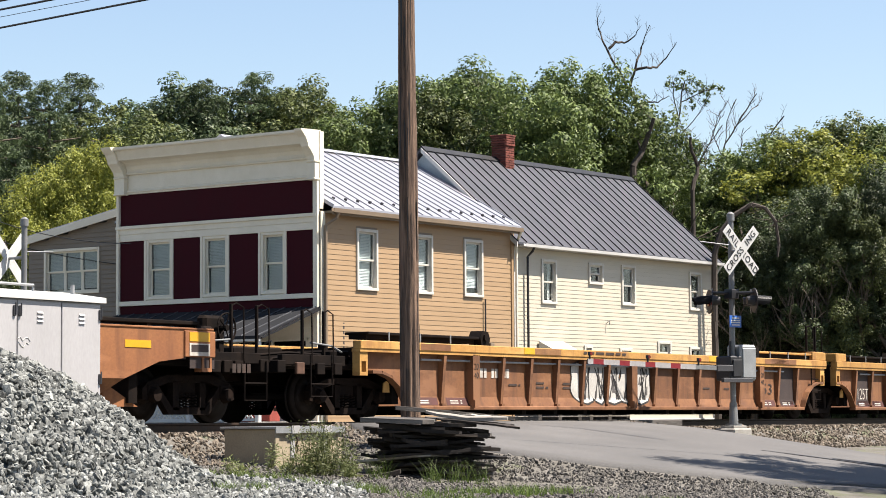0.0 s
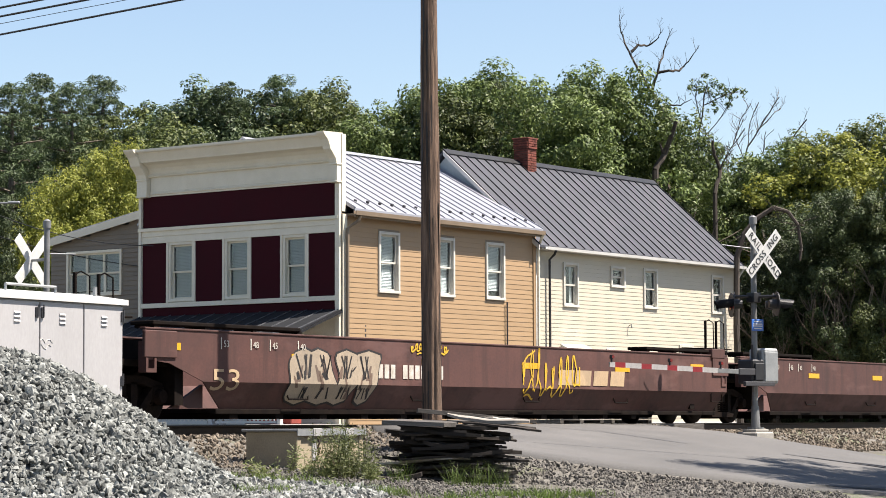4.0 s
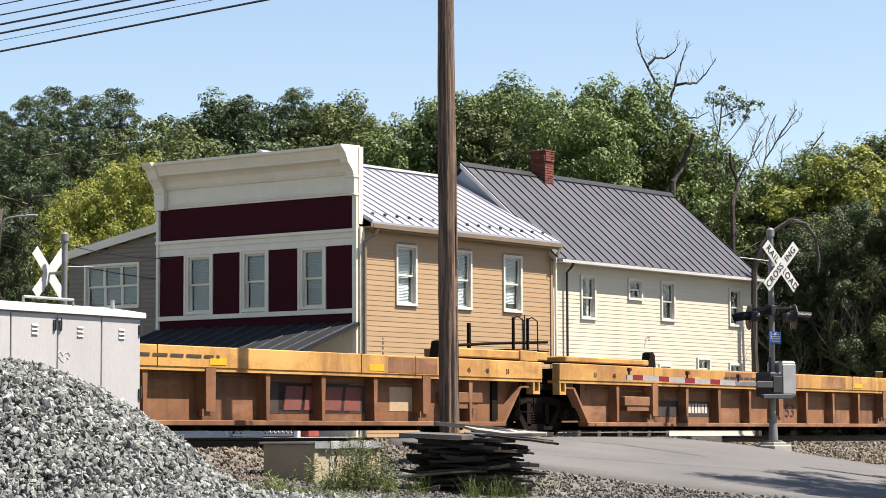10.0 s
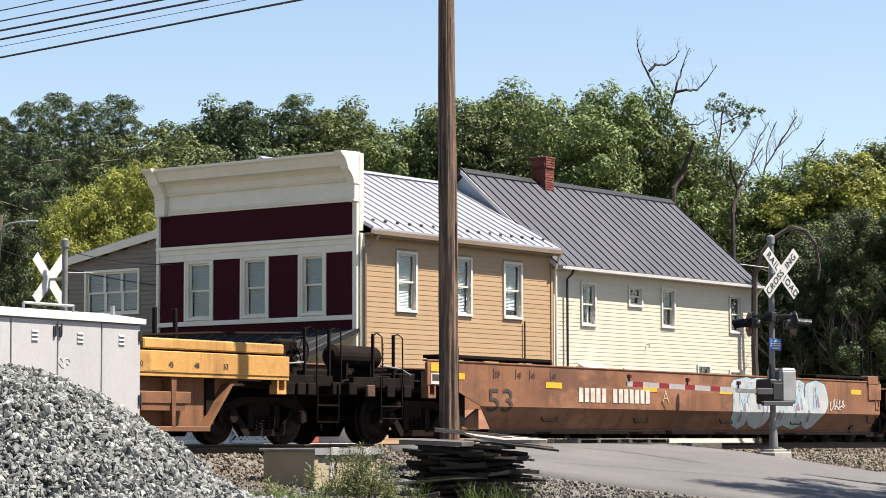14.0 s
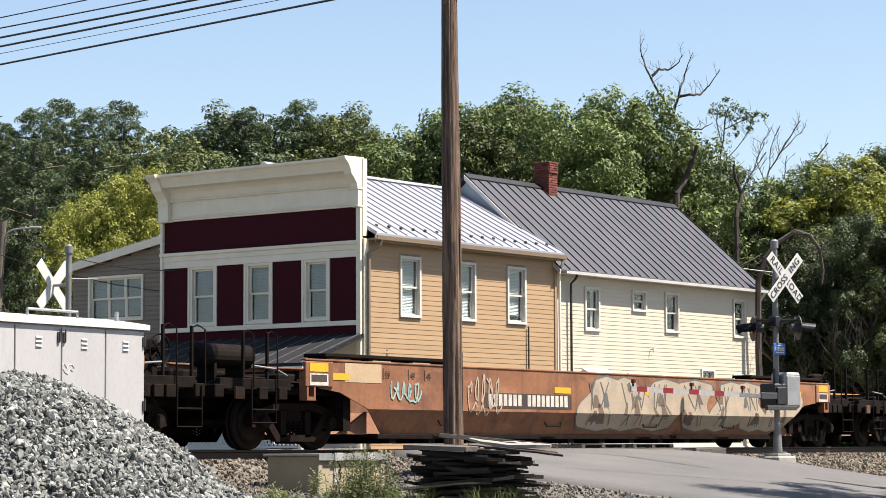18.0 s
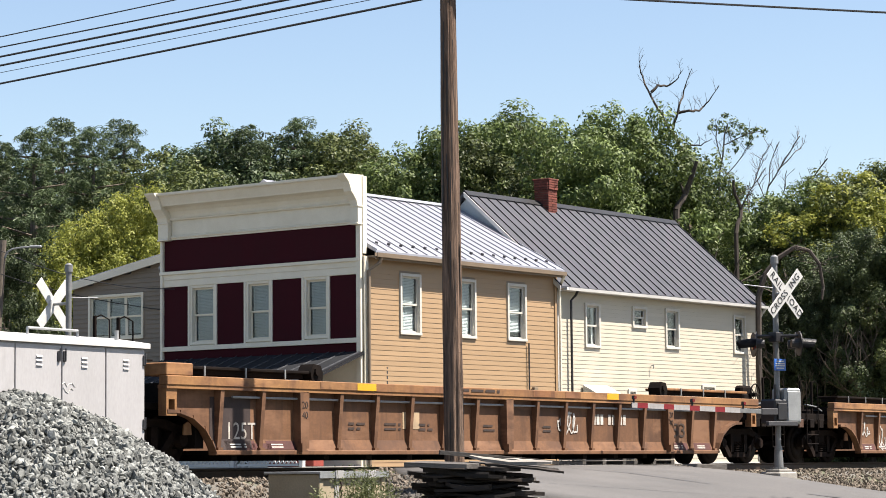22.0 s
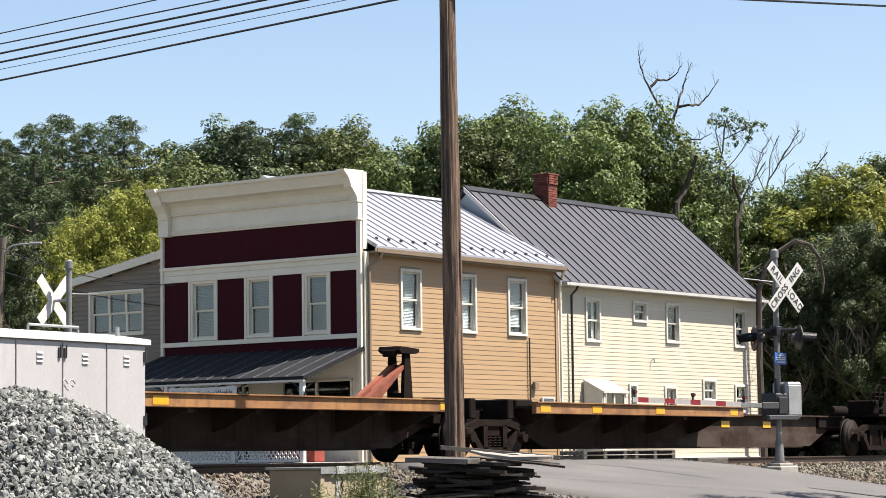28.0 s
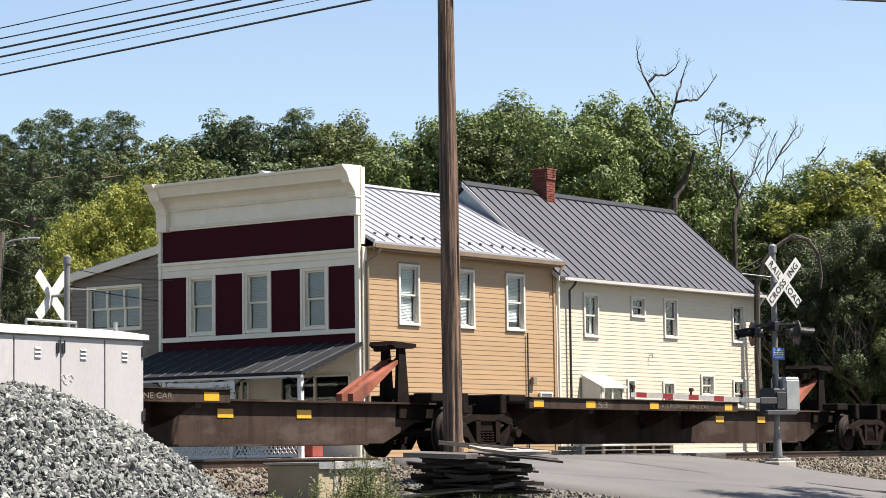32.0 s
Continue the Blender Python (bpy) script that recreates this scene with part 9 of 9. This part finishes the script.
num(7, 2.42, 3.23, 0.42, 0.82, "53", "stencil_black")
patch(7, 5.69, 8.86, 0.77, 1.07, "patch_dark")
bars(7, 5.82, 8.66, 0.81, 1.03, "stencil_white")
num(7, 9.27, 9.47, 0.86, 1.05, "B", "stencil_black")
piece(7, 10.71, 15.64, 0.28, 1.40, "spray_grey", "spray_white", 5)
scrawl(7, 11.12, 15.45, 0.39, 1.30, "spray_white")
scrawl(7, 2.07, 3.00, 0.82, 1.15, "spray_buff")
word(8, 10.71, 16.11, 0.31, 1.40, "PART2")
scrawl(8, 4.94, 6.78, 0.41, 1.35, "spray_buff")
scrawl(8, 7.64, 9.32, 0.39, 0.69, "spray_grey")
num(8, 9.06, 9.27, 0.86, 1.06, "C", "stencil_black")
scrawl(8, 9.80, 10.71, 0.40, 1.20, "spray_pale_blue")
scrawl(8, 16.15, 17.94, 0.39, 1.08, "spray_pale_blue")
num(9, 2.09, 2.90, 0.44, 0.87, "53", "stencil_black")
piece(9, 3.85, 9.44, 0.28, 1.35, "spray_silver", "spray_black", 5)
piece(9, 9.96, 13.13, 0.28, 0.83, "spray_silver", "spray_black", 5)
patch(9, 12.64, 15.43, 0.74, 1.08, "patch_dark")
bars(9, 12.78, 15.36, 0.79, 1.04, "stencil_white")
num(9, 11.96, 12.17, 0.86, 1.06, "A", "stencil_black")
scrawl(9, 15.99, 17.21, 0.38, 1.09, "spray_white")
scrawl(9, 17.38, 18.50, 0.71, 1.11, "spray_white")
scrawl(9, 13.85, 14.82, 1.21, 1.40, "spray_white")
patch(10, 6.22, 7.49, 0.34, 0.61, "patch_dark")
bars(10, 6.29, 7.25, 0.38, 0.57, "stencil_white")
scrawl(10, 9.11, 10.26, 0.36, 0.82, "spray_buff")
num(10, 10.97, 11.47, 0.42, 0.66, "53", "stencil_black")
scrawl(10, 11.08, 12.96, 1.10, 1.37, "spray_buff")
bars(10, 12.00, 12.96, 0.43, 0.66, "stencil_black")
bars(10, 6.96, 9.73, 1.16, 1.26, "stencil_black")
num(11, 4.75, 5.33, 0.41, 0.70, "53", "stencil_black")
scrawl(11, 5.46, 7.55, 0.34, 0.84, "spray_white")
patch(11, 11.82, 14.28, 0.39, 0.88, "patch_dark")
patch(11, 12.34, 14.79, 0.40, 0.86, "patch_dark")
logo(11, 12.47, 14.65, 0.44, 0.82, "spray_red")
patch(11, 15.45, 16.50, 0.44, 0.85, "spray_buff")
patch(12, 4.68, 7.31, 0.40, 0.72, "patch_dark")
bars(12, 6.15, 7.20, 0.46, 0.67, "stencil_white")
num(12, 11.05, 11.51, 0.42, 0.70, "53", "stencil_black")
patch(13, 4.84, 7.42, 0.44, 0.67, "patch_dark")
bars(13, 4.88, 7.37, 0.47, 0.63, "stencil_white")
num(13, 11.09, 11.68, 0.49, 0.74, "53", "stencil_black")
bars(13, 5.07, 6.92, 1.22, 1.28, "stencil_black")
num(14, 2.14, 2.77, 0.44, 0.68, "125T", "stencil_white")
num(14, 4.74, 5.22, 0.43, 0.73, "53", "stencil_black")
patch(14, 5.93, 8.58, 0.36, 0.93, "patch_dark")
logo(14, 6.19, 8.47, 0.42, 0.82, "spray_buff")
scrawl(14, 10.71, 11.74, 0.32, 0.83, "spray_black")
piece(14, 12.38, 14.77, 0.31, 0.91, "spray_pink", "spray_black", 2)
piece(14, 13.14, 14.07, 0.28, 0.88, "spray_pink", "spray_black", 1)
scrawl(14, 13.91, 14.57, 0.28, 0.55, "spray_black")
num(15, 1.94, 2.54, 0.44, 0.70, "125T", "stencil_white")
patch(15, 4.32, 7.01, 0.39, 0.68, "patch_dark")
bars(15, 4.50, 6.87, 0.43, 0.62, "stencil_white")
num(15, 10.53, 11.08, 0.48, 0.73, "53", "stencil_black")
num(16, 2.28, 3.12, 0.56, 0.98, "53", "stencil_black")
bars(16, 5.51, 8.41, 0.76, 1.05, "stencil_white")
num(16, 8.92, 9.21, 0.81, 1.05, "A", "spray_buff")
piece(16, 12.19, 16.76, 0.28, 1.40, "spray_silver", "spray_pale_blue", 5)
scrawl(16, 12.75, 15.67, 1.16, 1.40, "spray_white")
scrawl(16, 17.16, 18.03, 0.71, 1.04, "spray_white")
num(17, 2.52, 3.38, 0.51, 0.93, "53", "stencil_black")
piece(17, 5.84, 11.04, 0.28, 1.40, "spray_silver", "spray_pale_blue", 4)
patch(17, 0.84, 2.22, 1.15, 1.40, "patch_dark")
num(17, 1.32, 2.06, 1.20, 1.36, "125T", "stencil_white")
bars(18, 12.78, 15.58, 0.74, 0.99, "stencil_white")
patch(18, 11.95, 12.26, 0.77, 0.99, "patch_dark")
patch(18, 19.31, 20.08, 0.62, 1.36, "spray_buff")
patch(18, 20.17, 20.71, 1.02, 1.33, "spray_buff")
scrawl(19, 4.42, 5.07, 0.33, 0.96, "spray_white")
scrawl(19, 6.30, 7.06, 0.34, 0.69, "spray_white")
scrawl(19, 8.27, 9.11, 0.32, 1.05, "spray_white")
scrawl(19, 9.39, 10.18, 0.35, 0.75, "spray_white")
scrawl(19, 10.61, 11.22, 0.36, 0.71, "spray_white")
scrawl(19, 11.54, 12.29, 0.33, 0.74, "spray_white")
scrawl(19, 14.60, 15.26, 0.32, 0.67, "spray_white")
scrawl(19, 15.79, 16.48, 0.30, 0.65, "spray_white")
patch(19, 13.85, 14.28, 0.70, 0.97, "spray_buff")
patch(19, 2.27, 2.75, 0.73, 0.91, "spray_buff")
patch(20, 5.65, 8.73, 0.72, 0.99, "patch_dark")
bars(20, 5.77, 8.60, 0.75, 0.97, "stencil_white")
patch(20, 1.38, 2.43, 1.09, 1.40, "spray_buff")
scrawl(20, 2.65, 3.61, 0.75, 1.24, "spray_aqua")
scrawl(20, 5.09, 6.23, 0.60, 1.39, "spray_sand")
piece(20, 9.17, 20.06, 0.28, 1.40, "spray_sand", "spray_grey", 7)
bars(21, 4.28, 5.65, 0.68, 0.88, "stencil_white")
scrawl(21, 2.09, 2.74, 0.50, 0.95, "spray_buff")
scrawl(21, 13.88, 14.45, 0.29, 0.95, "spray_white")
num(21, 15.79, 16.27, 0.68, 0.96, "53", "spray_buff")
patch(21, 17.89, 18.68, 0.74, 1.01, "patch_dark")
piece(21, 7.62, 8.31, 0.32, 0.90, None, "spray_buff", 1)
piece(21, 9.64, 10.39, 0.36, 1.05, None, "spray_buff", 1)
piece(21, 11.79, 12.54, 0.57, 1.00, None, "spray_buff", 1)
bars(22, 4.20, 5.59, 0.75, 0.93, "stencil_white")
scrawl(22, 6.47, 7.62, 0.32, 0.96, "spray_sand")
scrawl(22, 8.03, 9.83, 0.28, 0.95, "spray_sand")
scrawl(22, 10.06, 11.11, 0.33, 0.87, "spray_aqua")
scrawl(22, 11.24, 13.85, 0.28, 0.79, "spray_salmon")
scrawl(22, 14.36, 14.94, 0.28, 0.91, "spray_sand")
num(22, 16.75, 17.45, 0.50, 0.83, "53", "stencil_black")
patch(23, 2.16, 3.15, 0.28, 1.07, "patch_dark")
num(23, 2.18, 2.98, 0.48, 0.75, "125T", "stencil_white")
scrawl(23, 3.27, 3.98, 0.30, 0.97, "spray_buff")
scrawl(23, 4.21, 4.95, 0.48, 0.77, "spray_black")
scrawl(23, 6.29, 7.05, 0.30, 0.93, "spray_silver")
scrawl(23, 7.28, 8.11, 0.30, 0.94, "spray_buff")
piece(23, 8.36, 9.44, 0.30, 1.04, None, "spray_buff", 2)
num(23, 16.99, 17.55, 0.60, 0.90, "53", "stencil_black")
patch(23, 17.76, 18.54, 0.31, 0.97, "patch_dark")
patch(24, 1.83, 2.83, 0.28, 1.08, "patch_dark")
num(24, 1.86, 2.63, 0.44, 0.70, "125T", "stencil_white")
patch(24, 2.85, 3.32, 0.29, 0.38, "patch_red")
scrawl(24, 12.18, 12.91, 0.53, 0.99, "spray_white")
bars(24, 13.35, 14.85, 0.75, 0.96, "stencil_white")
num(24, 16.46, 17.02, 0.54, 0.82, "53", "stencil_black")
patch(24, 7.02, 7.53, 0.63, 0.92, "spray_buff")
scrawl(25, 1.95, 2.66, 0.56, 0.94, "spray_white")
scrawl(25, 2.96, 3.57, 0.29, 0.91, "spray_white")
scrawl(25, 4.08, 4.77, 0.29, 0.69, "spray_white")
scrawl(25, 4.98, 5.79, 0.29, 0.63, "spray_white")
scrawl(25, 6.04, 6.38, 0.52, 0.99, "spray_white")
scrawl(25, 7.98, 8.78, 0.42, 0.98, "spray_white")
scrawl(25, 9.04, 9.56, 0.34, 1.01, "spray_white")
scrawl(25, 10.20, 10.92, 0.30, 1.01, "spray_white")
scrawl(25, 11.20, 12.01, 0.28, 0.71, "spray_white")
scrawl(25, 12.31, 13.06, 0.28, 0.72, "spray_white")
scrawl(25, 14.26, 14.96, 0.30, 0.98, "spray_white")
scrawl(25, 17.46, 18.05, 0.28, 0.71, "spray_white")
logo(25, 11.33, 11.84, 0.71, 0.89, "spray_red")
bars(25, 4.22, 5.57, 0.73, 0.92, "stencil_white")
num(25, 16.58, 17.12, 0.58, 0.90, "53", "stencil_black")
patch(26, 1.90, 2.81, 0.30, 1.07, "patch_dark")
num(26, 1.96, 2.66, 0.50, 0.74, "125T", "stencil_white")
piece(26, 7.24, 9.69, 0.29, 1.07, "spray_aqua", "spray_black", 5)
logo(26, 11.44, 13.25, 0.50, 1.05, "spray_red")
num(26, 16.86, 17.38, 0.61, 0.90, "53", "stencil_black")
patch(26, 17.56, 18.66, 0.29, 1.04, "patch_dark")
bars(26, 6.38, 7.03, 0.61, 0.81, "stencil_black")
patch(26, 13.67, 14.15, 0.67, 1.01, "spray_buff")
patch(27, 1.88, 2.92, 0.29, 1.10, "patch_dark")
num(27, 1.94, 2.80, 0.46, 0.73, "125T", "stencil_white")
patch(27, 7.11, 7.67, 0.64, 0.96, "spray_buff")
logo(27, 8.10, 8.60, 0.64, 0.90, "spray_red")
bars(27, 13.66, 15.10, 0.75, 0.94, "stencil_white")
num(27, 16.73, 17.25, 0.58, 0.88, "53", "stencil_black")
bars(27, 11.57, 12.16, 0.48, 0.61, "stencil_black")
piece(27, 17.65, 18.01, 0.49, 0.77, None, "spray_sand", 1)
bars(28, 4.17, 5.56, 0.76, 0.95, "stencil_white")
piece(28, 3.15, 3.57, 0.80, 1.02, None, "spray_sand", 1)
bars(0, 20.98, 21.49, 0.77, 0.92, "stencil_black")
patch(0, 19.93, 20.54, 0.83, 1.39, "patch_dark")
for i in (33, 34, 35, 36):
    num(i, 3.49, 3.87, 0.88, 1.01, "53", "stencil_tan")
    num(i, 6.10, 8.20, 0.905, 0.99, "ALL PURPOSE SPINE CAR", "stencil_tan")
bars(32, 7.99, 10.38, 0.88, 1.02, "stencil_tan")


# ---- the train's run ----
RUN = [(0.0, 1.82), (1.0, 24.04), (2.0, 47.9), (3.0, 69.88), (3.5, 81.36), (5.5, 127.09), (6.0, 138.51), (7.0, 162.02), (8.0, 184.73), (9.0, 207.31), (9.5, 219.31), (10.0, 230.39), (11.0, 253.32), (12.0, 277.06), (13.0, 299.13), (14.0, 323.15), (14.5, 334.17), (16.5, 381.36), (17.0, 392.15), (18.0, 415.42), (19.0, 439.0), (19.5, 450.2), (20.0, 461.48), (21.0, 485.05), (22.0, 507.91), (23.0, 531.3), (24.0, 554.9), (24.5, 566.34), (25.0, 578.11), (25.5, 589.71), (27.5, 635.01), (28.0, 646.13), (28.5, 657.75), (29.0, 668.48), (30.0, 691.86), (30.5, 703.54), (31.0, 715.55), (31.5, 726.49), (32.0, 737.79)]


def run_at(t):
    for (a, xa), (b, xb) in zip(RUN, RUN[1:]):
        if t <= b:
            return xa + (xb - xa) * (t - a) / (b - a)
    return RUN[-1][1]


def motions():
    for car, start in CARS:
        walk(car, [(t, TRACK @ pose(start - x, 0, 0)) for t, x in RUN])
    for w, dx, x in SPINNERS:
        start = next(s for c, s in CARS if c == w.parent.parent)
        rows, turned, last = [(0.0, pose(dx, 0, WHEEL_R))], 0.0, None
        for k in range(0, 32 * FPS + 1):
            t = k / FPS
            s = start + x + dx - run_at(t)
            if -12.0 < s < 26.0 and t > 0:
                if last is not None:
                    turned += min(1.53, (last - s) / WHEEL_R)
                elif t > 0.05:
                    rows.append((t - 1 / FPS, pose(dx, 0, WHEEL_R)))
                rows.append((t, pose(dx, 0, WHEEL_R, 0, -math.degrees(turned), 0)))
                last = s
        if rows[-1][0] < 32.0:
            rows.append((32.0, rows[-1][1]))
        walk(w, rows)


motions()
